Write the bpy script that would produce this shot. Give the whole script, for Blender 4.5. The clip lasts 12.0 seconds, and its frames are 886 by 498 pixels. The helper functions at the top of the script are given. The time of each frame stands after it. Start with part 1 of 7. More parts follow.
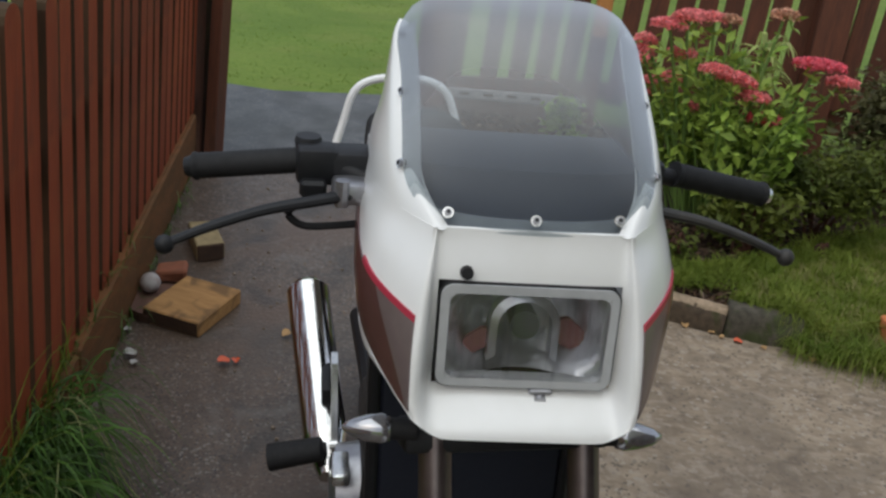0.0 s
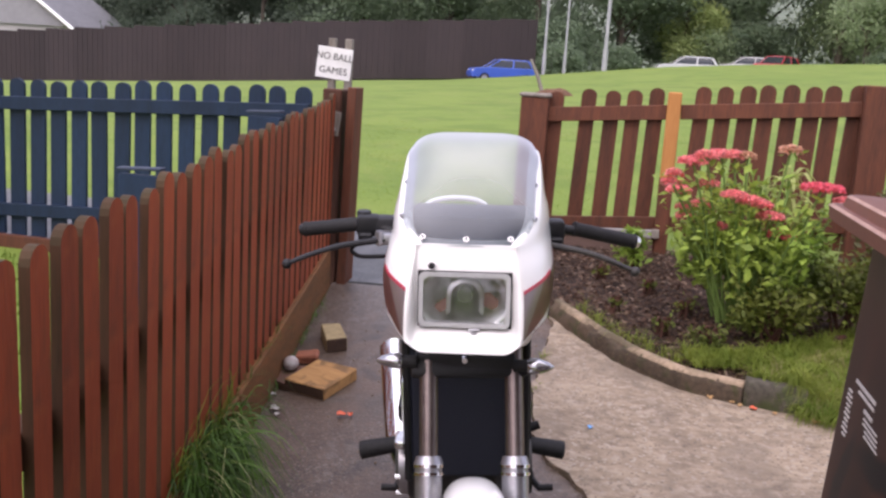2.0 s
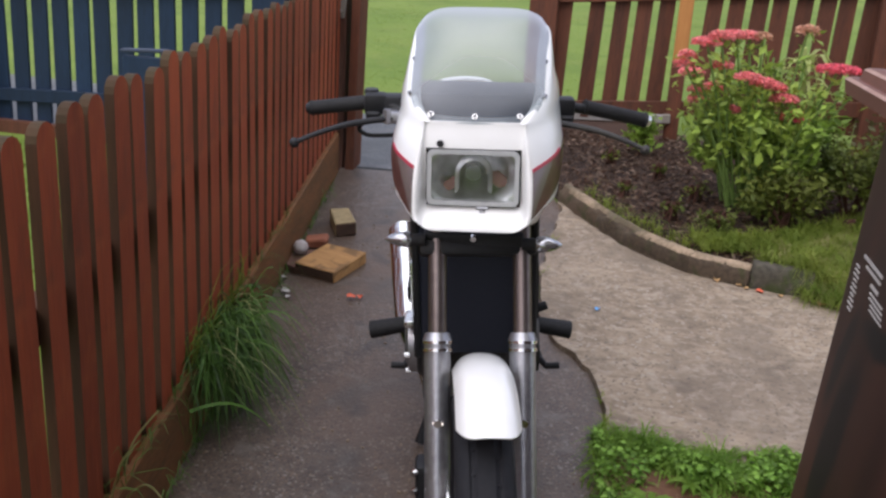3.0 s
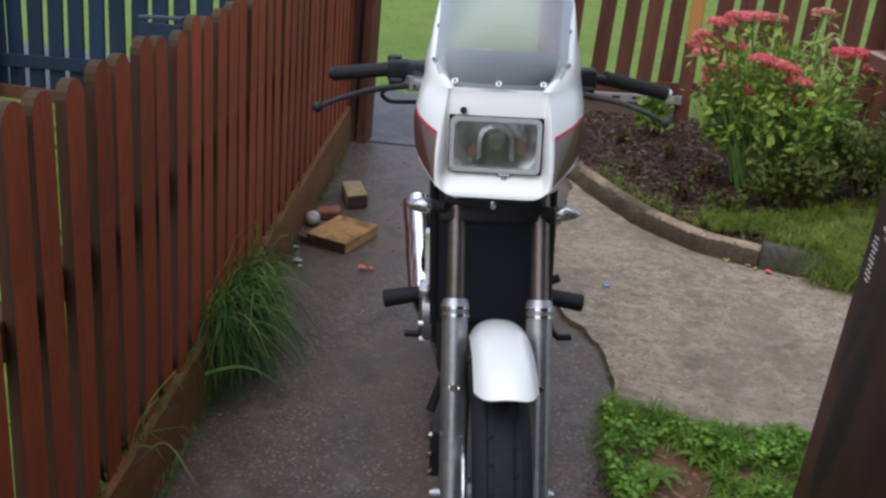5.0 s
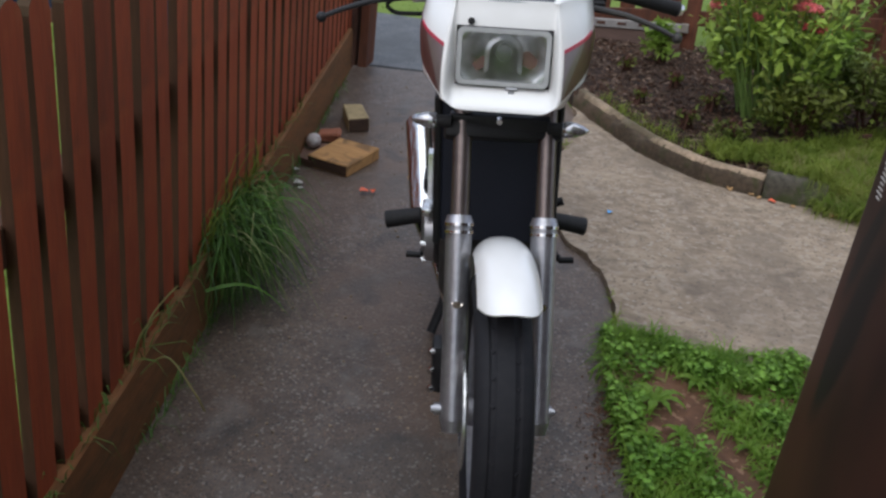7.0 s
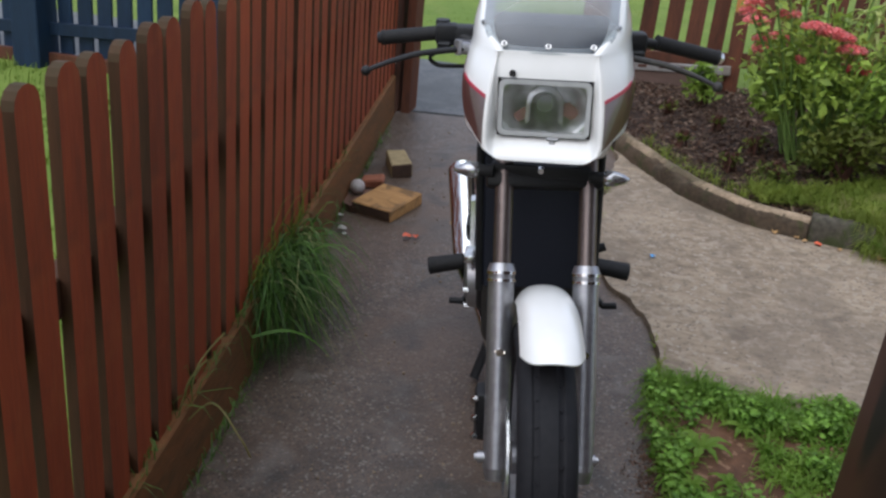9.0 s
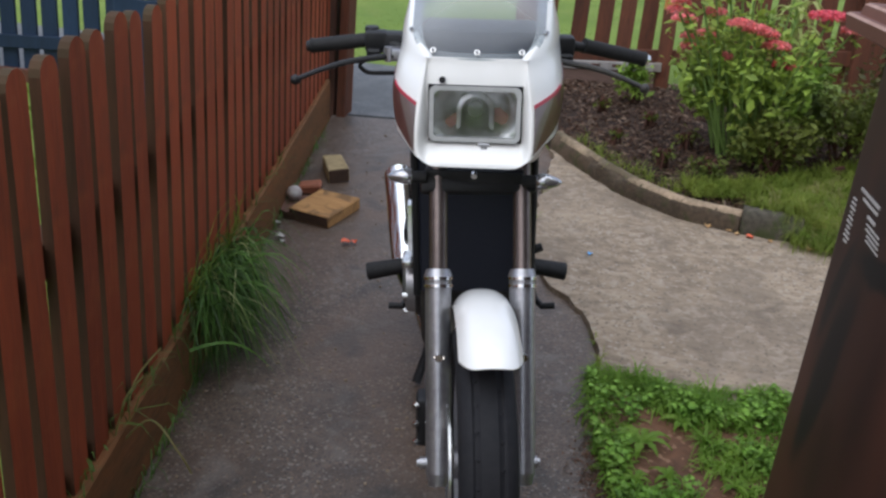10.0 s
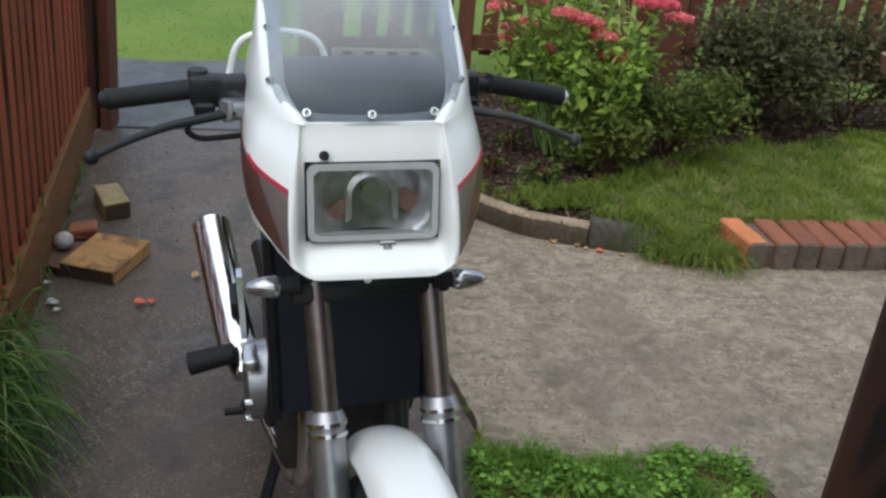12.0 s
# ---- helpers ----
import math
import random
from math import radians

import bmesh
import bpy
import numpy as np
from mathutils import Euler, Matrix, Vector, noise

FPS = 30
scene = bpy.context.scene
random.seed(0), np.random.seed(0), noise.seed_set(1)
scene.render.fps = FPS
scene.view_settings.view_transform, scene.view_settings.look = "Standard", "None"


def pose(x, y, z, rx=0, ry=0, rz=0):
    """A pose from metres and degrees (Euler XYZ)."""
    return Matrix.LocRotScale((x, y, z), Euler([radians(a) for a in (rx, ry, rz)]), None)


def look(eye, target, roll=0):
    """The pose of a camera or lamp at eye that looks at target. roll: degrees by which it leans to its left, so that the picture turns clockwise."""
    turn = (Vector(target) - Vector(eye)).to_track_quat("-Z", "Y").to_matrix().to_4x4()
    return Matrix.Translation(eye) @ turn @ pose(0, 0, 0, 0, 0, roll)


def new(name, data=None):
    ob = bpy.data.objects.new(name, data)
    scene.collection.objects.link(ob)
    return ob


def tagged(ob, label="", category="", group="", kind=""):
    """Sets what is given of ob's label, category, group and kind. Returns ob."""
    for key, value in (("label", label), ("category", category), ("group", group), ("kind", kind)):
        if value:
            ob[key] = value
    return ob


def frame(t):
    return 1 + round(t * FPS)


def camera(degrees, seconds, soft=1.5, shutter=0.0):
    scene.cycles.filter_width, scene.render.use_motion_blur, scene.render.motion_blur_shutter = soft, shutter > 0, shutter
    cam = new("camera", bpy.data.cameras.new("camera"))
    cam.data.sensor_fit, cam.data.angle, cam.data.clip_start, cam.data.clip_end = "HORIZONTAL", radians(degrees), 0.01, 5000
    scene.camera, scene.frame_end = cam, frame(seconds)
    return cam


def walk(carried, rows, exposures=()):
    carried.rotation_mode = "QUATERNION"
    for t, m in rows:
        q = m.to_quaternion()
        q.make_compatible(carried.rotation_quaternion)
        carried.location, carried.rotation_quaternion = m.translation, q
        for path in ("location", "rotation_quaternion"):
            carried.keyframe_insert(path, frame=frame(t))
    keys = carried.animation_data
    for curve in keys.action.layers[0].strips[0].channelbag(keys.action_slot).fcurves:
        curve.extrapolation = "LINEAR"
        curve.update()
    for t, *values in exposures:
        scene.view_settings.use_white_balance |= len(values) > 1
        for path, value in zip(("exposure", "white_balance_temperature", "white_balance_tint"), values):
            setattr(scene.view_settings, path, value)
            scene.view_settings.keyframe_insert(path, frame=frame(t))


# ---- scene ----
cam = camera(49.9, 12.0, soft=2.55)
PATH = [
    (0, (0.08, -0.092, 1.206), (-0.015, 1.789, 0.532), 7.3),
    (0.2, (0.165, -0.19, 1.194), (-0.08, 1.732, 0.699), 7.8),
    (0.5, (0.302, -0.377, 1.22), (-0.168, 1.51, 0.754), 4.2),
    (0.7, (0.352, -0.498, 1.245), (-0.078, 1.416, 0.856), 6.3),
    (1, (0.394, -0.701, 1.247), (-0.001, 1.236, 0.945), 4.8),
    (1.2, (0.422, -0.803, 1.247), (0.018, 1.123, 0.891), 3.2),
    (1.5, (0.449, -0.892, 1.251), (0.043, 1.035, 0.9), 3.5),
    (2, (0.473, -0.949, 1.253), (0.032, 0.966, 0.877), 3.6),
    (2.5, (0.472, -0.946, 1.26), (0.069, 0.957, 0.794), 4.3),
    (3, (0.475, -0.949, 1.231), (0.043, 0.909, 0.63), 3.5),
    (3.2, (0.473, -0.961, 1.226), (0.033, 0.884, 0.591), 3.1),
    (4.8, (0.454, -0.973, 1.205), (0.031, 0.861, 0.529), 4.5),
    (5, (0.45, -0.985, 1.206), (0.019, 0.861, 0.568), 4.8),
    (5.5, (0.442, -0.989, 1.221), (-0.018, 0.867, 0.633), 4.9),
    (6, (0.423, -0.979, 1.205), (-0.039, 0.858, 0.564), 6.1),
    (6.5, (0.422, -0.976, 1.191), (-0.055, 0.848, 0.523), 5.4),
    (7, (0.44, -0.98, 1.165), (0.036, 0.822, 0.398), 5.8),
    (7.2, (0.44, -1.0, 1.166), (0.036, 0.829, 0.467), 7.1),
    (8.8, (0.438, -0.987, 1.184), (-0.048, 0.825, 0.488), 4.8),
    (9, (0.442, -0.993, 1.187), (-0.063, 0.813, 0.491), 4.5),
    (9.5, (0.443, -0.993, 1.187), (-0.006, 0.83, 0.498), 4.4),
    (10, (0.454, -0.986, 1.202), (0.064, 0.851, 0.513), 3.9),
    (10.5, (0.453, -0.981, 1.199), (0.015, 0.863, 0.561), 2.8),
    (10.7, (0.44, -0.957, 1.204), (0.05, 0.894, 0.555), 2.9),
    (11, (0.408, -0.828, 1.191), (0.273, 1.054, 0.528), 6.2),
    (11.2, (0.431, -0.756, 1.212), (0.272, 1.141, 0.599), 5.8),
    (11.5, (0.38, -0.656, 1.242), (0.207, 1.235, 0.612), 8.2),
    (11.7, (0.306, -0.58, 1.219), (0.154, 1.299, 0.551), 6.4),
    (12, (0.159, -0.436, 1.224), (0.262, 1.427, 0.506), 4.7),
]
walk(cam, [(t, look(eye, target, roll)) for t, eye, target, roll in PATH],
     exposures=[(0, 0.09, 6400, 4), (0.5, 0.17, 6450, 8), (1.0, 0.49, 6400, 14), (1.2, 0.52, 6400, 16), (1.5, 0.94, 6450, 20), (2.0, 1.10, 6550, 24), (2.5, 1.10, 6450, 22), (3.0, 0.76, 6350, 14), (5.0, 0.51, 6000, 8), (7.0, 0.48, 6100, 8), (9.0, 0.58, 6100, 8), (10.5, 0.66, 6050, 8), (11.0, 0.72, 6000, 8), (11.5, 0.67, 6050, 6), (12.0, 0.50, 6050, 2)])

# ---- light ----
world = bpy.data.worlds.new("overcast_sky")
scene.world = world
world.use_nodes = True
wn, wl = world.node_tree.nodes, world.node_tree.links
sky = wn.new("ShaderNodeTexSky")
sky.sky_type, sky.sun_disc = "NISHITA", False
sky.sun_elevation, sky.sun_rotation = radians(38), radians(200)
sky.air_density, sky.dust_density, sky.ozone_density = 1.0, 4.0, 1.0
soft_sky = wn.new("ShaderNodeMix")
soft_sky.data_type = "RGBA"
soft_sky.inputs[0].default_value = 0.72
soft_sky.inputs[7].default_value = (5.2, 5.45, 6.5, 1)
wl.new(sky.outputs[0], soft_sky.inputs[6])
wl.new(soft_sky.outputs[2], wn["Background"].inputs[0])
wn["Background"].inputs[1].default_value = 0.12

sun = new("sun", bpy.data.lights.new("sun", "SUN"))
sun.data.energy, sun.data.angle, sun.data.color = 1.35, radians(75), (1.0, 0.985, 0.96)
sun.matrix_world = look((-0.2, -1.8, 9), (0, 1, 0))


# ---- materials ----
def mat(name, colour, other=None, rough=0.6, metal=0.0, grain=40.0, stain=3.0, bump=0.2, depth=0.002, spread=0.0, stretch=(1, 1, 1), coat=0.0, mid=0.0, low=0.72, high=1.28, spec=0.5):
    """A surface with fine grain and broad stains between two colours, bumped by the grain; spread varies it from piece to piece."""
    m = bpy.data.materials.new(name)
    m.use_nodes = True
    n, l = m.node_tree.nodes, m.node_tree.links
    b = n["Principled BSDF"]
    b.inputs["Roughness"].default_value, b.inputs["Metallic"].default_value = rough, metal
    b.inputs["Coat Weight"].default_value = coat
    b.inputs["Specular IOR Level"].default_value = spec if rough < 0.5 else 0.3
    b.inputs["Coat Roughness"].default_value = 0.08
    tc, mp = n.new("ShaderNodeTexCoord"), n.new("ShaderNodeMapping")
    l.new(tc.outputs["Object"], mp.inputs[0])
    mp.inputs["Scale"].default_value = stretch
    fine, broad = n.new("ShaderNodeTexNoise"), n.new("ShaderNodeTexNoise")
    fine.inputs["Scale"].default_value, broad.inputs["Scale"].default_value = grain, stain
    fine.inputs["Detail"].default_value, broad.inputs["Detail"].default_value = 6, 4
    info = n.new("ShaderNodeObjectInfo")
    off = n.new("ShaderNodeMath")
    off.operation, off.inputs[1].default_value = "MULTIPLY", 37.0
    l.new(info.outputs["Random"], off.inputs[0])
    for t in (fine, broad):
        t.noise_dimensions = "4D"
        l.new(mp.outputs[0], t.inputs["Vector"])
        l.new(off.outputs[0], t.inputs["W"])
    add = n.new("ShaderNodeMath")
    add.operation = "ADD"
    l.new(fine.outputs[0], add.inputs[0])
    l.new(broad.outputs[0], add.inputs[1])
    total = add.outputs[0]
    if mid:
        patch, more = n.new("ShaderNodeTexNoise"), n.new("ShaderNodeMath")
        patch.inputs["Scale"].default_value, patch.inputs["Detail"].default_value, patch.inputs["Distortion"].default_value = mid, 5, 0.6
        l.new(mp.outputs[0], patch.inputs["Vector"])
        more.operation, more.inputs[1].default_value, more.inputs[2].default_value = "MULTIPLY_ADD", 1.6, -0.8
        l.new(patch.outputs[0], more.inputs[0])
        both = n.new("ShaderNodeMath")
        l.new(total, both.inputs[0])
        l.new(more.outputs[0], both.inputs[1])
        total = both.outputs[0]
    ramp = n.new("ShaderNodeMapRange")
    ramp.inputs[1].default_value, ramp.inputs[2].default_value = low, high
    l.new(total, ramp.inputs[0])
    mix = n.new("ShaderNodeMix")
    mix.data_type = "RGBA"
    other = other or tuple(c * 0.7 for c in colour)
    mix.inputs[6].default_value, mix.inputs[7].default_value = (*colour, 1), (*other, 1)
    l.new(ramp.outputs[0], mix.inputs[0])
    out = mix.outputs[2]
    if spread:
        hsv, vary = n.new("ShaderNodeHueSaturation"), n.new("ShaderNodeMapRange")
        vary.inputs[3].default_value, vary.inputs[4].default_value = 1 - spread, 1 + spread
        l.new(info.outputs["Random"], vary.inputs[0])
        l.new(vary.outputs[0], hsv.inputs["Value"])
        l.new(out, hsv.inputs["Color"])
        out = hsv.outputs[0]
    l.new(out, b.inputs["Base Color"])
    if bump:
        bm_ = n.new("ShaderNodeBump")
        bm_.inputs["Strength"].default_value, bm_.inputs["Distance"].default_value = bump, depth
        l.new(fine.outputs[0], bm_.inputs["Height"])
        l.new(bm_.outputs[0], b.inputs["Normal"])
    return m


def plain(name, colour, rough=0.5, metal=0.0):
    m = bpy.data.materials.new(name)
    m.use_nodes = True
    b = m.node_tree.nodes["Principled BSDF"]
    b.inputs["Base Color"].default_value, b.inputs["Roughness"].default_value, b.inputs["Metallic"].default_value = (*colour, 1), rough, metal
    return m


def speckled(m, colours, scale, amount):
    """Adds stone chips or litter specks of other colours to a material made by mat()."""
    n, l = m.node_tree.nodes, m.node_tree.links
    b = n["Principled BSDF"]
    src = b.inputs["Base Color"].links[0].from_socket
    tc = n.new("ShaderNodeTexCoord")
    for k, c in enumerate(colours):
        v = n.new("ShaderNodeTexVoronoi")
        v.inputs["Scale"].default_value = scale * (1 + 0.37 * k)
        l.new(tc.outputs["Object"], v.inputs["Vector"])
        sep = n.new("ShaderNodeSeparateColor")
        l.new(v.outputs["Color"], sep.inputs[0])
        cmp_ = n.new("ShaderNodeMath")
        cmp_.operation, cmp_.inputs[1].default_value = "LESS_THAN", amount
        l.new(sep.outputs[k % 3], cmp_.inputs[0])
        mx = n.new("ShaderNodeMix")
        mx.data_type = "RGBA"
        mx.inputs[7].default_value = (*c, 1)
        l.new(cmp_.outputs[0], mx.inputs[0])
        l.new(src, mx.inputs[6])
        src = mx.outputs[2]
    l.new(src, b.inputs["Base Color"])
    return m


def stained(m, colour, scale, lo, hi, strength=1.0, detail=5):
    """Lays irregular dirt or moss patches over a material made by mat()."""
    n, l = m.node_tree.nodes, m.node_tree.links
    b = n["Principled BSDF"]
    src = b.inputs["Base Color"].links[0].from_socket
    tc, t, r, mx = n.new("ShaderNodeTexCoord"), n.new("ShaderNodeTexNoise"), n.new("ShaderNodeMapRange"), n.new("ShaderNodeMix")
    t.inputs["Scale"].default_value, t.inputs["Detail"].default_value, t.inputs["Distortion"].default_value = scale, detail, 0.8
    l.new(tc.outputs["Object"], t.inputs["Vector"])
    r.inputs[1].default_value, r.inputs[2].default_value, r.inputs[4].default_value = lo, hi, strength
    l.new(t.outputs[0], r.inputs[0])
    mx.data_type = "RGBA"
    mx.inputs[7].default_value = (*colour, 1)
    l.new(r.outputs[0], mx.inputs[0])
    l.new(src, mx.inputs[6])
    l.new(mx.outputs[2], b.inputs["Base Color"])
    return m


ASPHALT = speckled(mat("old_asphalt", (0.062, 0.045, 0.033), (0.120, 0.089, 0.067), rough=0.44, spec=0.5, grain=110, stain=1.7, bump=0.6, depth=0.005, mid=14, low=0.65, high=1.4), [(0.185, 0.16, 0.138), (0.034, 0.027, 0.023), (0.14, 0.09, 0.06)], 145, 0.10)
PAVEMENT = speckled(mat("pavement_tarmac", (0.085, 0.09, 0.096), (0.135, 0.138, 0.143), rough=0.6, grain=110, stain=1.6, bump=0.4, depth=0.004, mid=9), [(0.17, 0.165, 0.16)], 150, 0.06)
CONCRETE = speckled(mat("weathered_concrete", (0.325, 0.255, 0.182), (0.153, 0.114, 0.080), rough=0.8, grain=60, stain=2.4, bump=0.7, depth=0.006, mid=22, low=0.6, high=1.45, stretch=(0.75, 1.35, 1)), [(0.31, 0.26, 0.205), (0.14, 0.112, 0.087)], 95, 0.07)
EARTH = speckled(mat("bare_red_brown_earth", (0.15, 0.075, 0.042), (0.085, 0.045, 0.028), rough=0.95, grain=60, stain=9, bump=0.8, depth=0.008), [(0.22, 0.13, 0.08)], 90, 0.1)
stained(ASPHALT, (0.102, 0.064, 0.042), 1.3, 0.44, 0.66, 0.8)
stained(ASPHALT, (0.045, 0.042, 0.036), 2.6, 0.52, 0.68, 0.6)
stained(ASPHALT, (0.15, 0.13, 0.115), 7.0, 0.58, 0.70, 0.5)
stained(ASPHALT, (0.032, 0.028, 0.024), 4.5, 0.56, 0.70, 0.7)
stained(CONCRETE, (0.16, 0.125, 0.095), 1.7, 0.50, 0.70, 0.6)
stained(CONCRETE, (0.36, 0.30, 0.235), 22.0, 0.52, 0.64, 0.45)
stained(CONCRETE, (0.115, 0.09, 0.068), 8.0, 0.55, 0.68, 0.55)
stained(CONCRETE, (0.15, 0.118, 0.088), 3.6, 0.50, 0.66, 0.55)
stained(PAVEMENT, (0.06, 0.062, 0.06), 1.5, 0.5, 0.7, 0.6)
# kerb: shaded front and lit, worn top are put into two colours
KERB = mat("mossy_shaded_kerb", (0.098, 0.070, 0.047), (0.042, 0.033, 0.022), rough=0.9, grain=60, stain=4, bump=0.8, depth=0.006, spread=0.15)
KERB_TOP = mat("worn_lit_kerb_top", (0.42, 0.31, 0.21), (0.16, 0.12, 0.075), rough=0.85, grain=60, stain=9, bump=0.5, depth=0.004)
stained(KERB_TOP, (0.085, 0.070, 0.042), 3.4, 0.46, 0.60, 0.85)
GREY_STONE = mat("grey_kerb_stone", (0.105, 0.092, 0.070), (0.038, 0.034, 0.024), rough=0.9, grain=50, stain=8, bump=0.8, depth=0.006)
stained(GREY_STONE, (0.05, 0.062, 0.018), 12, 0.50, 0.62, 0.8)
stained(KERB, (0.045, 0.052, 0.016), 9, 0.52, 0.66, 0.7)
SOIL = speckled(mat("bark_mulch_soil", (0.06, 0.036, 0.024), (0.025, 0.016, 0.012), rough=0.95, grain=70, stain=9, bump=1.0, depth=0.02), [(0.16, 0.1, 0.065), (0.03, 0.02, 0.015)], 60, 0.2)
LAWN = mat("lawn_turf", (0.14, 0.18, 0.028), (0.20, 0.215, 0.042), rough=0.9, grain=90, stain=1.3, bump=0.8, depth=0.02)
FIELD = mat("mown_field_grass", (0.112, 0.178, 0.026), (0.168, 0.225, 0.040), rough=0.92, grain=30, stain=0.35, bump=0.35, depth=0.012)
stained(FIELD, (0.085, 0.14, 0.02), 0.9, 0.46, 0.62, 0.55)
stained(FIELD, (0.18, 0.205, 0.050), 2.3, 0.52, 0.66, 0.35)
BLADE = mat("grass_blades", (0.14, 0.205, 0.025), (0.25, 0.29, 0.05), rough=0.6, grain=12, stain=2.0, bump=0)
BLADE_BRIGHT = mat("vivid_grass_blades", (0.105, 0.215, 0.020), (0.23, 0.36, 0.050), rough=0.55, grain=12, stain=5.0, bump=0)
BLADE_DRY = mat("dry_grass_blades", (0.36, 0.31, 0.14), (0.24, 0.24, 0.08), rough=0.7, grain=12, stain=4.0, bump=0)
BLADE_DARK = mat("long_dark_grass", (0.036, 0.086, 0.014), (0.10, 0.165, 0.03), rough=0.5, grain=10, stain=6.0, bump=0)


def thin(m, amount=0.4):
    """Lets some light through a leaf or blade."""
    n, l = m.node_tree.nodes, m.node_tree.links
    b = n["Principled BSDF"]
    through_, mx = n.new("ShaderNodeBsdfTranslucent"), n.new("ShaderNodeMixShader")
    l.new(b.inputs["Base Color"].links[0].from_socket, through_.inputs[0])
    mx.inputs[0].default_value = amount
    l.new(b.outputs[0], mx.inputs[1])
    l.new(through_.outputs[0], mx.inputs[2])
    l.new(mx.outputs[0], n["Material Output"].inputs[0])
    return m


FIELD_BLADE = mat("field_grass_blades", (0.128, 0.205, 0.030), (0.19, 0.255, 0.046), rough=0.8, grain=12, stain=2.0, bump=0)
for m in (BLADE, BLADE_BRIGHT, BLADE_DRY, FIELD_BLADE):
    thin(m, 0.45)
RED_WOOD = mat("red_stained_fence_wood", (0.31, 0.060, 0.0185), (0.20, 0.040, 0.0135), rough=0.72, grain=26, stain=3.0, bump=0.5, depth=0.003, spread=0.22, stretch=(6, 6, 0.5))
# shade between the close-set pickets is put into this darker edge brown
RED_BACK = mat("shaded_edge_brown", (0.075, 0.031, 0.015), (0.038, 0.021, 0.010), rough=0.75, grain=26, stain=3.0, bump=0.5, depth=0.003, spread=0.2, stretch=(6, 6, 0.5))
GRAVEL_BOARD = mat("orange_brown_gravel_board", (0.205, 0.080, 0.026), (0.095, 0.050, 0.018), rough=0.75, grain=24, stain=3.5, bump=0.6, depth=0.004, stretch=(4, 0.5, 4))
BROWN_WOOD = mat("brown_stained_fence_wood", (0.135, 0.046, 0.023), (0.066, 0.027, 0.016), rough=0.68, grain=26, stain=4.0, bump=0.5, depth=0.003, spread=0.2, stretch=(6, 6, 0.6))
DARK_WOOD = mat("dark_weathered_post_wood", (0.09, 0.034, 0.02), (0.04, 0.02, 0.014), rough=0.75, grain=24, stain=4.0, bump=0.6, depth=0.004, stretch=(5, 5, 0.6))
NEW_WOOD = mat("unstained_yellow_post_wood", (0.50, 0.235, 0.07), (0.40, 0.17, 0.05), rough=0.65, grain=22, stain=3.0, bump=0.4, depth=0.002, stretch=(6, 6, 0.5))
BLUE_WOOD = mat("navy_painted_fence_wood", (0.0105, 0.029, 0.066), (0.006, 0.017, 0.039), rough=0.6, grain=30, stain=3.0, bump=0.4, depth=0.002, spread=0.2, stretch=(5, 5, 0.6))
GREY_WOOD = mat("grey_weathered_wood", (0.26, 0.235, 0.2), (0.15, 0.13, 0.11), rough=0.85, grain=26, stain=4.0, bump=0.6, depth=0.003, stretch=(5, 5, 0.6))
stained(RED_WOOD, (0.34, 0.095, 0.028), 9.0, 0.52, 0.70, 0.45)
stained(RED_WOOD, (0.10, 0.036, 0.016), 5.0, 0.56, 0.72, 0.6)
MOSS_TOP = mat("mossy_picket_tip", (0.075, 0.040, 0.022), (0.045, 0.035, 0.018), rough=0.9, grain=40, stain=9, bump=0.6, depth=0.003, spread=0.2)
BRICK_RED = mat("red_edging_brick", (0.28, 0.098, 0.050), (0.18, 0.070, 0.042), rough=0.85, grain=60, stain=9, bump=0.5, depth=0.003, spread=0.12)
BRICK_ORANGE = mat("orange_edging_brick", (0.62, 0.22, 0.09), (0.45, 0.15, 0.07), rough=0.85, grain=60, stain=9, bump=0.5, depth=0.003)
BRICK_GREY = mat("sooty_brick_face", (0.16, 0.12, 0.09), (0.09, 0.07, 0.055), rough=0.9, grain=55, stain=9, bump=0.6, depth=0.003, spread=0.12)
BIN_BROWN = mat("brown_bin_plastic", (0.060, 0.021, 0.0125), (0.026, 0.0105, 0.0070), spec=0.10, rough=0.5, stretch=(1, 1, 0.4), low=0.85, high=1.2, grain=5, stain=3.4, bump=0.08, depth=0.001)
# pale lid edges: wear, with an edge highlight put into the colour
BIN_EDGE = mat("worn_lit_lid_edge", (0.42, 0.27, 0.21), (0.27, 0.15, 0.11), rough=0.6, grain=60, stain=9, bump=0.1, depth=0.001)


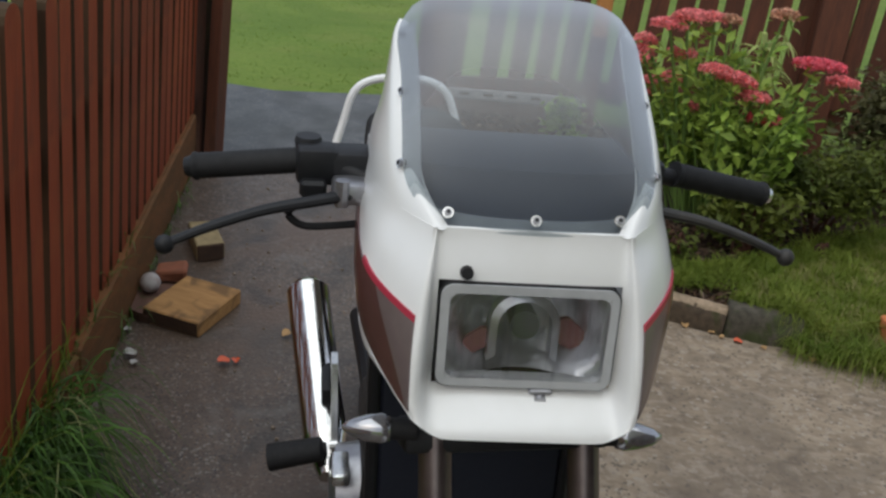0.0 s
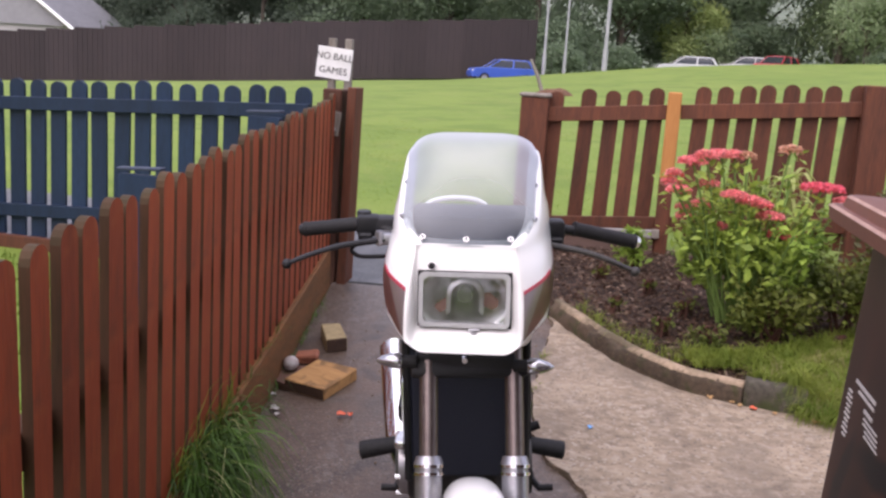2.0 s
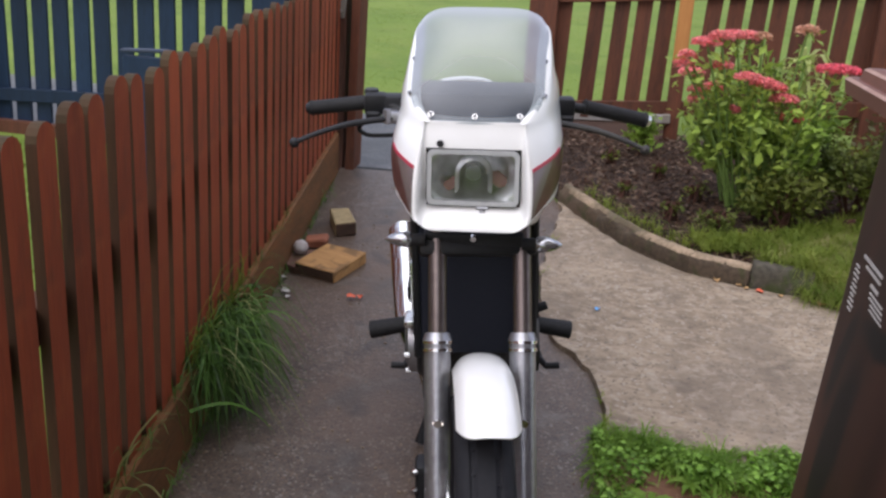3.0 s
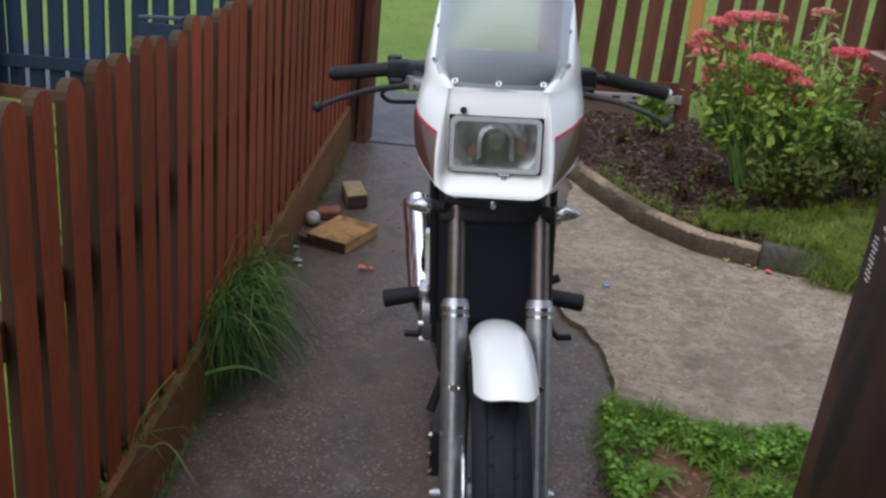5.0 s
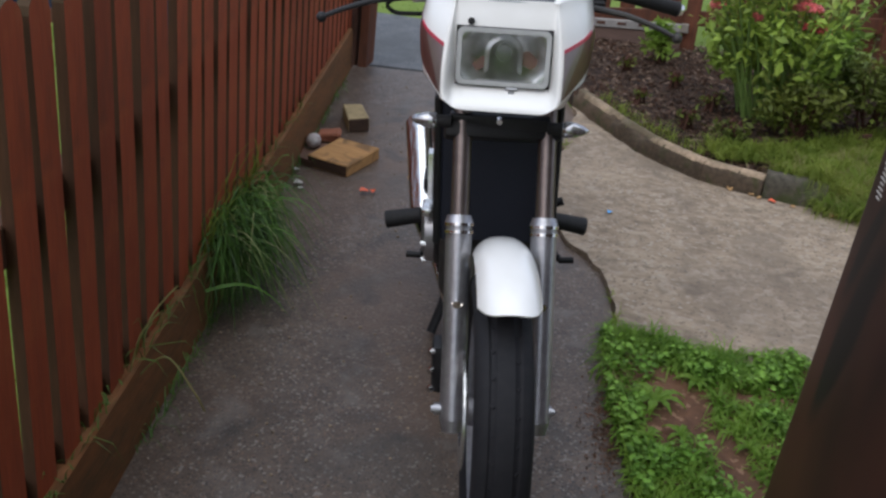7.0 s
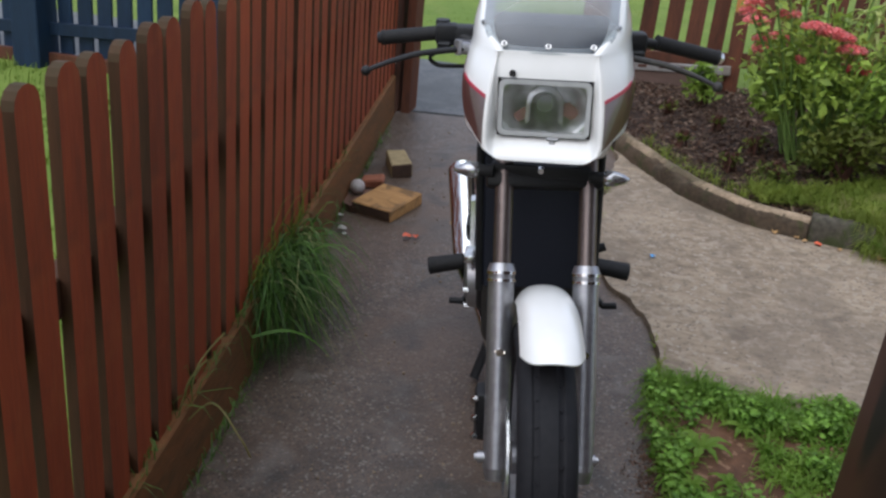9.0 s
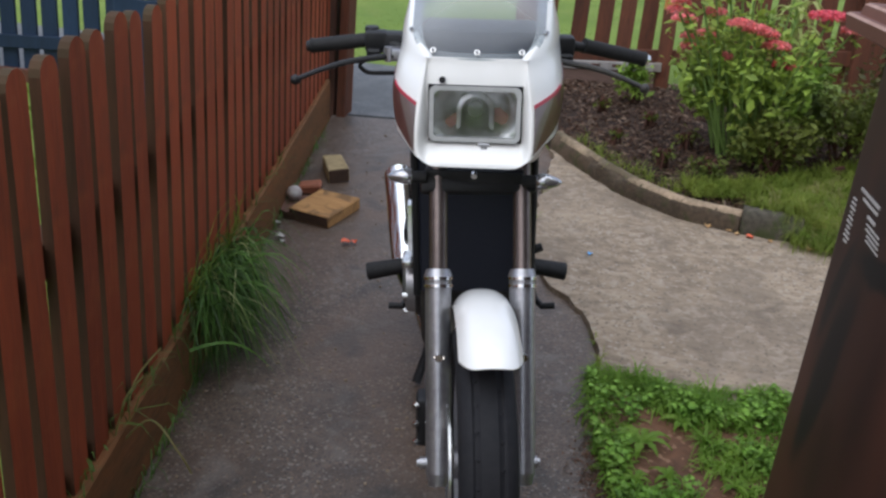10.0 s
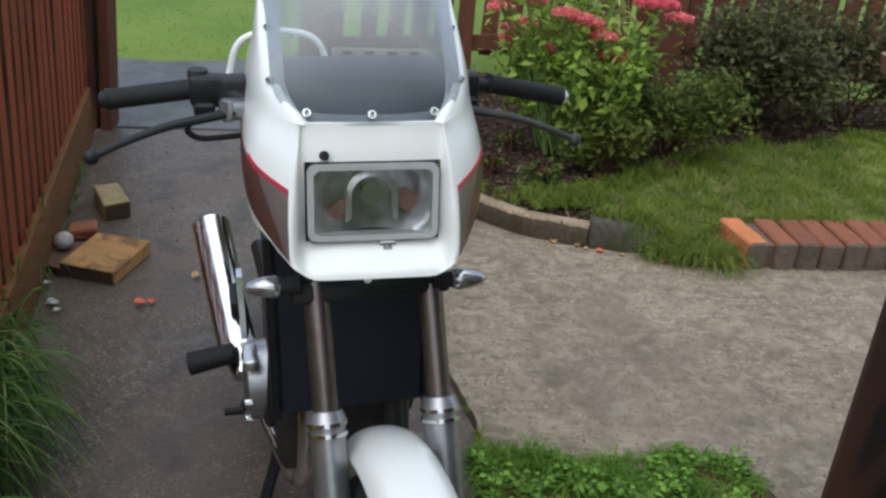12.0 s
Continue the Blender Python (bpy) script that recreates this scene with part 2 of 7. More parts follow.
def streaked(m, centre, half, angle, colour, strength):
    """Lays one long streak of another colour, soft and ragged at its edge, over a material; the plane is the object's y
    and z.
    """
    n, l = m.node_tree.nodes, m.node_tree.links
    b = n["Principled BSDF"]
    src = b.inputs["Base Color"].links[0].from_socket
    tc, warp, add, mp, g = n.new("ShaderNodeTexCoord"), n.new("ShaderNodeTexNoise"), n.new("ShaderNodeVectorMath"), n.new("ShaderNodeMapping"), n.new("ShaderNodeTexGradient")
    warp.inputs["Scale"].default_value, warp.inputs["Detail"].default_value = 9, 3
    l.new(tc.outputs["Object"], warp.inputs["Vector"])
    add.operation = "MULTIPLY_ADD"
    add.inputs[1].default_value = (0.05, 0.05, 0.05)
    l.new(warp.outputs["Color"], add.inputs[0])
    l.new(tc.outputs["Object"], add.inputs[2])
    mp.vector_type = "TEXTURE"
    mp.inputs["Location"].default_value = (-0.265, centre[0] + 0.025, centre[1] + 0.025)
    mp.inputs["Rotation"].default_value = (radians(angle), 0, 0)
    mp.inputs["Scale"].default_value = (0.4, half[0], half[1])
    l.new(add.outputs[0], mp.inputs[0])
    g.gradient_type = "SPHERICAL"
    l.new(mp.outputs[0], g.inputs[0])
    r, mx = n.new("ShaderNodeMapRange"), n.new("ShaderNodeMix")
    r.inputs[1].default_value, r.inputs[2].default_value, r.inputs[4].default_value = 0.05, 0.40, strength
    l.new(g.outputs[1], r.inputs[0])
    mx.data_type = "RGBA"
    mx.inputs[7].default_value = (*colour, 1)
    l.new(r.outputs[0], mx.inputs[0])
    l.new(src, mx.inputs[6])
    l.new(mx.outputs[2], b.inputs["Base Color"])


streaked(BIN_BROWN, (0.03, 0.852), (0.155, 0.030), -10, (0.006, 0.005, 0.005), 0.95)
streaked(BIN_BROWN, (0.215, 0.76), (0.030, 0.13), 20, (0.006, 0.005, 0.005), 0.85)
streaked(BIN_BROWN, (0.16, 0.62), (0.060, 0.22), 12, (0.006, 0.005, 0.005), 0.9)
BIN_LID = mat("brown_lid_plastic", (0.165, 0.064, 0.041), (0.125, 0.050, 0.033), rough=0.55, grain=180, stain=6, bump=0.1, depth=0.001)
BIN_GREY = mat("blue_grey_bin_plastic", (0.09, 0.105, 0.13), (0.07, 0.08, 0.1), rough=0.42, grain=180, stain=6, bump=0.1, depth=0.001)
WHITE_INK = plain("white_print", (0.44, 0.41, 0.38), 0.6)
STEEL = plain("galvanised_steel", (0.55, 0.56, 0.58), 0.35, 1.0)


# ---- mesh helpers ----
def finish(name, bm, material, parent=None, label="", smooth=False):
    me = bpy.data.meshes.new(name)
    bm.to_mesh(me)
    bm.free()
    for m in material if isinstance(material, (list, tuple)) else [material]:
        me.materials.append(m)
    if smooth:
        me.polygons.foreach_set("use_smooth", [True] * len(me.polygons))
        if smooth != "all":
            me.set_sharp_from_angle(angle=radians(35))
    ob = new(name, me)
    if parent:
        ob.parent = parent
    if label:
        ob["label"] = label
    return ob


def part(name, bm, material, parent, label="", smooth=True):
    return finish(name, bm, material, parent, label, smooth)


def empty(name, m, label, category, group="", kind=""):
    ob = new(name)
    ob.matrix_world = m
    ob.empty_display_size = 0.1
    return tagged(ob, label, category, group, kind)


def box(bm, c, s, bevel=0.0, m=None, seg=1):
    r = bmesh.ops.create_cube(bm, size=1, matrix=(m or Matrix()) @ Matrix.Translation(c) @ Matrix.Diagonal((*s, 1)))
    if bevel:
        edges = list({e for v in r["verts"] for e in v.link_edges})
        bmesh.ops.bevel(bm, geom=edges, offset=bevel, segments=seg, affect="EDGES", profile=0.5)
    return bm


def rod(bm, a, b, r0, r1=None, seg=12, caps=True):
    a, b = Vector(a), Vector(b)
    d = b - a
    m = Matrix.Translation((a + b) / 2) @ d.to_track_quat("Z", "Y").to_matrix().to_4x4()
    bmesh.ops.create_cone(bm, cap_ends=caps, segments=seg, radius1=r0, radius2=r0 if r1 is None else r1, depth=d.length, matrix=m)
    return bm


def spline(pts, n=6):
    """Points of a smooth curve through pts."""
    pts = [Vector(p) for p in pts]
    out = []
    for i in range(len(pts) - 1):
        p0, p1, p2, p3 = pts[max(i - 1, 0)], pts[i], pts[i + 1], pts[min(i + 2, len(pts) - 1)]
        for k in range(n):
            t = k / n
            out.append(0.5 * (2 * p1 + (p2 - p0) * t + (2 * p0 - 5 * p1 + 4 * p2 - p3) * t * t + (3 * p1 - p0 - 3 * p2 + p3) * t ** 3))
    return out + [pts[-1]]


def tube(bm, pts, radius, seg=10, flat=1.0):
    """A tube along points; radius a number or one for each point."""
    pts = [Vector(p) for p in pts]
    rings, up = [], Vector((0, 0, 1))
    for i, p in enumerate(pts):
        d = (pts[min(i + 1, len(pts) - 1)] - pts[max(i - 1, 0)]).normalized()
        side = d.cross(up if abs(d.z) < 0.95 else Vector((0, 1, 0))).normalized()
        top = side.cross(d)
        r = radius[i] if isinstance(radius, (list, tuple)) else radius
        rings.append([bm.verts.new(p + r * (math.cos(a) * side + flat * math.sin(a) * top)) for a in (2 * math.pi * k / seg for k in range(seg))])
    for a, b in zip(rings, rings[1:]):
        for k in range(seg):
            bm.faces.new((a[k], a[(k + 1) % seg], b[(k + 1) % seg], b[k]))
    bm.faces.new(list(reversed(rings[0])))
    bm.faces.new(rings[-1])
    return bm


def lathe(bm, profile, m=None, seg=32, start=0.0, turn=2 * math.pi):
    """Turns (radius, height) points round the local x axis."""
    full = abs(turn - 2 * math.pi) < 1e-6
    rings = []
    for k in range(seg if full else seg + 1):
        a = start + turn * k / seg
        rings.append([bm.verts.new((m or Matrix()) @ Vector((h, r * math.sin(a), r * math.cos(a)))) for r, h in profile])
    for i in range(len(rings) if full else len(rings) - 1):
        a, b = rings[i], rings[(i + 1) % len(rings)]
        for k in range(len(profile) - 1):
            bm.faces.new((a[k], b[k], b[k + 1], a[k + 1]))
    bmesh.ops.recalc_face_normals(bm, faces=bm.faces)
    return bm


def skin(bm, rows, close=False):
    """Quads between rows of points."""
    vs = [[bm.verts.new(p) for p in row] for row in rows]
    for a, b in zip(vs, vs[1:]):
        n = len(a)
        for k in range(n if close else n - 1):
            bm.faces.new((a[k], a[(k + 1) % n], b[(k + 1) % n], b[k]))
    return vs


def prism(bm, outline, z0, z1, m=None):
    """An outline in x, y raised from z0 to z1."""
    m = m or Matrix()
    lo = [bm.verts.new(m @ Vector((x, y, z0))) for x, y in outline]
    hi = [bm.verts.new(m @ Vector((x, y, z1))) for x, y in outline]
    bm.faces.new(list(reversed(lo)))
    bm.faces.new(hi)
    n = len(lo)
    for k in range(n):
        bm.faces.new((lo[k], lo[(k + 1) % n], hi[(k + 1) % n], hi[k]))
    return bm


# ---- ground ----
SLOPE = 0.095


def smooth_step(a, b, t):
    t = min(max((t - a) / (b - a), 0), 1)
    return t * t * (3 - 2 * t)


def height(x, y):
    """The lie of the land: a drive that climbs away, then a field that climbs to the right and dips behind its crest."""
    near = SLOPE * (min(max(y, -6), 4.8) - 2.14)
    if y <= 4.8:
        return near
    far = float(np.interp(x, (-60, -29.7, -15, -8, 0, 2, 7.8, 40), (-3.6, -1.14, 0.33, 0.82, 1.85, 2.05, 2.45, 4.0)))
    t = min((y - 4.8) / 34.2, 1)
    return near + (far - near) * t - 0.05 * max(0, min(y - 40, 10.5)) * smooth_step(-15, -4, x)


def inside(x, y, poly):
    hit = False
    for (x0, y0), (x1, y1) in zip(poly, poly[1:] + poly[:1]):
        if (y0 > y) != (y1 > y) and x < x0 + (y - y0) / (y1 - y0) * (x1 - x0):
            hit = not hit
    return hit


def sheet(name, outline, lift, material, label, category, cell=0.08, rough_edge=0.0, thick=0.06, bumps=0.0, kind="structure"):
    """A thin slab over the land inside an outline, with a skirt that goes into the ground."""
    bm = bmesh.new()
    pts = []
    n = len(outline)
    for i in range(n):
        a, b = Vector(outline[i]), Vector(outline[(i + 1) % n])
        steps = max(1, int((b - a).length / cell))
        for k in range(steps):
            p = a.lerp(b, k / steps)
            j = noise.noise(Vector((p.x * 14, p.y * 14, 3))) * rough_edge
            pts.append((p.x + j, p.y + noise.noise(Vector((p.x * 14, p.y * 14, 9))) * rough_edge))
    top = [bm.verts.new((x, y, height(x, y) + lift)) for x, y in pts]
    face = bm.faces.new(top)
    if face.normal.z < 0 or sum((pts[i][0] * pts[(i + 1) % len(pts)][1] - pts[(i + 1) % len(pts)][0] * pts[i][1]) for i in range(len(pts))) < 0:
        face.normal_flip()
    edge = list(face.edges)
    r = bmesh.ops.extrude_edge_only(bm, edges=edge)
    for v in r["geom"]:
        if isinstance(v, bmesh.types.BMVert):
            v.co.z -= thick
    bmesh.ops.triangulate(bm, faces=[face])
    if bumps:
        bmesh.ops.subdivide_edges(bm, edges=[e for e in bm.edges if e.calc_length() > 0.12], cuts=2, use_grid_fill=True)
        low = set(v for v in r["geom"] if isinstance(v, bmesh.types.BMVert))
        for v in bm.verts:
            if v not in low:
                v.co.z += bumps * noise.fractal(Vector((v.co.x * 3, v.co.y * 3, 1)), 1, 2, 4)
    bmesh.ops.recalc_face_normals(bm, faces=bm.faces)
    ob = finish(name, bm, material)
    return tagged(ob, label, category, kind=kind)


bm = bmesh.new()
gx = [-400, -200, -120, -80, -60] + list(np.arange(-48, 49, 3.0)) + [60, 80, 120, 200, 400]
gy = [-60, -20, -6, -3, 0, 3, 4.8, 6, 8, 11] + list(np.arange(14, 83, 3.0)) + [100, 150, 250, 500]
vs = [[bm.verts.new((x, y, height(x, y) - 0.03)) for x in gx] for y in gy]
for a, b in zip(vs, vs[1:]):
    for k in range(len(gx) - 1):
        bm.faces.new((a[k], a[k + 1], b[k + 1], b[k]))
ground = tagged(finish("ground", bm, FIELD, smooth="all"), "mown green field sloping up beyond the garden fences", "ground", kind="structure")

fence_x = lambda y: -0.62 - 0.19 * (y - 0.68)
EDGE = [(0.62, -1.8), (0.56, 0.6), (0.50, 0.99), (0.45, 1.15), (0.39, 1.51), (0.40, 1.58), (0.375, 1.70), (0.325, 1.87), (0.19, 2.02), (0.11, 2.2), (0.04, 2.63), (0.03, 3.28)]
sheet("path", [(fence_x(-2.4) - 0.02, -2.4), (0.62, -2.4)] + EDGE + [(0.0, 3.42), (-0.12, 3.72), (fence_x(3.58) + 0.03, 3.58)], -0.006, ASPHALT, "worn dark asphalt garden path with a broken edge", "path", rough_edge=0.012)
KERB_LINE = [(0.0, 3.41), (0.20, 3.13), (0.40, 2.895), (0.60, 2.745), (0.83, 2.68), (1.06, 2.65)]
sheet("driveway", [(x + 0.004, y) for x, y in EDGE[4:]] + KERB_LINE + [(1.15, 2.61), (1.34, 2.62), (3.6, 2.85), (3.6, -0.6), (1.6, -0.6), (1.3, 1.0), (1.05, 1.5), (0.92, 1.53), (0.69, 1.45), (0.54, 1.47)], 0.012, CONCRETE, "weathered rough concrete slab beside the asphalt path", "driveway", cell=0.03, rough_edge=0.020)
sheet("pavement", [(-9, 3.62), (fence_x(3.6), 3.60), (-0.12, 3.73), (-0.2, 4.3), (-0.42, 4.86), (-1.1, 4.62), (-9, 4.9)], -0.004, PAVEMENT, "grey tarmac pavement crossing behind the gateway", "pavement")
BED = [(x + 0.024, y + 0.030) for x, y in KERB_LINE[:5]] + [(0.95, 2.90), (1.15, 3.12), (1.45, 3.3), (1.75, 3.55), (2.3, 3.9), (3.2, 4.2), (3.2, 4.86), (-0.35, 4.86), (-0.2, 4.3), (-0.1, 3.72)]
bed_dip = lambda y: 0.085 * max(0.0, min(y, 4.8) - 3.85)
bed = sheet("flower_bed", BED, 0.062, SOIL, "dark bark-mulched flower bed behind the kerb", "flower bed", bumps=0.018, thick=0.2)
for v in bed.data.vertices:
    v.co.z -= bed_dip(v.co.y)
GARDEN = [(0.85, 2.76), (1.07, 2.73), (1.15, 2.66), (1.33, 2.765), (3.6, 3.0), (3.6, 4.4), (3.2, 4.2), (2.3, 3.9), (1.75, 3.55), (1.45, 3.3), (1.15, 3.08), (0.95, 2.90)]
sheet("lawn", GARDEN, 0.098, LAWN, "green garden lawn above brick edging", "lawn", bumps=0.012, thick=0.2)
VERGE = [(0.39, 1.51), (0.54, 1.48), (0.69, 1.46), (0.92, 1.54), (1.05, 1.5), (1.3, 1.0), (1.6, -0.6), (1.6, -2.4), (0.62, -2.4), (0.62, -1.8), (0.56, 0.6), (0.50, 0.99), (0.45, 1.15)]
sheet("grass_verge", VERGE, 0.004, EARTH, "bare brown earth of the grass patch beside the path", "verge", bumps=0.008, thick=0.1)



# ---- fences ----
def picket_mesh(w, t, h, tip, material, edge=None):
    """A board with a rounded top; the tip is weathered."""
    bm = bmesh.new()
    n = 7
    prof = [(-w / 2, 0), (-w / 2, h - w / 2)] + [(-w / 2 * math.cos(math.pi * k / n), h - w / 2 + w / 2 * math.sin(math.pi * k / n)) for k in range(1, n)] + [(w / 2, h - w / 2), (w / 2, 0)]
    a = [bm.verts.new((x, -t / 2, z)) for x, z in prof]
    b = [bm.verts.new((x, t / 2, z)) for x, z in prof]
    bm.faces.new(a)
    bm.faces.new(list(reversed(b)))
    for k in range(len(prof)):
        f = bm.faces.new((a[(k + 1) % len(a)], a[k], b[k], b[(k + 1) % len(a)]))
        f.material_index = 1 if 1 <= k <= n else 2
    bmesh.ops.recalc_face_normals(bm, faces=bm.faces)
    me = bpy.data.meshes.new("picket")
    bm.to_mesh(me)
    bm.free()
    me.materials.append(material)
    me.materials.append(tip)
    me.materials.append(edge or material)
    return me


def piece(name, me, parent, m):
    ob = new(name, me)
    ob.parent = parent
    ob.matrix_parent_inverse = parent.matrix_world.inverted()
    ob.matrix_world = m
    return ob


# unseen wall added behind the bins to keep skylight off fence and path
HARL = mat("grey_roughcast_wall", (0.40, 0.37, 0.33), (0.30, 0.27, 0.24), rough=0.95, grain=60, stain=1.2, bump=0.7, depth=0.008)
tagged(finish("wall_east", box(bmesh.new(), (1.75, -1.6, 2.8), (0.3, 4.2, 6.4)), HARL), "unseen grey roughcast wall added behind the bins to cut skylight", "wall", kind="structure")

rng = random.Random(4)
fence_turn = math.degrees(math.atan2(1, -0.19))
red_fence = empty("picket_fence", pose(fence_x(1.3), 1.3, height(0, 1.3)), "red-stained close-set wooden picket fence with mossy rounded tops along the path", "fence", kind="structure")
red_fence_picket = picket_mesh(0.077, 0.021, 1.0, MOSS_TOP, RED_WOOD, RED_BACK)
step = 0.1085
k = 0
y = -1.92
while y < 3.56:
    top = 0.93 + 0.053 * (y - 0.675) + rng.uniform(-0.012, 0.012)
    base = height(0, y) + 0.195
    m = pose(fence_x(y), y, base, rng.uniform(-0.4, 0.4), rng.uniform(-0.6, 0.6), fence_turn + rng.uniform(-1.0, 1.0))
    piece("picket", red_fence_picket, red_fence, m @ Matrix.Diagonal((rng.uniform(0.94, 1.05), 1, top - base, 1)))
    y += step
for zoff in (0.22, 0.70):
    bm = bmesh.new()
    a, b = Vector((fence_x(-2) - 0.031, -2, height(0, -2) + zoff)), Vector((fence_x(3.55) - 0.031, 3.55, height(0, 3.55) + zoff))
    d = b - a
    box(bm, (0, 0, 0), (0.04, d.length, 0.075), 0.003, Matrix.Translation((a + b) / 2) @ d.to_track_quat("Y", "Z").to_matrix().to_4x4())
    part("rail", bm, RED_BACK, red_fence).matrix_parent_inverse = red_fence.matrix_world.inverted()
# gravel board along the foot, in three lengths
for y0, y1 in ((-2.0, -0.1), (-0.09, 1.78), (1.79, 3.5)):
    bm = bmesh.new()
    a, b = Vector((fence_x(y0) + 0.006, y0, height(0, y0) + 0.095)), Vector((fence_x(y1) + 0.006, y1, height(0, y1) + 0.095))
    d = b - a
    box(bm, (0, 0, 0), (0.044, d.length, 0.21), 0.006, Matrix.Translation((a + b) / 2) @ d.to_track_quat("Y", "Z").to_matrix().to_4x4())
    ob = part("gravel_board", bm, GRAVEL_BOARD, red_fence)
    ob.matrix_parent_inverse = red_fence.matrix_world.inverted()

# end post of the red fence, with a board and a worn latch
end_post = empty("gate_post", pose(-1.18, 3.62, height(0, 3.62)), "dark weathered gate post with a red board and a steel latch", "post")
bm = box(bmesh.new(), (0, 0, 0.47), (0.10, 0.10, 1.0), 0.006)
part("post", bm, DARK_WOOD, end_post)
# red board in the darker brown wood, which puts its shade into the colour
bm = box(bmesh.new(), (0.088, 0.0, 0.485), (0.045, 0.12, 1.0), 0.004, pose(0, 0, 0, 0, 1.0, 0))
part("board", bm, BROWN_WOOD, end_post, "red upright board with its shade put into the brown")
bm = bmesh.new()
box(bm, (0, 0, 0), (0.040, 0.014, 0.12), 0.003, pose(0.030, -0.058, 0.80, 0, 8, 0))
part("latch_plate", bm, GREY_WOOD, end_post, "worn grey latch plate")
bm = rod(bmesh.new(), (-0.05, -0.075, 0.735), (0.03, -0.072, 0.775), 0.008)
rod(bm, (-0.05, -0.075, 0.722), (-0.05, -0.075, 0.755), 0.011)
part("latch_bolt", bm, STEEL, end_post, "steel latch bolt")


def straight_fence(name, x0, x1, y, n, w, base, top, tilt, mats, rails, label, at=None):
    """Upright pickets between x0 and x1 at y, evenly or at given places, with rails on the far or near side."""
    ob = empty(name, pose((x0 + x1) / 2, y, base(0.5 * (x0 + x1))), label, "fence", kind="structure")
    inv = ob.matrix_world.inverted()
    me = picket_mesh(w, 0.02, 1.0, mats[1], mats[0])
    for x in at or [x0 + (x1 - x0) * (k + 0.5) / n for k in range(n)]:
        b, t = base(x) + 0.05, top(x)
        piece("picket", me, ob, pose(x, y, b, rng.uniform(-0.5, 0.5), tilt + rng.uniform(-0.8, 0.8), rng.uniform(-2, 2)) @ Matrix.Diagonal((1, 1, t - b + rng.uniform(-0.008, 0.008), 1)))
    for f, off, hgt in rails:
        bm = bmesh.new()
        a, b = Vector((x0, y + off, f(x0))), Vector((x1, y + off, f(x1)))
        d = b - a
        box(bm, (0, 0, 0), (d.length, 0.035, hgt), 0.003, Matrix.Translation((a + b) / 2) @ d.to_track_quat("X", "Z").to_matrix().to_4x4())
        part("rail", bm, mats[0], ob).matrix_parent_inverse = inv
    return ob


blue_top = lambda x: 1.114 + 0.0442 * (x + 1.391)
straight_fence("picket_fence", -4.142, -1.315, 3.66, 22, 0.088, lambda x: height(x, 3.66) - 0.02, blue_top, 0.5, (BLUE_WOOD, BLUE_WOOD),
               ((lambda x: blue_top(x) - 0.128, -0.03, 0.072), (lambda x: blue_top(x) - 0.72, -0.03, 0.07)), "navy blue painted picket fence with rounded tops")
bm = box(bmesh.new(), (-2.75, 3.61, height(-2.7, 3.61) - 0.01), (2.9, 0.04, 0.10), 0.004)
tagged(finish("foot_board", bm, BROWN_WOOD), "low brown timber along the foot of the blue fence", "board")
brown_top = lambda x: 1.183 + 0.086 * (x - 0.09)
BROWN_RAILS = ((lambda x: brown_top(x) - 0.141, -0.03, 0.085), (lambda x: brown_top(x) - 0.80, -0.03, 0.085))
straight_fence("picket_fence", -0.26, 0.44, 4.83, 5, 0.088, lambda x: height(x, 4.8) + 0.07, brown_top, 1.9, (BROWN_WOOD, MOSS_TOP), BROWN_RAILS,
               "brown wooden picket fence panel beside the gateway", (-0.236, -0.053, 0.092, 0.2215, 0.348))
straight_fence("picket_fence", 0.51, 1.49, 4.83, 8, 0.088, lambda x: height(x, 4.8) + 0.05, brown_top, 1.9, (BROWN_WOOD, MOSS_TOP), BROWN_RAILS,
               "brown wooden picket fence panel behind the flower bed", (0.60, 0.724, 0.849, 0.966, 1.086, 1.206, 1.315, 1.428))
straight_fence("picket_fence", 1.65, 4.2, 4.83, 21, 0.088, lambda x: height(x, 4.8) + 0.05, brown_top, 1.9, (BROWN_WOOD, MOSS_TOP), BROWN_RAILS,
               "long brown wooden picket fence panel along the garden")


def square_post(x, y, w, top, material, label, cap=None):
    ob = empty("fence_post", pose(x, y, height(x, y) - 0.05), label, "post", group="fence posts")
    h = top - height(x, y) + 0.05
    part("shaft", box(bmesh.new(), (0, 0, h / 2), (w, w, h), 0.006), material, ob)
    if cap:
        part("cap", box(bmesh.new(), (0, 0, h + 0.012), (w + 0.02, w + 0.02, 0.024), 0.008), cap, ob, "weathered post cap")
    return ob


square_post(-0.336, 4.82, 0.165, 1.108, BROWN_WOOD, "thick brown gate post with a pale sawn top", GREY_WOOD)
slim_post = square_post(0.471, 4.79, 0.078, 1.19, NEW_WOOD, "slim unstained yellow fence post with a dark stained foot")
part("stained_foot", box(bmesh.new(), (0, 0, 0.24), (0.083, 0.083, 0.50), 0.004), BROWN_WOOD, slim_post, "dark brown stained foot")
square_post(1.565, 4.80, 0.16, 1.295, BROWN_WOOD, "thick brown fence post between two panels")
square_post(-3.345, 3.60, 0.18, 1.12, BLUE_WOOD, "broad navy blue painted fence post")
bm = box(bmesh.new(), (0.09, 4.785, 0.27), (0.69, 0.03, 0.17), 0.004)
tagged(finish("kick_board", bm, BROWN_WOOD), "broad brown board along the foot of the fence", "board")

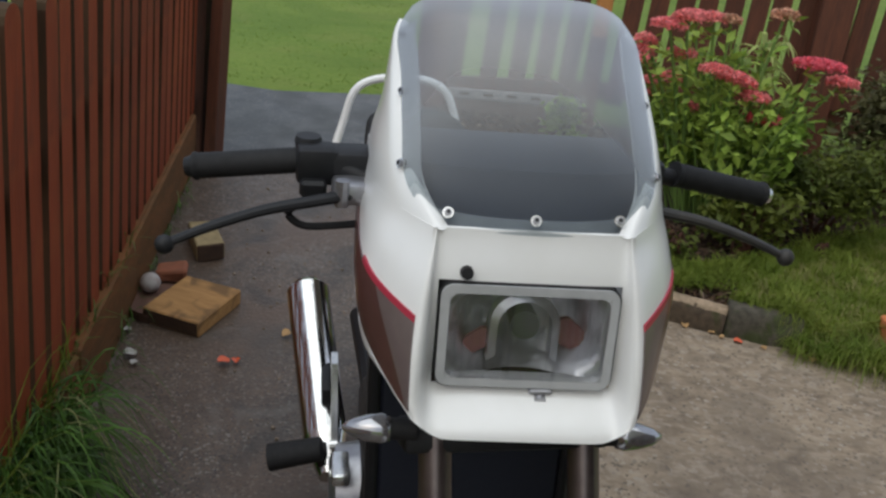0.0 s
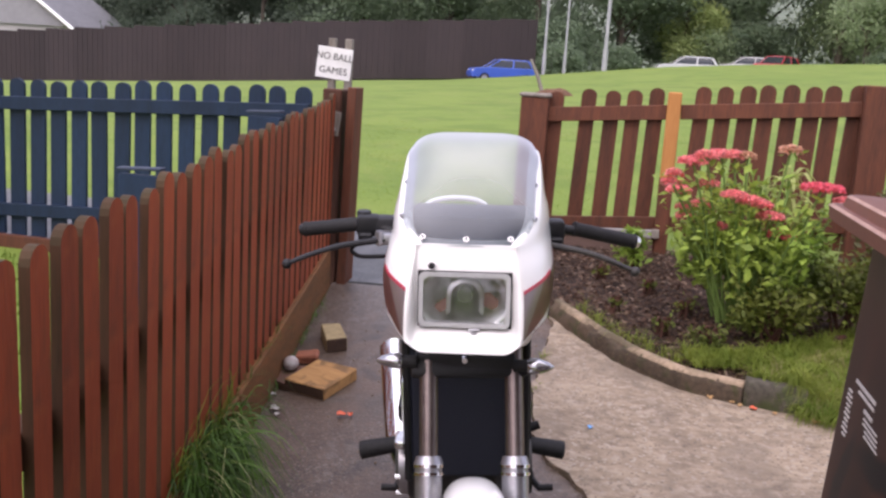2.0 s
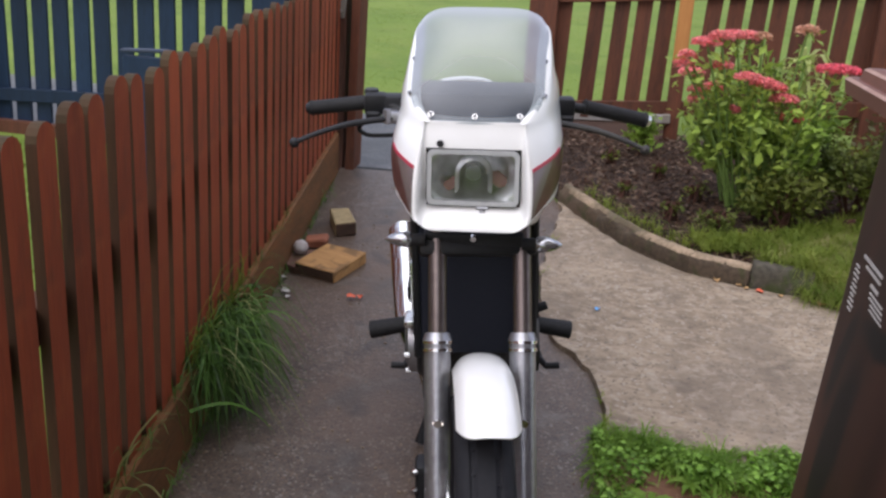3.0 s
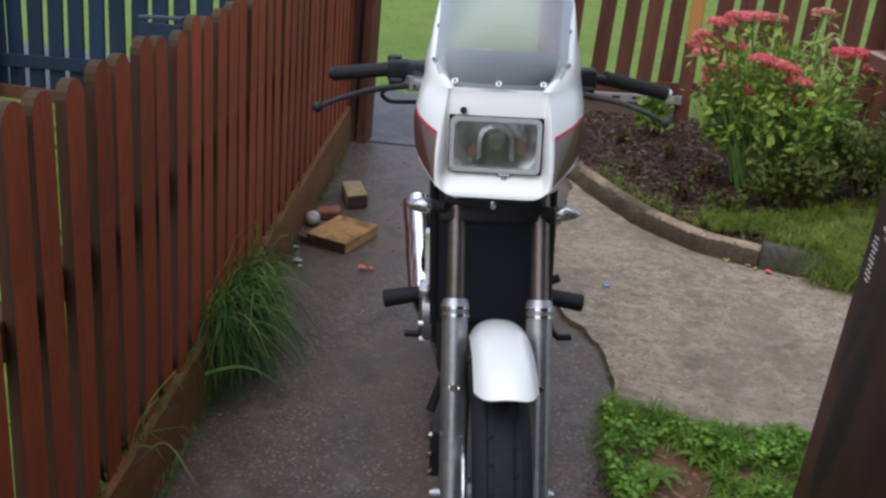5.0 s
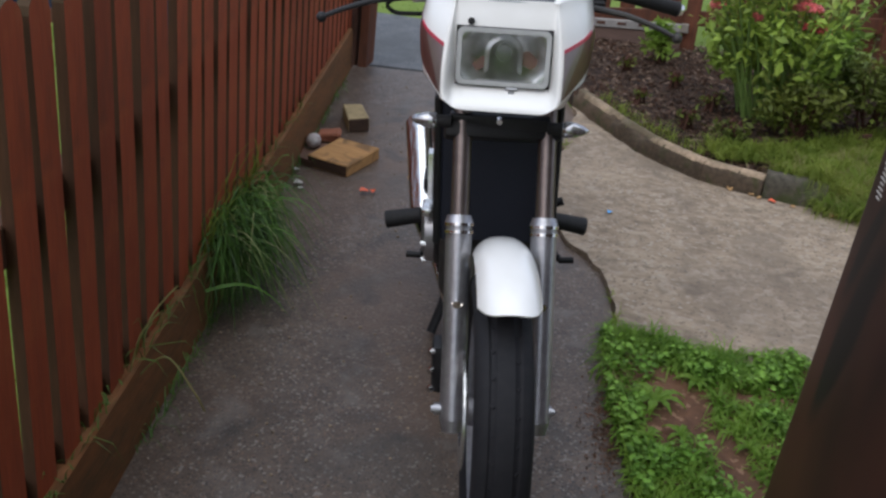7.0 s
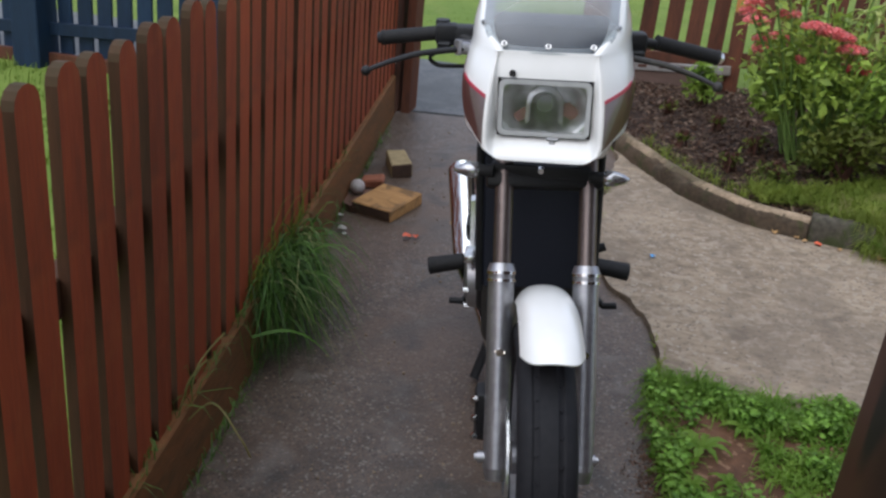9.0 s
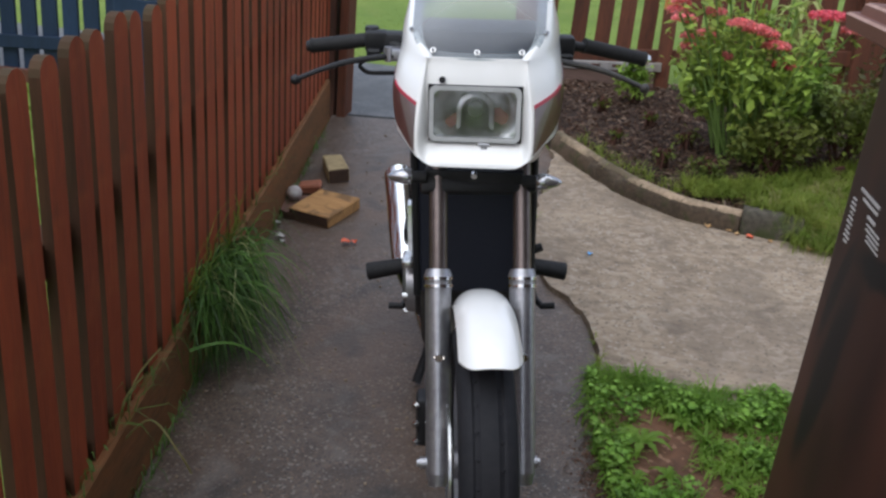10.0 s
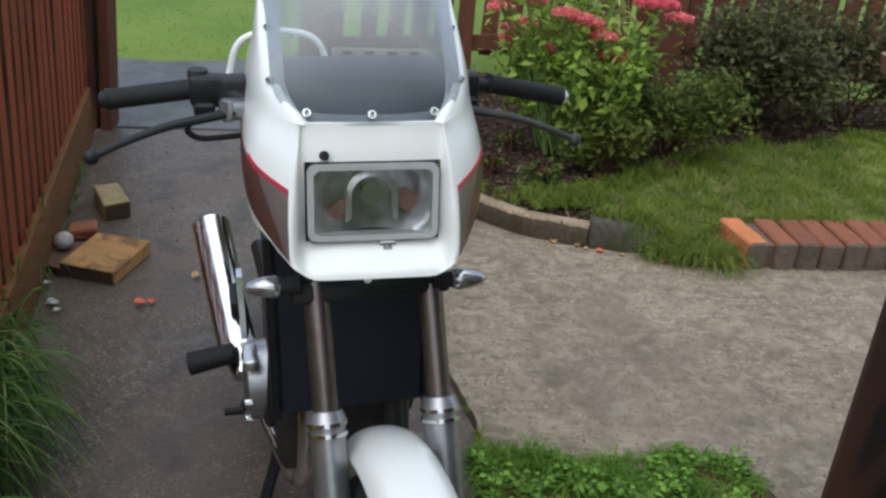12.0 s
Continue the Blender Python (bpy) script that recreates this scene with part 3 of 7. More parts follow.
# low board with a slotted top edge at the foot of the fence beside the gateway
SLOT_GREY = mat("pale_grey_slotted_edge", (0.30, 0.285, 0.27), (0.20, 0.19, 0.18), rough=0.7, grain=50, stain=8, bump=0.2, depth=0.002)
PINK_BOARD = mat("dull_pink_brown_board", (0.15, 0.096, 0.078), (0.10, 0.066, 0.053), rough=0.8, grain=30, stain=6, bump=0.3, depth=0.003, stretch=(0.6, 3, 3))
low_board = empty("slotted_board", pose(0.10, 4.72, 0.26, 0, -3.2, 0), "low pink-brown board with a slotted grey edge below the fence", "board")
part("board", box(bmesh.new(), (0, 0.01, -0.02), (0.66, 0.03, 0.16), 0.004), PINK_BOARD, low_board)
edge_strip = part("edge_strip", box(bmesh.new(), (0, 0.008, 0.083), (0.67, 0.044, 0.046), 0.003), SLOT_GREY, low_board, "pale grey top strip")
for x in (-0.25, -0.13, -0.01, 0.11, 0.23):
    part("slot", box(bmesh.new(), (x, -0.0145, 0.086), (0.05, 0.004, 0.016), 0.001), DARK_WOOD, edge_strip, "dark slot")
part("end_cap", box(bmesh.new(), (0.345, 0.006, 0.085), (0.045, 0.05, 0.05), 0.004), GREY_WOOD, low_board, "pale end block")

# ---- kerbs and edging ----
def kerb_block(a, b, w, h, lift, mats, name="kerb_stone"):
    """A worn concrete length: chipped top edge, sloping worn arris, rough front."""
    a3, b3 = Vector((*a, height(*a) + lift)), Vector((*b, height(*b) + lift))
    d = b3 - a3
    m = Matrix.Translation((a3 + b3) / 2) @ d.to_track_quat("X", "Z").to_matrix().to_4x4()
    L = d.length + 0.004
    prof = [(0.0, -0.08), (-0.001, 0.3 * h), (0.001, 0.62 * h), (0.006, h - 0.012), (0.018, h), (0.55 * w, h + 0.002), (w - 0.006, h), (w, h - 0.01), (w, -0.08)]
    bm = bmesh.new()
    n = 26
    rows = []
    for k in range(n + 1):
        x = -L / 2 + L * k / n
        row = []
        for j, (py, pz) in enumerate(prof):
            p = m @ Vector((x, py, pz))
            chip = 0.034 * max(0.0, noise.noise(p * 13) - 0.10) + 0.006 * noise.noise(p * 45)
            if j in (3, 4):
                p += (m.to_3x3() @ Vector((0, 1, -1.2))) * chip
            elif 0 < j < 3:
                p += (m.to_3x3() @ Vector((0, 1, 0))) * (0.007 * noise.noise(p * 14) + 0.003 * noise.noise(p * 50))
            else:
                p.z += 0.003 * noise.noise(p * 20)
            row.append(p)
        rows.append(row)
    grid = skin(bm, rows)
    bm.faces.new(grid[0])
    bm.faces.new(list(reversed(grid[-1])))
    bmesh.ops.recalc_face_normals(bm, faces=bm.faces)
    inv = m.inverted()
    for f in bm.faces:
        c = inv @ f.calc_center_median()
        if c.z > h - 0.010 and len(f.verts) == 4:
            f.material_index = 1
    return finish(name, bm, mats, smooth="all")


kerb = empty("kerb", pose(0.5, 2.9, height(0.5, 2.9)), "curved mossy concrete kerb round the flower bed", "kerb", kind="structure")
curve = [Vector((x, y, 0)) for x, y in KERB_LINE[:5]]
for a, b in zip(curve, curve[1:]):
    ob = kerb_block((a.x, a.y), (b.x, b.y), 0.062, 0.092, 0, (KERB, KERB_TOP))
    ob.parent = kerb
    ob.matrix_parent_inverse = kerb.matrix_world.inverted()
ob = kerb_block((0.84, 2.685), (1.06, 2.655), 0.08, 0.106, 0, (GREY_STONE, GREY_STONE))
ob.parent = kerb
ob.matrix_parent_inverse = kerb.matrix_world.inverted()
ob["label"] = "broken grey end stone"

edging = empty("brick_edging", pose(1.385, 2.59, height(1.3, 2.6)), "low edging of sooty red bricks on edge below the lawn", "edging", kind="structure")
brick_bm = box(bmesh.new(), (0.0, 0.105, 0.03), (0.078, 0.212, 0.165), 0.007)
bmesh.ops.subdivide_edges(brick_bm, edges=[e for e in brick_bm.edges if e.calc_length() > 0.05], cuts=2, use_grid_fill=True)
for f in brick_bm.faces:
    if f.calc_center_median().y < 0.003:
        f.material_index = 1
for v in brick_bm.verts:
    v.co += 0.003 * noise.noise_vector(v.co * 30)
brick_me = bpy.data.meshes.new("brick")
brick_bm.to_mesh(brick_me)
brick_bm.free()
brick_me.materials.append(BRICK_RED)
brick_me.materials.append(BRICK_GREY)
orange_me = brick_me.copy()
orange_me.materials[0] = BRICK_ORANGE
for k in range(24):
    x = 1.425 + 0.0865 * k
    y = 2.590 + 0.1 * (x - 1.385)
    if k == 0:
        piece("brick", orange_me, edging, pose(1.405, 2.588, height(x, y), 5.4, 0, 13))
        continue
    piece("brick", brick_me, edging, pose(x, y + rng.uniform(-0.005, 0.005), height(x, y) - 0.002 + rng.uniform(-0.003, 0.003), 5.4 + rng.uniform(-1, 1), rng.uniform(-1, 1), 5.7 + rng.uniform(-1.5, 1.5)))
bm = box(bmesh.new(), (1.035, 0.105, 0.018), (2.06, 0.19, 0.16), 0, pose(1.39, 2.592, height(1.39, 2.59), 5.4, 0, 5.7))
tagged(finish("mortar_bed", bm, BRICK_GREY, edging)).matrix_parent_inverse = edging.matrix_world.inverted()

# ---- motorcycle ----
PAINT = mat("white_gloss_paint", (0.86, 0.86, 0.85), (0.82, 0.82, 0.80), rough=0.28, grain=25, stain=5, bump=0.02, depth=0.0005, coat=0.6)
PAINT_BROWN = mat("maroon_brown_metallic_paint", (0.13, 0.062, 0.058), (0.10, 0.048, 0.046), rough=0.35, metal=0.25, grain=60, stain=6, bump=0.02, depth=0.0005, coat=0.5)
PAINT_TAUPE = mat("taupe_metallic_paint", (0.21, 0.165, 0.16), (0.17, 0.13, 0.13), rough=0.35, metal=0.3, grain=60, stain=6, bump=0.02, depth=0.0005, coat=0.5)
PAINT_GREY = mat("pale_grey_paint", (0.50, 0.48, 0.465), (0.42, 0.40, 0.39), rough=0.4, grain=40, stain=6, bump=0.02, depth=0.0005, coat=0.3)
PAINT_RED = plain("red_pinstripe", (0.40, 0.03, 0.06), 0.35)
BLACK = mat("satin_black_plastic", (0.010, 0.0105, 0.012), (0.017, 0.017, 0.019), rough=0.5, grain=120, stain=6, bump=0.15, depth=0.0008)
RUBBER = mat("worn_black_rubber", (0.010, 0.010, 0.011), (0.02, 0.02, 0.021), rough=0.7, grain=90, stain=8, bump=0.3, depth=0.001)
TYRE = mat("black_tyre_rubber", (0.011, 0.0115, 0.015), (0.019, 0.019, 0.022), rough=0.75, grain=70, stain=7, bump=0.3, depth=0.001)
CHROME = mat("pitted_chrome", (0.78, 0.78, 0.78), (0.62, 0.6, 0.58), rough=0.14, metal=1.0, grain=60, stain=9, bump=0.06, depth=0.0006)
CAST = mat("grey_cast_alloy", (0.43, 0.43, 0.455), (0.30, 0.30, 0.32), rough=0.36, metal=0.85, grain=80, stain=8, bump=0.15, depth=0.0008)
POLISHED = mat("polished_alloy", (0.80, 0.80, 0.79), (0.62, 0.62, 0.6), rough=0.25, metal=0.95, grain=60, stain=8, bump=0.08, depth=0.0006)
RADIATOR = mat("black_radiator_fins", (0.015, 0.018, 0.029), (0.021, 0.024, 0.035), rough=0.5, grain=150, stain=5, bump=0.3, depth=0.001)
ENGINE = mat("dark_engine_alloy", (0.04, 0.04, 0.042), (0.07, 0.066, 0.06), rough=0.55, metal=0.5, grain=60, stain=6, bump=0.3, depth=0.001)
TUBE = mat("dulled_fork_tube", (0.21, 0.175, 0.165), (0.15, 0.122, 0.115), rough=0.34, metal=0.85, grain=50, stain=6, bump=0.1, depth=0.0006)
DULL_RED = plain("dull_red_finish", (0.23, 0.10, 0.10), 0.5)


def clear(name, tint, gloss=0.05, facing=0.05, slant=2.5, most=0.75):
    """A thin see-through sheet, glossier at a slant."""
    m = bpy.data.materials.new(name)
    m.use_nodes = True
    n, l = m.node_tree.nodes, m.node_tree.links
    n.remove(n["Principled BSDF"])
    tr, gl, mx, fr = n.new("ShaderNodeBsdfTransparent"), n.new("ShaderNodeBsdfGlossy"), n.new("ShaderNodeMixShader"), n.new("ShaderNodeLayerWeight")
    tr.inputs[0].default_value = (*tint, 1)
    gl.inputs["Roughness"].default_value = gloss
    fr.inputs[0].default_value = 0.5
    power, scale = n.new("ShaderNodeMath"), n.new("ShaderNodeMath")
    power.operation, power.inputs[1].default_value = "POWER", slant
    scale.operation, scale.inputs[1].default_value, scale.inputs[2].default_value = "MULTIPLY_ADD", most, facing
    l.new(fr.outputs["Facing"], power.inputs[0])
    l.new(power.outputs[0], scale.inputs[0])
    l.new(scale.outputs[0], mx.inputs[0])
    l.new(tr.outputs[0], mx.inputs[1])
    l.new(gl.outputs[0], mx.inputs[2])
    l.new(mx.outputs[0], n["Material Output"].inputs[0])
    return m


SMOKED = clear("smoked_screen_acrylic", (0.58, 0.62, 0.65), 0.38, 0.0, 1.5, 1.35)
TRIM = mat("grey_edge_trim", (0.42, 0.43, 0.45), (0.36, 0.37, 0.39), rough=0.5, grain=60, stain=9, bump=0.05, depth=0.0005)
PANE = clear("clear_inner_face", (0.88, 0.90, 0.91), 0.1, 0.0, 3.0, 0.0)
LENS = clear("clear_fluted_glass", (0.95, 0.96, 0.97), 0.12, 0.08, 1.6, 0.85)
FROSTED = mat("frosted_lens_rim", (0.50, 0.51, 0.52), (0.40, 0.41, 0.42), rough=0.3, grain=60, stain=8, bump=0.05, depth=0.0005)
SILVERED = mat("silvered_reflector", (0.84, 0.84, 0.86), (0.46, 0.46, 0.48), rough=0.34, metal=1.0, grain=34, stain=20, bump=0.7, depth=0.006)
SIGNAL = mat("silvered_signal_plastic", (0.50, 0.50, 0.52), (0.32, 0.32, 0.34), rough=0.16, metal=0.8, grain=30, stain=12, bump=0.05, coat=0.4)
BULB_SHADE = plain("dark_bulb_shade", (0.10, 0.10, 0.106), 0.45, 0.4)

BIKE = pose(0.2169, 0.6818, -0.1389, 5.4, -4, 12.4)
bike = empty("motorcycle", BIKE, "white motorcycle with maroon side panels and smoked screen on asphalt", "motorcycle")


def mirrored(build):
    """Builds a part once for each side; build takes the side's sign."""
    for side in (-1, 1):
        build(side)


def catmull(rows, t):
    i = min(int(t), len(rows) - 2)
    f = t - i
    p0, p1, p2, p3 = (np.asarray(rows[min(max(k, 0), len(rows) - 1)], float) for k in (i - 1, i, i + 1, i + 2))
    return 0.5 * (2 * p1 + (p2 - p0) * f + (2 * p0 - 5 * p1 + 4 * p2 - p3) * f * f + (3 * p1 - p0 - 3 * p2 + p3) * f ** 3)


# height, half width and depth of the nose's recessed middle, its forward corner, then two points of the flank and its rear edge
SHELL = [
    (0.852, 0.084, 0.133, 0.098, 0.136, 0.130, 0.206, 0.146, 0.285, 0.152, 0.38),
    (0.866, 0.085, 0.131, 0.102, 0.134, 0.139, 0.212, 0.153, 0.292, 0.156, 0.39),
    (0.876, 0.087, 0.137, 0.107, 0.136, 0.143, 0.215, 0.157, 0.295, 0.160, 0.39),
    (0.888, 0.088, 0.157, 0.109, 0.139, 0.147, 0.219, 0.160, 0.298, 0.163, 0.40),
    (0.900, 0.089, 0.178, 0.110, 0.142, 0.149, 0.222, 0.163, 0.30, 0.166, 0.41),
    (0.940, 0.089, 0.180, 0.110, 0.154, 0.153, 0.227, 0.167, 0.30, 0.169, 0.42),
    (0.975, 0.089, 0.183, 0.108, 0.168, 0.153, 0.231, 0.168, 0.30, 0.170, 0.44),
    (1.011, 0.089, 0.189, 0.104, 0.183, 0.146, 0.241, 0.163, 0.312, 0.166, 0.45),
    (1.055, 0.089, 0.205, 0.097, 0.206, 0.137, 0.265, 0.154, 0.335, 0.161, 0.46),
]


def shell(v, z, out=0.0):
    """A point of the fairing: v runs from the middle of the nose (0) past the lamp's recess (2) and the corner (3) to the rear edge (6)."""
    zs = [r[0] for r in SHELL]
    i = max(k for k in range(len(zs) - 1) if zs[k] <= z or k == 0)
    _, xm, ym, xc, yc, x4, y4, x5, y5, x6, y6 = catmull(SHELL, i + (z - zs[i]) / (zs[i + 1] - zs[i]))
    ctrl = [(0, ym), (0.6 * xm, ym), (xm, ym + 0.001), (xc, yc), (x4, y4), (x5, y5), (x6, y6)]
    p = catmull(ctrl, v)
    if out:
        d = catmull(ctrl, min(v + 0.01, 6)) - catmull(ctrl, max(v - 0.01, 0))
        n = np.array((d[1], -d[0])) / max(np.hypot(*d), 1e-9)
        p = p + out * n
    return Vector((p[0], p[1], z))


def low_edge(v):
    return 0.866 + 0.018 * smooth_step(1.6, 3.2, v) + 0.025 * max(v - 3, 0)


def flip(p, side):
    return Vector((side * p[0], p[1], p[2]))


def thicken(bm, t):
    bmesh.ops.recalc_face_normals(bm, faces=bm.faces)
    bmesh.ops.solidify(bm, geom=bm.faces[:], thickness=t)
    return bm


def slab(bm, outer, inner):
    """A closed sheet between two grids of points."""
    a, b = skin(bm, outer), skin(bm, inner)
    rim = lambda g: [g[0][k] for k in range(len(g[0]))] + [r[-1] for r in g[1:]] + [g[-1][k] for k in range(len(g[-1]) - 2, -1, -1)] + [r[0] for r in g[-2:0:-1]]
    ra, rb_ = rim(a), rim(b)
    n = len(ra)
    for k in range(n):
        f = bm.faces.new((ra[k], ra[(k + 1) % n], rb_[(k + 1) % n], rb_[k]))
        f.edges[0].smooth = f.edges[2].smooth = False
    bmesh.ops.recalc_face_normals(bm, faces=bm.faces)
    return bm


WELL = (0.8985, 1.0085)


def fairing_shell():
    """Nose and flanks in one moulding, with the lamp's opening."""
    bm = bmesh.new()
    vs_ = [0, 0.5, 1.0, 1.5, 1.8, 2.0, 2.15, 2.3, 2.5, 2.7, 2.85, 3.0, 3.15, 3.4, 3.7] + [4 + 0.25 * k for k in range(9)]
    vsteps = [-v for v in reversed(vs_[1:])] + vs_
    grids = []
    for out in (0.0, -0.004):
        rows = []
        for lo, hi, n in ((None, WELL[0], 7), (*WELL, 10), (WELL[1], 1.055, 6)):
            for k in range(n if hi < 1.05 else n + 1):
                rows.append([flip(shell(abs(v), (a := low_edge(abs(v)) if lo is None else lo) + k / n * (hi - a), out), -1 if v < 0 else 1) for v in vsteps])
        grids.append(rows)
    slab(bm, *grids)
    gone = [f for f in bm.faces if (lambda c: abs(c.x) < 0.0885 and WELL[0] < c.z < WELL[1] and c.y < 0.215)(f.calc_center_median())]
    bmesh.ops.delete(bm, geom=gone, context="FACES")
    return bm


fairing = part("fairing", fairing_shell(), PAINT, bike, "white gloss fairing shell", smooth="all")


def horn(side):
    """The white upright beside the screen."""
    rows = [
        [(0.084, 0.2050, 1.0535), (0.0965, 0.2060, 1.0540), (0.1370, 0.2645, 1.0540), (0.1546, 0.335, 1.0540), (0.1612, 0.430, 1.0540)],
        [(0.108, 0.256, 1.079), (0.117, 0.257, 1.081), (0.1365, 0.284, 1.083), (0.152, 0.345, 1.083), (0.157, 0.426, 1.083)],
        [(0.114, 0.317, 1.113), (0.122, 0.317, 1.115), (0.138, 0.332, 1.116), (0.147, 0.375, 1.114), (0.149, 0.428, 1.110)],
        [(0.117, 0.385, 1.147), (0.125, 0.385, 1.149), (0.138, 0.396, 1.150), (0.143, 0.418, 1.147), (0.144, 0.442, 1.142)],
        [(0.121, 0.446, 1.175), (0.129, 0.446, 1.177), (0.137, 0.453, 1.177), (0.139, 0.461, 1.174), (0.139, 0.470, 1.168)],
        [(0.126, 0.474, 1.186), (0.130, 0.475, 1.188), (0.132, 0.477, 1.188), (0.133, 0.479, 1.186), (0.133, 0.482, 1.184)],
    ]
    dense = []
    for k in range(26):
        r = catmull(rows, 5 * k / 25)
        dense.append([flip(catmull(r, 4 * j / 16), side) for j in range(17)])
    bm = bmesh.new()
    slab(bm, dense, [[p + Vector((-0.003 * side, 0.003, -0.001)) for p in row] for row in dense])
    part("fairing_upright", bm, PAINT, fairing, smooth="all")


mirrored(horn)
def flank_panel(name, lo, hi, v0, v1, material, side, out, label, n=14):
    """A panel on the flank between two heights that depend on v; its ends may slant with the height."""
    bm = bmesh.new()
    grids = []
    for o in (out, 0.0):
        rows = []
        for k in range(9):
            w = k / 8
            a, b = (e(w) if callable(e) else e for e in (v0, v1))
            rows.append([flip(shell(v, lo(v) + w * (hi(v) - lo(v)), o), side) for v in (a + (b - a) * j / n for j in range(n + 1))])
        grids.append(rows)
    slab(bm, *grids)
    return part(name, bm, material, fairing, label, smooth="all")


def lower_point(t, w, side, out=0.0):
    """A point of the panel that tucks in below the flank's edge: t runs back along it, w down."""
    v = 2.9 + 2.9 * t
    p = shell(v, low_edge(v) + 0.001)
    deep = 0.012 + 0.085 * math.sin(math.pi * min(0.5, 0.62 * t))
    return flip((p.x - 0.004 - 0.030 * w + out, p.y + 0.004 + 0.020 * w, p.z - deep * w), side)


def flank(side):
    mid = lambda v: 0.972 + 0.013 * (v - 3)
    edge = lambda v: low_edge(v) + 0.006
    joint = lambda w: 3.12 + 0.72 * w
    flank_panel("front_side_panel", edge, mid, 3.05, joint, PAINT_TAUPE, side, 0.0015, "taupe painted side panel")
    flank_panel("rear_side_panel", edge, mid, joint, 6.0, PAINT_BROWN, side, 0.0015, "maroon painted side panel")
    flank_panel("pinstripe", mid, lambda v: mid(v) + 0.0058, 3.05, 4.4, PAINT_RED, side, 0.0018, "red pinstripe")
    grid = lambda t0, t1, w0, w1, out: [[lower_point(t0 + (t1 - t0) * j / 12, w0 + (w1 - w0) * k / 6, side, out) for j in range(13)] for k in range(7)]
    lower = part("lower_panel", slab(bmesh.new(), grid(0, 1, 0, 1, 0.0), grid(0, 1, 0, 1, -0.003)), PAINT_GREY, fairing, "pale grey panel tucked under the flank", smooth="all")
    slot = lambda out: [[lower_point(0.70 + 0.22 * j / 6 * (0.35 + 0.65 * (1 - k / 6)), 0.12 + 0.62 * k / 6, side, out) for j in range(7)] for k in range(7)]
    part("vent_slot", slab(bmesh.new(), slot(0.0015), slot(0.0)), PAINT_BROWN, lower, "dark maroon vent slot", smooth="all")


mirrored(flank)


def screen_rows(grow=0.0, lift=0.0):
    c = [(0.2065, 1.046), (0.236, 1.078), (0.285, 1.122), (0.355, 1.170), (0.425, 1.204), (0.478, 1.217)]
    e = [(0.104, 0.230, 1.050), (0.1245, 0.262, 1.078), (0.128, 0.312, 1.113), (0.130, 0.384, 1.150), (0.134, 0.445, 1.177), (0.119, 0.474, 1.199)]
    out = []
    for k in range(31):
        t = 5 * k / 30
        cy, cz = catmull(c, t)
        ex, ey, ez = catmull(e, t)
        row = []
        for j in range(-14, 15):
            s = j / 14
            q = abs(s) ** (2.6 + 2.6 * smooth_step(3.2, 5.0, t))
            row.append(Vector((ex * s, cy + (ey - cy) * q - 0.004, cz + (ez - cz) * q + 0.006)))
        out.append(row)
    return out


bm = bmesh.new()
outer = screen_rows()
slab(bm, outer, [[p + Vector((0, 0.0022, -0.0022)) for p in row] for row in outer])
for k, f in enumerate(bm.faces):
    f.material_index = 0 if k < 30 * 28 else 1
screen = part("windscreen", bm, (SMOKED, PANE), bike, "smoked grey acrylic windscreen", smooth="all")
screen.visible_shadow = False
bm = bmesh.new()
low = outer[:4]
slab(bm, [[p + Vector((0, 0.006, -0.005)) for p in row] for row in low], [[p + Vector((0, 0.010, -0.008)) for p in row] for row in low])
part("screen_lip", bm, TRIM, fairing, "grey strip behind the screen's foot", smooth="all")
for side in (-1, 1):
    bm = bmesh.new()
    strip = [row[26:29] if side > 0 else row[0:3] for row in outer[3:26]]
    slab(bm, [[p + Vector((0, 0.005, -0.004)) for p in row] for row in strip], [[p + Vector((0, 0.008, -0.007)) for p in row] for row in strip])
    part("screen_edge_strip", bm, TRIM, fairing, "grey strip along the screen's edge", smooth="all")


def screen_bolt(x, y, z, n):
    bm = bmesh.new()
    n = Vector(n).normalized()
    p = Vector((x, y, z))
    rod(bm, p, p + n * 0.0025, 0.0060, 0.0054, 14)
    bolt = part("bolt", bm, POLISHED, screen, "bright washer and screw")
    part("screw_head", rod(bmesh.new(), p + n * 0.0025, p + n * 0.0055, 0.0040, 0.0034, 8), CAST, bolt)
    part("socket", rod(bmesh.new(), p + n * 0.0055, p + n * 0.0058, 0.0022, 0.0022, 6), BLACK, bolt)


for x, y in ((-0.083, 0.219), (0.0, 0.209), (0.083, 0.219)):
    screen_bolt(x, y, 1.064, (0, -0.75, 0.6))
for side in (-1, 1):
    for y, z in ((0.274, 1.090), (0.356, 1.139), (0.437, 1.178)):
        screen_bolt(side * 0.127, y, z, (side * 0.8, -0.5, 0.5))

# headlamp: rubber surround, bezel, reflector bowl, shade, fluted lens


def round_rect(hw, hh, r, n=5):
    pts = []
    for cx, cz, a0 in ((hw - r, hh - r, 0), (-hw + r, hh - r, 90), (-hw + r, -hh + r, 180), (hw - r, -hh + r, 270)):
        pts += [(cx + r * math.cos(radians(a0 + 90 * k / n)), cz + r * math.sin(radians(a0 + 90 * k / n))) for k in range(n + 1)]
    return pts


LAMP = Matrix.Translation((0, 0.181, 0.955)) @ Matrix.Rotation(radians(-7), 4, "X")


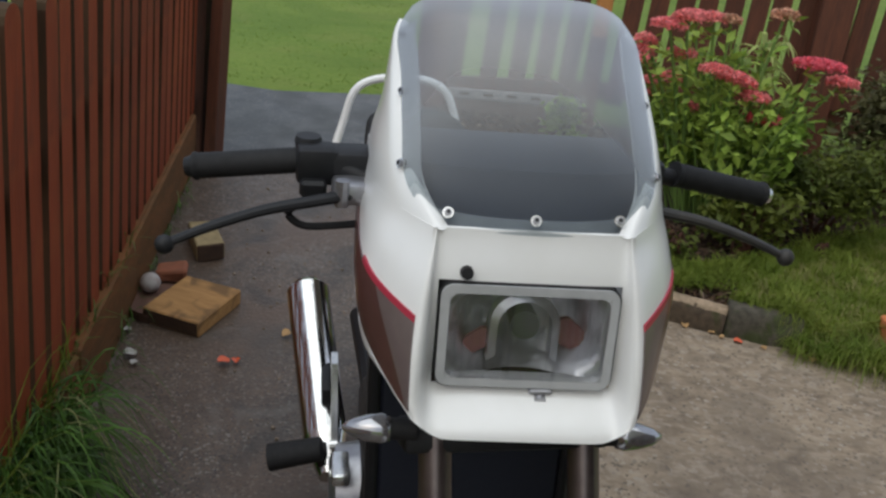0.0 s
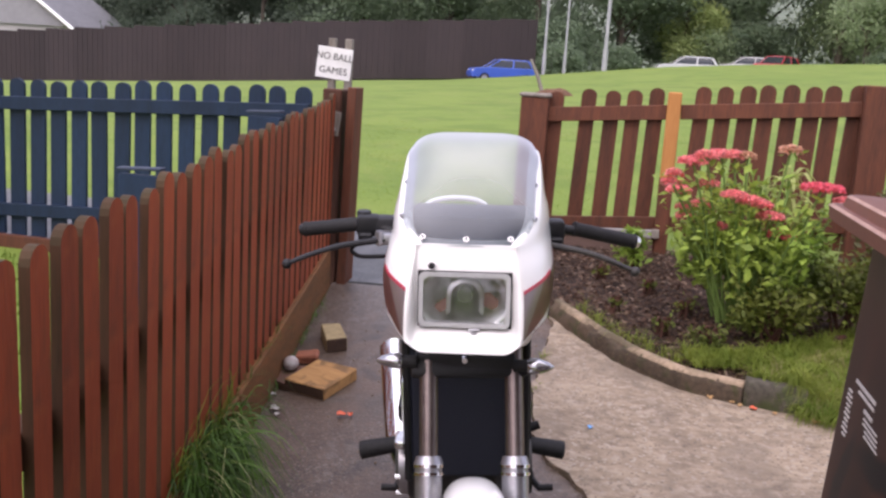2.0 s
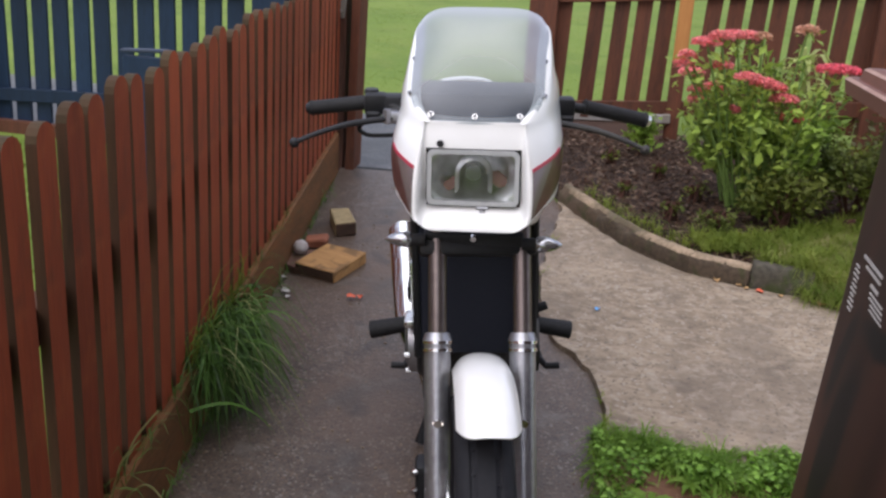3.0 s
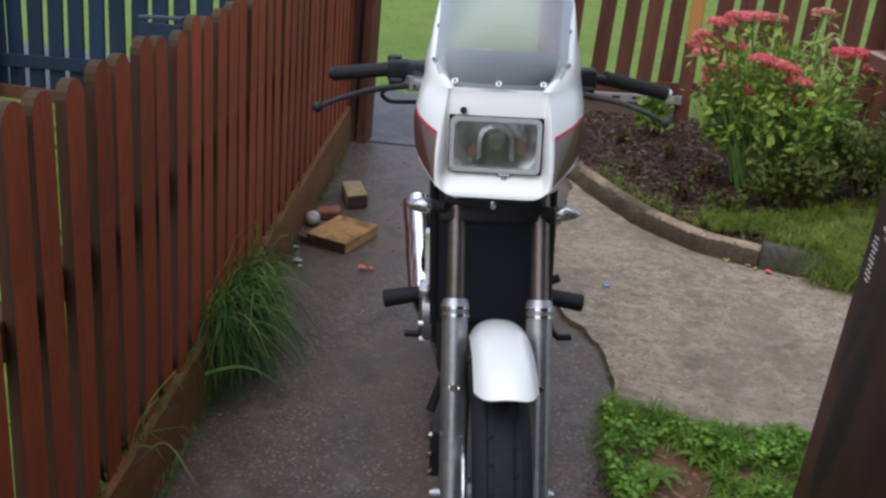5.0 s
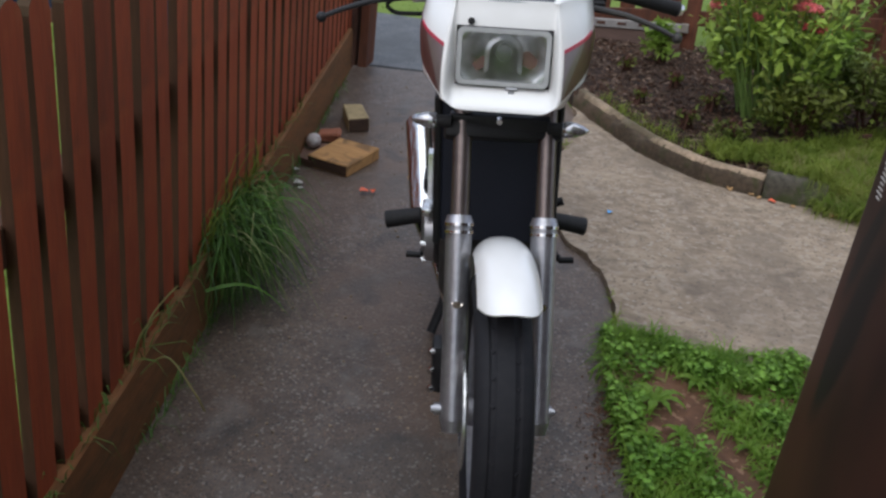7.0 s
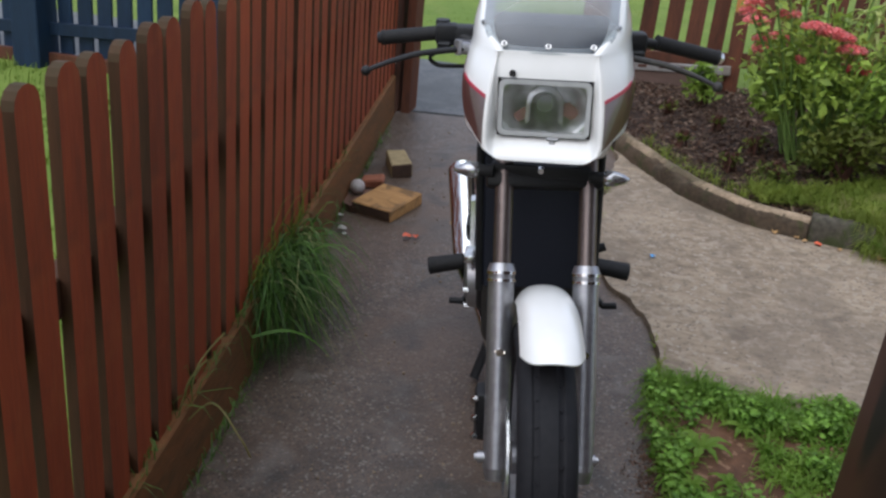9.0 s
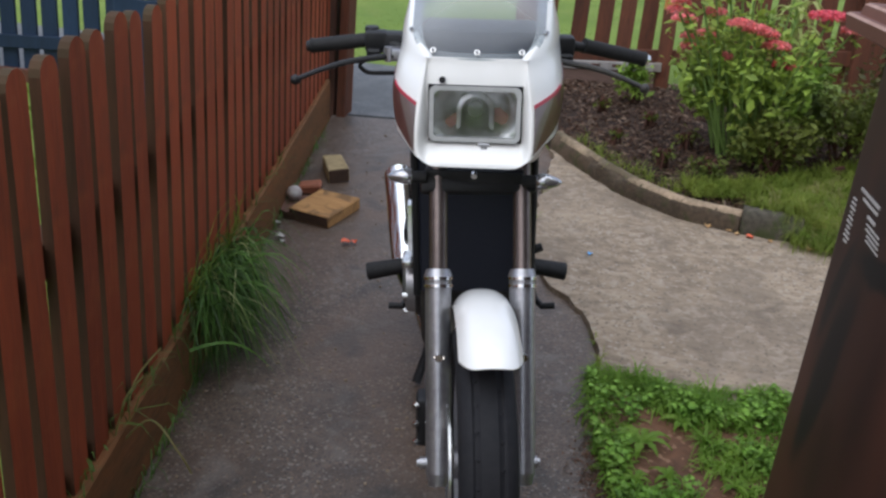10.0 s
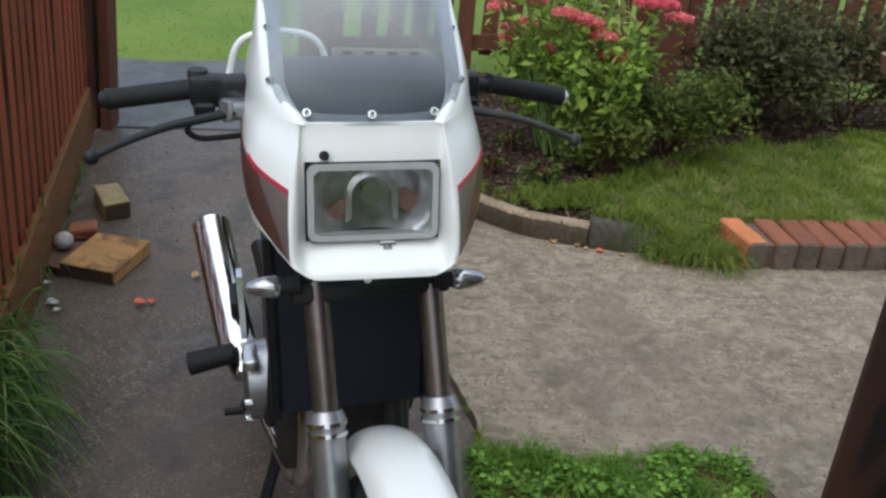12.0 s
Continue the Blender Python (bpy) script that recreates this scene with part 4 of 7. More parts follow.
def ring(bm, outer, inner, y0, y1, m=LAMP):
    rows = []
    for (ol, y) in ((outer, y1), (outer, y0), (inner, y0), (inner, y1)):
        rows.append([m @ Vector((x, y, z)) for x, z in ol])
    rows.append(rows[0])
    skin(bm, rows, close=True)
    bmesh.ops.remove_doubles(bm, verts=bm.verts, dist=1e-5)
    bmesh.ops.recalc_face_normals(bm, faces=bm.faces)
    return bm


headlight = part("headlight", ring(bmesh.new(), round_rect(0.0880, 0.0540, 0.014), round_rect(0.0862, 0.0525, 0.012), -0.004, 0.05), RUBBER, bike, "black rubber headlight surround")
part("bezel", ring(bmesh.new(), round_rect(0.0862, 0.0525, 0.012), round_rect(0.0775, 0.044, 0.010), -0.007, 0.012), FROSTED, headlight, "grey moulded lamp rim")
bm = bmesh.new()
rows = []
for k in range(17):
    z = 0.046 * (k / 8 - 1)
    rows.append([LAMP @ Vector((x, 0.006 + 0.056 * max(0.0, 1 - 0.95 * (x / 0.080) ** 2 - 0.62 * (z / 0.046) ** 2), z)) for x in (0.080 * (j / 14 - 1) for j in range(29))])
skin(bm, rows)
bmesh.ops.recalc_face_normals(bm, faces=bm.faces)
part("reflector", bm, SILVERED, headlight, "silvered reflector bowl", smooth="all")
bm = bmesh.new()
rod(bm, LAMP @ Vector((0, 0.012, 0.006)), LAMP @ Vector((0, 0.055, 0.006)), 0.0150, 0.0135, 16)
part("bulb_shade", bm, BULB_SHADE, headlight, "dark bulb shade")
bm = bmesh.new()
arch = [(0.027 * math.cos(a), 0.004 + 0.027 * math.sin(a)) for a in (math.pi * j / 16 for j in range(17))]
arch = [(0.027, -0.026)] + arch + [(-0.027, -0.026)]
slab(bm, [[LAMP @ Vector((x * (1 + 0.30 * k), 0.010 + 0.004 * k, z * (1 + 0.30 * k) - 0.001 * k)) for x, z in arch] for k in (0, 0.33, 0.66, 1)],
     [[LAMP @ Vector((x * (1 + 0.30 * k), 0.030, z * (1 + 0.30 * k) - 0.001 * k)) for x, z in arch] for k in (0, 0.33, 0.66, 1)])
part("bulb_guard", bm, SILVERED, headlight, "bright arched bulb guard")
# red patches modelled in place of reflections inside the lamp
for side in (-1, 1):
    bm = bmesh.new()
    shape = [(0.030, 0.006), (0.046, 0.010), (0.063, -0.004), (0.064, -0.018), (0.050, -0.024), (0.034, -0.016)] if side > 0 else [(0.032, -0.006), (0.040, -0.004), (0.056, -0.016), (0.062, -0.028), (0.050, -0.034), (0.034, -0.024)]
    prism(bm, [(side * x, z) for x, z in shape][::side], 0.0, 0.006, LAMP @ Matrix.Translation((0, 0.032, 0)) @ Matrix.Rotation(radians(90), 4, "X"))
    part("inner_reflector", bm, DULL_RED, headlight, "dull red patch that stands in for a reflection")
bm = bmesh.new()
rows = []
for zk in range(15):
    z = -0.044 + 0.088 * zk / 14
    row = []
    for xk in range(97):
        x = -0.0775 + 0.155 * xk / 96
        flute = 0.0016 * math.cos(2 * math.pi * x / 0.0075) * (smooth_step(0.026, 0.034, x) * smooth_step(-0.012, 0.002, z) + 0.45 * smooth_step(0.034, 0.040, -x) + 0.8 * smooth_step(0.014, 0.018, abs(x)) * smooth_step(0.030, 0.024, abs(x)))
        row.append(LAMP @ Vector((x, -0.007 - 0.004 * (1 - (x / 0.0775) ** 2) * (1 - (z / 0.044) ** 2) + flute, z)))
    rows.append(row)
slab(bm, rows, [[LAMP @ Vector(((LAMP.inverted() @ p).x, -0.002, (LAMP.inverted() @ p).z)) for p in row] for row in rows])
lens = part("lens", bm, LENS, headlight, "clear fluted glass lens", smooth="all")
lens.visible_shadow = False
bm = rod(bmesh.new(), (-0.063, 0.198, 1.014), (-0.063, 0.182, 1.019), 0.0072, 0.006, 10)
part("rubber_stop", bm, RUBBER, fairing, "small black rubber plug")
bm = bmesh.new()
rod(bm, (0.019, 0.185, 0.896), (0.019, 0.164, 0.890), 0.007, 0.006, 10)
box(bm, (0.019, 0.172, 0.899), (0.024, 0.010, 0.006), 0.002)
part("adjuster_screw", bm, CAST, headlight, "grey lamp adjuster screw")

# instruments behind the screen: a black liner that follows it, then the binnacle
bm = bmesh.new()
liner = [[Vector((p.x * 0.955, p.y + 0.020, p.z - 0.016)) for p in row] for row in outer[2:10]]
liner.append([Vector((0.118 * j / 14, 0.40, 1.087)) for j in range(-14, 15)])
liner.append([Vector((0.118 * j / 14, 0.41, 1.02)) for j in range(-14, 15)])
skin(bm, liner)
# dash grey is raised to hold the haze of the screen before it
part("instrument_panel", thicken(bm, 0.003), plain("hazed_grey_dash", (0.085, 0.093, 0.120), 0.7), bike, "dark grey instrument panel behind the screen")

# cross bracket and turn signals
bm = box(bmesh.new(), (0, 0.250, 0.806), (0.200, 0.030, 0.026), 0.006, None, 2)
bracket = part("bracket", bm, BLACK, bike, "black bracket under the fairing")
part("bolt", rod(bmesh.new(), (0, 0.236, 0.812), (0, 0.226, 0.812), 0.008, 0.006, 8), CHROME, bracket, "bright steel bolt")


def signal(side):
    bm = bmesh.new()
    rod(bm, (side * 0.095, 0.228, 0.806), (side * 0.128, 0.228, 0.806), 0.0125, 0.0115, 12)
    stalk = part("turn_signal", bm, RUBBER, bike, "black rubber signal stalk")
    prof = [(0.0, 0.0), (0.014, 0.001), (0.0165, 0.010), (0.0145, 0.026), (0.0095, 0.042), (0.003, 0.052), (0.0, 0.053)]
    bm = lathe(bmesh.new(), prof, Matrix.Translation((side * 0.122, 0.228, 0.806)) @ Matrix.Diagonal((side, 1, 1, 1)), 18)
    part("signal_lens", bm, SIGNAL, stalk, "pointed silvery signal lens", smooth="all")


mirrored(signal)
# the nose sits a little askew on the frame
NOSE = Matrix.Translation((0, 0.205, 1.066)) @ Matrix.Rotation(radians(-3.4), 4, "Z") @ Matrix.Rotation(radians(1.1), 4, "Y") @ Matrix.Translation((0, -0.205, -1.066))
for ob in bike.children_recursive:
    ob.data.transform(NOSE)

# ---- steering: forks, wheel, mudguard, bars ----
AXIS = Vector((0, math.sin(radians(26.8)), math.cos(radians(26.8))))
STEER = Matrix.Translation((0, 0.27, 0.6)) @ Matrix.Rotation(radians(3.2), 4, AXIS) @ Matrix.Translation((0, -0.27, -0.6))
TOP = lambda x, k: Vector((x, 0, 0.285)) + AXIS * k


def steered(ob):
    ob.data.transform(STEER)
    return ob


def fork(side):
    x = side * 0.085 + 0.004
    bm = bmesh.new()
    rod(bm, TOP(x, -0.02), TOP(x, 0.10), 0.0255, 0.0255, 20)
    rod(bm, TOP(x, 0.10), TOP(x, 0.372), 0.0255, 0.0265, 20, caps=False)
    rod(bm, TOP(x, -0.045), TOP(x, -0.02), 0.019, 0.0255, 20)
    leg = steered(part("fork_leg", bm, CAST, bike, "grey cast fork leg"))
    for k in (0.352, 0.367):
        steered(part("seal_ring", rod(bmesh.new(), TOP(x, k), TOP(x, k + 0.006), 0.0295, 0.0295, 20), CHROME, leg, "bright fork seal ring"))
    steered(part("dust_cap", rod(bmesh.new(), TOP(x, 0.373), TOP(x, 0.389), 0.0295, 0.024, 20), CAST, leg))
    steered(part("stanchion", rod(bmesh.new(), TOP(x, 0.34), TOP(x, 0.78), 0.0185, 0.0185, 18), TUBE, leg, "chromed fork tube"))
    bm = bmesh.new()
    rod(bm, TOP(x + side * 0.008, 0.222) + Vector((0, -0.02, 0)), TOP(x - side * 0.012, 0.222) + Vector((0, -0.026, 0)), 0.007, 0.007, 10)
    rod(bm, TOP(x, 0.222), TOP(x, 0.222) + Vector((0, -0.032, 0.004)), 0.010, 0.008, 10)
    steered(part("mudguard_bolt", bm, CHROME, leg, "bright mudguard bolt"))
    bm = bmesh.new()
    rod(bm, Vector((side * 0.075, 0, 0.285)), Vector((side * 0.118, 0, 0.285)), 0.0125, 0.0125, 12)
    rod(bm, Vector((side * 0.112, 0, 0.285)), Vector((side * 0.124, 0, 0.285)), 0.008, 0.007, 8)
    steered(part("axle_end", bm, CAST, leg, "steel axle end"))


mirrored(fork)
for k, name in ((0.56, "lower_yoke"), (0.755, "upper_yoke")):
    bm = box(bmesh.new(), (0, 0.02, 0), (0.235, 0.075, 0.034), 0.008, Matrix.Translation(TOP(0, k)) @ Matrix.Rotation(radians(-26.8), 4, "X"), 2)
    steered(part(name, bm, BLACK, bike, "black fork yoke"))

HUB = Matrix.Translation((0, 0, 0.285))
bm = bmesh.new()
arc = []
for k in range(-16, 17):
    a = k / 16
    r = 0.285 - 0.040 * abs(a) ** 2.3
    if abs(abs(a) - 0.28) < 0.04:
        r -= 0.004
    arc.append((r, 0.054 * math.sin(a * math.pi / 2)))
arc = [(0.212, -0.040), (0.225, -0.050)] + arc + [(0.225, 0.050), (0.212, 0.040)]
lathe(bm, arc, HUB, 72)
# slanting tread cuts as shallow ribs
for k in range(36):
    a = 2 * math.pi * k / 36
    for side in (-1, 1):
        m = HUB @ Matrix.Rotation(a + (0.07 if side > 0 else 0), 4, "X") @ Matrix.Translation((side * 0.030, 0, 0.2735)) @ Matrix.Rotation(radians(side * 32), 4, "Y") @ Matrix.Rotation(radians(35 * side), 4, "Z")
        box(bm, (0, 0, 0), (0.030, 0.005, 0.006), 0, m)
wheel = steered(part("front_wheel", bm, TYRE, bike, "black treaded front tyre"))
bm = lathe(bmesh.new(), [(0.214, -0.040), (0.214, -0.030), (0.195, -0.024), (0.188, -0.012), (0.188, 0.012), (0.195, 0.024), (0.214, 0.030), (0.214, 0.040)], HUB, 48)
rim = steered(part("rim", bm, CAST, wheel, "grey cast wheel rim"))
bm = bmesh.new()
rod(bm, (-0.05, 0, 0.285), (0.05, 0, 0.285), 0.032, 0.032, 20)
for k in range(3):
    for off in (-0.018, 0.018):
        a = 2 * math.pi * k / 3 + 0.4
        d = Vector((0, math.sin(a), math.cos(a)))
        s = Vector((0, math.cos(a), -math.sin(a))) * off
        rod(bm, Vector((0, 0, 0.285)) + d * 0.02 + s, Vector((0, 0, 0.285)) + d * 0.192 + s * 1.6, 0.010, 0.008, 8)
steered(part("spokes", bm, CAST, wheel, "cast wheel spokes"))
bm = bmesh.new()
lathe(bm, [(0.075, -0.060), (0.120, -0.060), (0.120, -0.065), (0.075, -0.065), (0.075, -0.060)], HUB, 40)
steered(part("brake_disc", bm, POLISHED, wheel, "steel brake disc"))
bm = bmesh.new()
box(bm, (-0.105, 0.085, 0.335), (0.040, 0.055, 0.115), 0.010, None, 2)
caliper = steered(part("brake_caliper", bm, BLACK, bike, "black brake caliper"))
for z in (0.29, 0.335, 0.38):
    steered(part("caliper_bolt", rod(bmesh.new(), (-0.124, 0.062, z), (-0.130, 0.055, z), 0.008, 0.006, 8), CHROME, caliper, "steel caliper bolt"))


def mudguard():
    """A crowned blade round the wheel, blunt and rounded at its front."""
    n = 44
    grids = []
    for inset in (0.0, 0.0035):
        rows = []
        for k in range(n + 1):
            row = []
            for j in range(-12, 13):
                s = j / 12
                deg0 = -25.0 + 7.5 * abs(s) ** 5
                deg = deg0 + (92 - deg0) * k / n
                a = radians(deg)
                r = 0.349 - 0.024 * abs(s) ** 2.4 - 0.012 * abs(s) ** 6 - inset
                wide = 0.0585 * (1 - 0.10 * smooth_step(25, 60, deg))
                row.append(Vector((0.006 + wide * s, r * math.sin(a), 0.285 + r * math.cos(a))))
            rows.append(row)
        grids.append(rows)
    return slab(bmesh.new(), *grids)


steered(part("mudguard", mudguard(), PAINT, bike, "white gloss front mudguard", smooth="all"))


def bars(side):
    bm = bmesh.new()
    droop = 0.998 if side < 0 else 0.988
    pts = [(side * 0.11, 0.405, 0.998), (side * 0.16, 0.425, 1.018), (side * 0.20, 0.440, 1.024), (side * 0.36 + 0.022, 0.470, droop)]
    tube(bm, pts, 0.011, 12)
    bar = part("handlebar", bm, BLACK, bike, "black clip-on handlebar")
    bm = bmesh.new()
    a, b = Vector((side * 0.225 + 0.016, 0.446, 1.021)), Vector((side * 0.356 + 0.024, 0.470, droop + 0.001))
    ribs = [a.lerp(b, k / 40) for k in range(41)]
    tube(bm, ribs, [0.0164 if k in (0, 1, 39, 40) else 0.0146 + 0.0008 * (k % 2) for k in range(41)], 14)
    part("grip", bm, RUBBER, bar, "ribbed black rubber grip")
    bm = rod(bmesh.new(), b, b + (b - a).normalized() * 0.010, 0.0140, 0.011, 14)
    part("bar_end", bm, BLACK if side < 0 else POLISHED, bar, "" if side < 0 else "silver bar end weight")
    bm = bmesh.new()
    box(bm, (side * 0.195, 0.437, 1.021), (0.048, 0.040, 0.044), 0.008, None, 2)
    box(bm, (side * 0.200, 0.415, 1.000), (0.030, 0.02, 0.020), 0.004)
    part("switch_housing", bm, BLACK, bar, "black switch housing")
    bm = bmesh.new()
    box(bm, (side * 0.160, 0.400, 1.004), (0.040, 0.036, 0.026), 0.006, None, 2)
    rod(bm, (side * 0.170, 0.384, 0.992), (side * 0.170, 0.384, 1.022), 0.008, 0.008, 10)
    part("lever_perch", bm, CAST if side < 0 else BLACK, bar, "worn lever clamp")
    path = spline([(side * 0.155, 0.392, 1.003), (side * 0.205, 0.373, 1.000), (side * 0.255, 0.360, 0.994), (side * 0.310, 0.350, 0.978), (side * 0.350, 0.344, 0.962)], 8)
    bm = tube(bmesh.new(), path, [0.0085 - 0.0030 * k / (len(path) - 1) for k in range(len(path))], 10, 0.85)
    bmesh.ops.create_uvsphere(bm, u_segments=12, v_segments=8, radius=0.0105, matrix=Matrix.Translation((side * 0.355, 0.343, 0.960)))
    part("lever", bm, BLACK if side < 0 else ENGINE, bar, "black ball-ended lever" if side < 0 else "worn grey ball-ended lever")
    if side < 0:
        bm = bmesh.new()
        rod(bm, (-0.205, 0.455, 1.022), (-0.205, 0.455, 1.040), 0.013, 0.015, 16)
        rod(bm, (-0.205, 0.455, 1.040), (-0.205, 0.455, 1.047), 0.016, 0.014, 16)
        part("fluid_reservoir", bm, BLACK, bar, "black brake fluid reservoir")
        bm = box(bmesh.new(), (-0.160, 0.440, 1.020), (0.07, 0.045, 0.040), 0.008, None, 2)
        part("master_cylinder", bm, BLACK, bar)
    ends = {-1: [(-0.215, 0.380, 0.995), (-0.228, 0.378, 0.984), (-0.212, 0.378, 0.970), (-0.18, 0.385, 0.967), (-0.13, 0.40, 0.966)], 1: [(0.165, 0.395, 0.99), (0.185, 0.40, 0.965), (0.17, 0.41, 0.945), (0.13, 0.42, 0.93)]}[side]
    part("cable", tube(bmesh.new(), spline(ends, 6), 0.0045, 8), RUBBER, bar, "black control cable")
    return bar


rots = Matrix.Translation((0, 0.43, 1.007)) @ Matrix.Rotation(radians(3), 4, "Z") @ Matrix.Rotation(radians(2.5), 4, "Y") @ Matrix.Translation((-0.011, -0.43, -1))
for s in (-1, 1):
    bar_ob = bars(s)
    for o in (bar_ob, *bar_ob.children_recursive):
        o.data.transform(rots)

# ---- engine, radiator, frame, rear ----
bm = box(bmesh.new(), (0, 0.43, 0.62), (0.25, 0.035, 0.34), 0.006)
radiator = part("radiator", bm, RADIATOR, bike, "black finned radiator")
for side in (-1, 1):
    bm = box(bmesh.new(), (side * 0.132, 0.43, 0.62), (0.016, 0.042, 0.36), 0.005)
    part("side_tank", bm, BLACK, radiator)
    bm = tube(bmesh.new(), spline([(side * 0.05, 0.36, 0.86), (side * 0.11, 0.50, 0.62), (side * 0.13, 0.58, 0.32), (side * 0.13, 0.8, 0.25)], 6), 0.016, 10)
    part("frame_tube", bm, BLACK, bike, "black frame tube")
bm = bmesh.new()
box(bm, (0, 0.68, 0.36), (0.26, 0.34, 0.26), 0.03, None, 3)
box(bm, (0, 0.60, 0.58), (0.22, 0.18, 0.24), 0.02, None, 2)
engine = part("engine", bm, ENGINE, bike, "dark grey engine block")
bm = bmesh.new()
rod(bm, (-0.12, 0.72, 0.32), (-0.172, 0.72, 0.32), 0.085, 0.080, 28)
rod(bm, (-0.172, 0.72, 0.32), (-0.182, 0.72, 0.32), 0.070, 0.055, 28)
cover = part("clutch_cover", bm, CAST, engine, "grey alloy clutch cover")
for k in range(6):
    a = k * math.pi / 3
    bm = rod(bmesh.new(), (-0.168, 0.72 + 0.078 * math.cos(a), 0.32 + 0.078 * math.sin(a)), (-0.182, 0.72 + 0.078 * math.cos(a), 0.32 + 0.078 * math.sin(a)), 0.008, 0.007, 8)
    part("cover_bolt", bm, POLISHED, cover)
bm = rod(bmesh.new(), (0.12, 0.70, 0.32), (0.165, 0.70, 0.32), 0.075, 0.068, 28)
part("generator_cover", bm, ENGINE, engine)
bm = rod(bmesh.new(), (0.150, 0.90, 0.318), (0.202, 0.90, 0.338), 0.014, 0.012, 12)
part("frame_lug", bm, BLACK, engine, "black rubber-capped frame lug")
bm = box(bmesh.new(), (-0.165, 0.66, 0.415), (0.03, 0.07, 0.022), 0.006, None, 2)
part("oil_filler", bm, POLISHED, engine, "bright oil filler boss")
for side in (-1, 1):
    pts = spline([(side * 0.06, 0.50, 0.55), (side * 0.075, 0.44, 0.45), (side * 0.085, 0.46, 0.28), (side * 0.10, 0.60, 0.17), (side * 0.15, 0.84, 0.18)], 6)
    part("exhaust_header", tube(bmesh.new(), pts, 0.018, 12), ENGINE if side > 0 else CHROME, bike, "exhaust header pipe")
bm = bmesh.new()
a, b = Vector((-0.178, 0.86, 0.235)), Vector((-0.225, 1.28, 0.42))
rod(bm, a, a.lerp(b, 0.18), 0.022, 0.044, 24)
rod(bm, a.lerp(b, 0.18), a.lerp(b, 0.97), 0.044, 0.046, 24)
rod(bm, a.lerp(b, 0.97), b, 0.046, 0.036, 24)
muffler = part("muffler", bm, CHROME, bike, "chromed silencer")
part("heat_shield", box(bmesh.new(), (-0.185, 1.06, 0.345), (0.02, 0.20, 0.04), 0.006, None, 2), BLACK, muffler, "black silencer strap")


def footrest(side):
    bm = bmesh.new()
    prism(bm, [(0.82, 0.25), (0.90, 0.24), (0.96, 0.36), (0.93, 0.47), (0.89, 0.47), (0.87, 0.36)], 0, 0.012, Matrix(((0, 0, side, side * 0.165), (1, 0, 0, 0), (0, 1, 0, 0), (0, 0, 0, 1))))
    hanger = part("footrest_hanger", bm, POLISHED if side < 0 else BLACK, bike, "polished alloy footrest hanger" if side < 0 else "black footrest hanger")
    bm = bmesh.new()
    a, b = Vector((side * 0.172 - 0.013, 0.872, 0.294)), Vector((side * 0.280 - 0.013, 0.875, 0.272))
    tube(bm, [a.lerp(b, k / 24) for k in range(25)], [0.013 if k < 2 else 0.0245 + 0.0012 * (k % 2) + 0.004 * k / 24 for k in range(25)], 14, 0.85)
    part("footrest", bm, RUBBER, hanger, "black rubber footrest")
    bm = bmesh.new()
    tube(bm, [(side * 0.165, 0.86, 0.25), (side * 0.175, 0.76, 0.245), (side * 0.19, 0.72, 0.245), (side * 0.225, 0.72, 0.247)], 0.0092, 10)
    part("foot_pedal", bm, BLACK, hanger, "black foot pedal")


mirrored(footrest)
bm = bmesh.new()
rows = []
for k in range(13):
    t = k / 12
    w, h, y = 0.115 * math.sin(math.pi * (0.22 + 0.62 * t)) ** 0.6, 0.10 * math.sin(math.pi * (0.15 + 0.7 * t)) ** 0.7, 0.44 + 0.44 * t
    rows.append([Vector((w * math.cos(a), y, 0.83 + (h if math.sin(a) > 0 else 0.05) * math.sin(a) - 0.03 * t)) for a in (2 * math.pi * j / 20 for j in range(20))])
skin(bm, rows, close=True)
bm.faces.new([v for v in bm.verts[:20]]) if bm.verts.ensure_lookup_table() is None else None
part("fuel_tank", bm, PAINT, bike, "white fuel tank", smooth="all")
bm = bmesh.new()
rows = []
for k in range(11):
    t = k / 10
    y, w, h = 0.86 + 0.50 * t, 0.10 + 0.015 * math.sin(math.pi * t), 0.035
    rows.append([Vector((w * math.cos(a), y, 0.745 + 0.035 * smooth_step(0.55, 0.75, t) + h * math.sin(a))) for a in (2 * math.pi * j / 16 for j in range(16))])
skin(bm, rows, close=True)
bm.verts.ensure_lookup_table()
bm.faces.new(bm.verts[-16:])
part("seat", bm, RUBBER, bike, "black vinyl seat", smooth="all")
bm = box(bmesh.new(), (-0.03, 1.33, 0.665), (0.19, 0.22, 0.08), 0.03, None, 3)
part("tail", bm, PAINT, bike, "white tail unit")
pts = spline([(-0.167, 1.33, 0.735), (-0.150, 1.345, 0.785), (-0.130, 1.355, 0.842), (-0.095, 1.36, 0.868), (-0.030, 1.362, 0.876), (0.035, 1.36, 0.868), (0.070, 1.355, 0.842), (0.090, 1.345, 0.785), (0.107, 1.33, 0.735)], 6)
part("grab_rail", tube(bmesh.new(), pts, 0.0085, 10), PAINT, bike, "white grab rail behind the seat")
REAR = Matrix.Translation((-0.015, 1.38, 0.287))
bm = lathe(bmesh.new(), [(0.205, -0.048), (0.235, -0.062), (0.268, -0.050), (0.287, 0.0), (0.268, 0.050), (0.235, 0.062), (0.205, 0.048)], REAR, 56)
rear_wheel = part("rear_wheel", bm, TYRE, bike, "black rear tyre")
bm = lathe(bmesh.new(), [(0.207, -0.048), (0.18, -0.03), (0.18, 0.03), (0.207, 0.048)], REAR, 40)
part("rim", bm, CAST, rear_wheel, "grey cast wheel rim")
bm = bmesh.new()
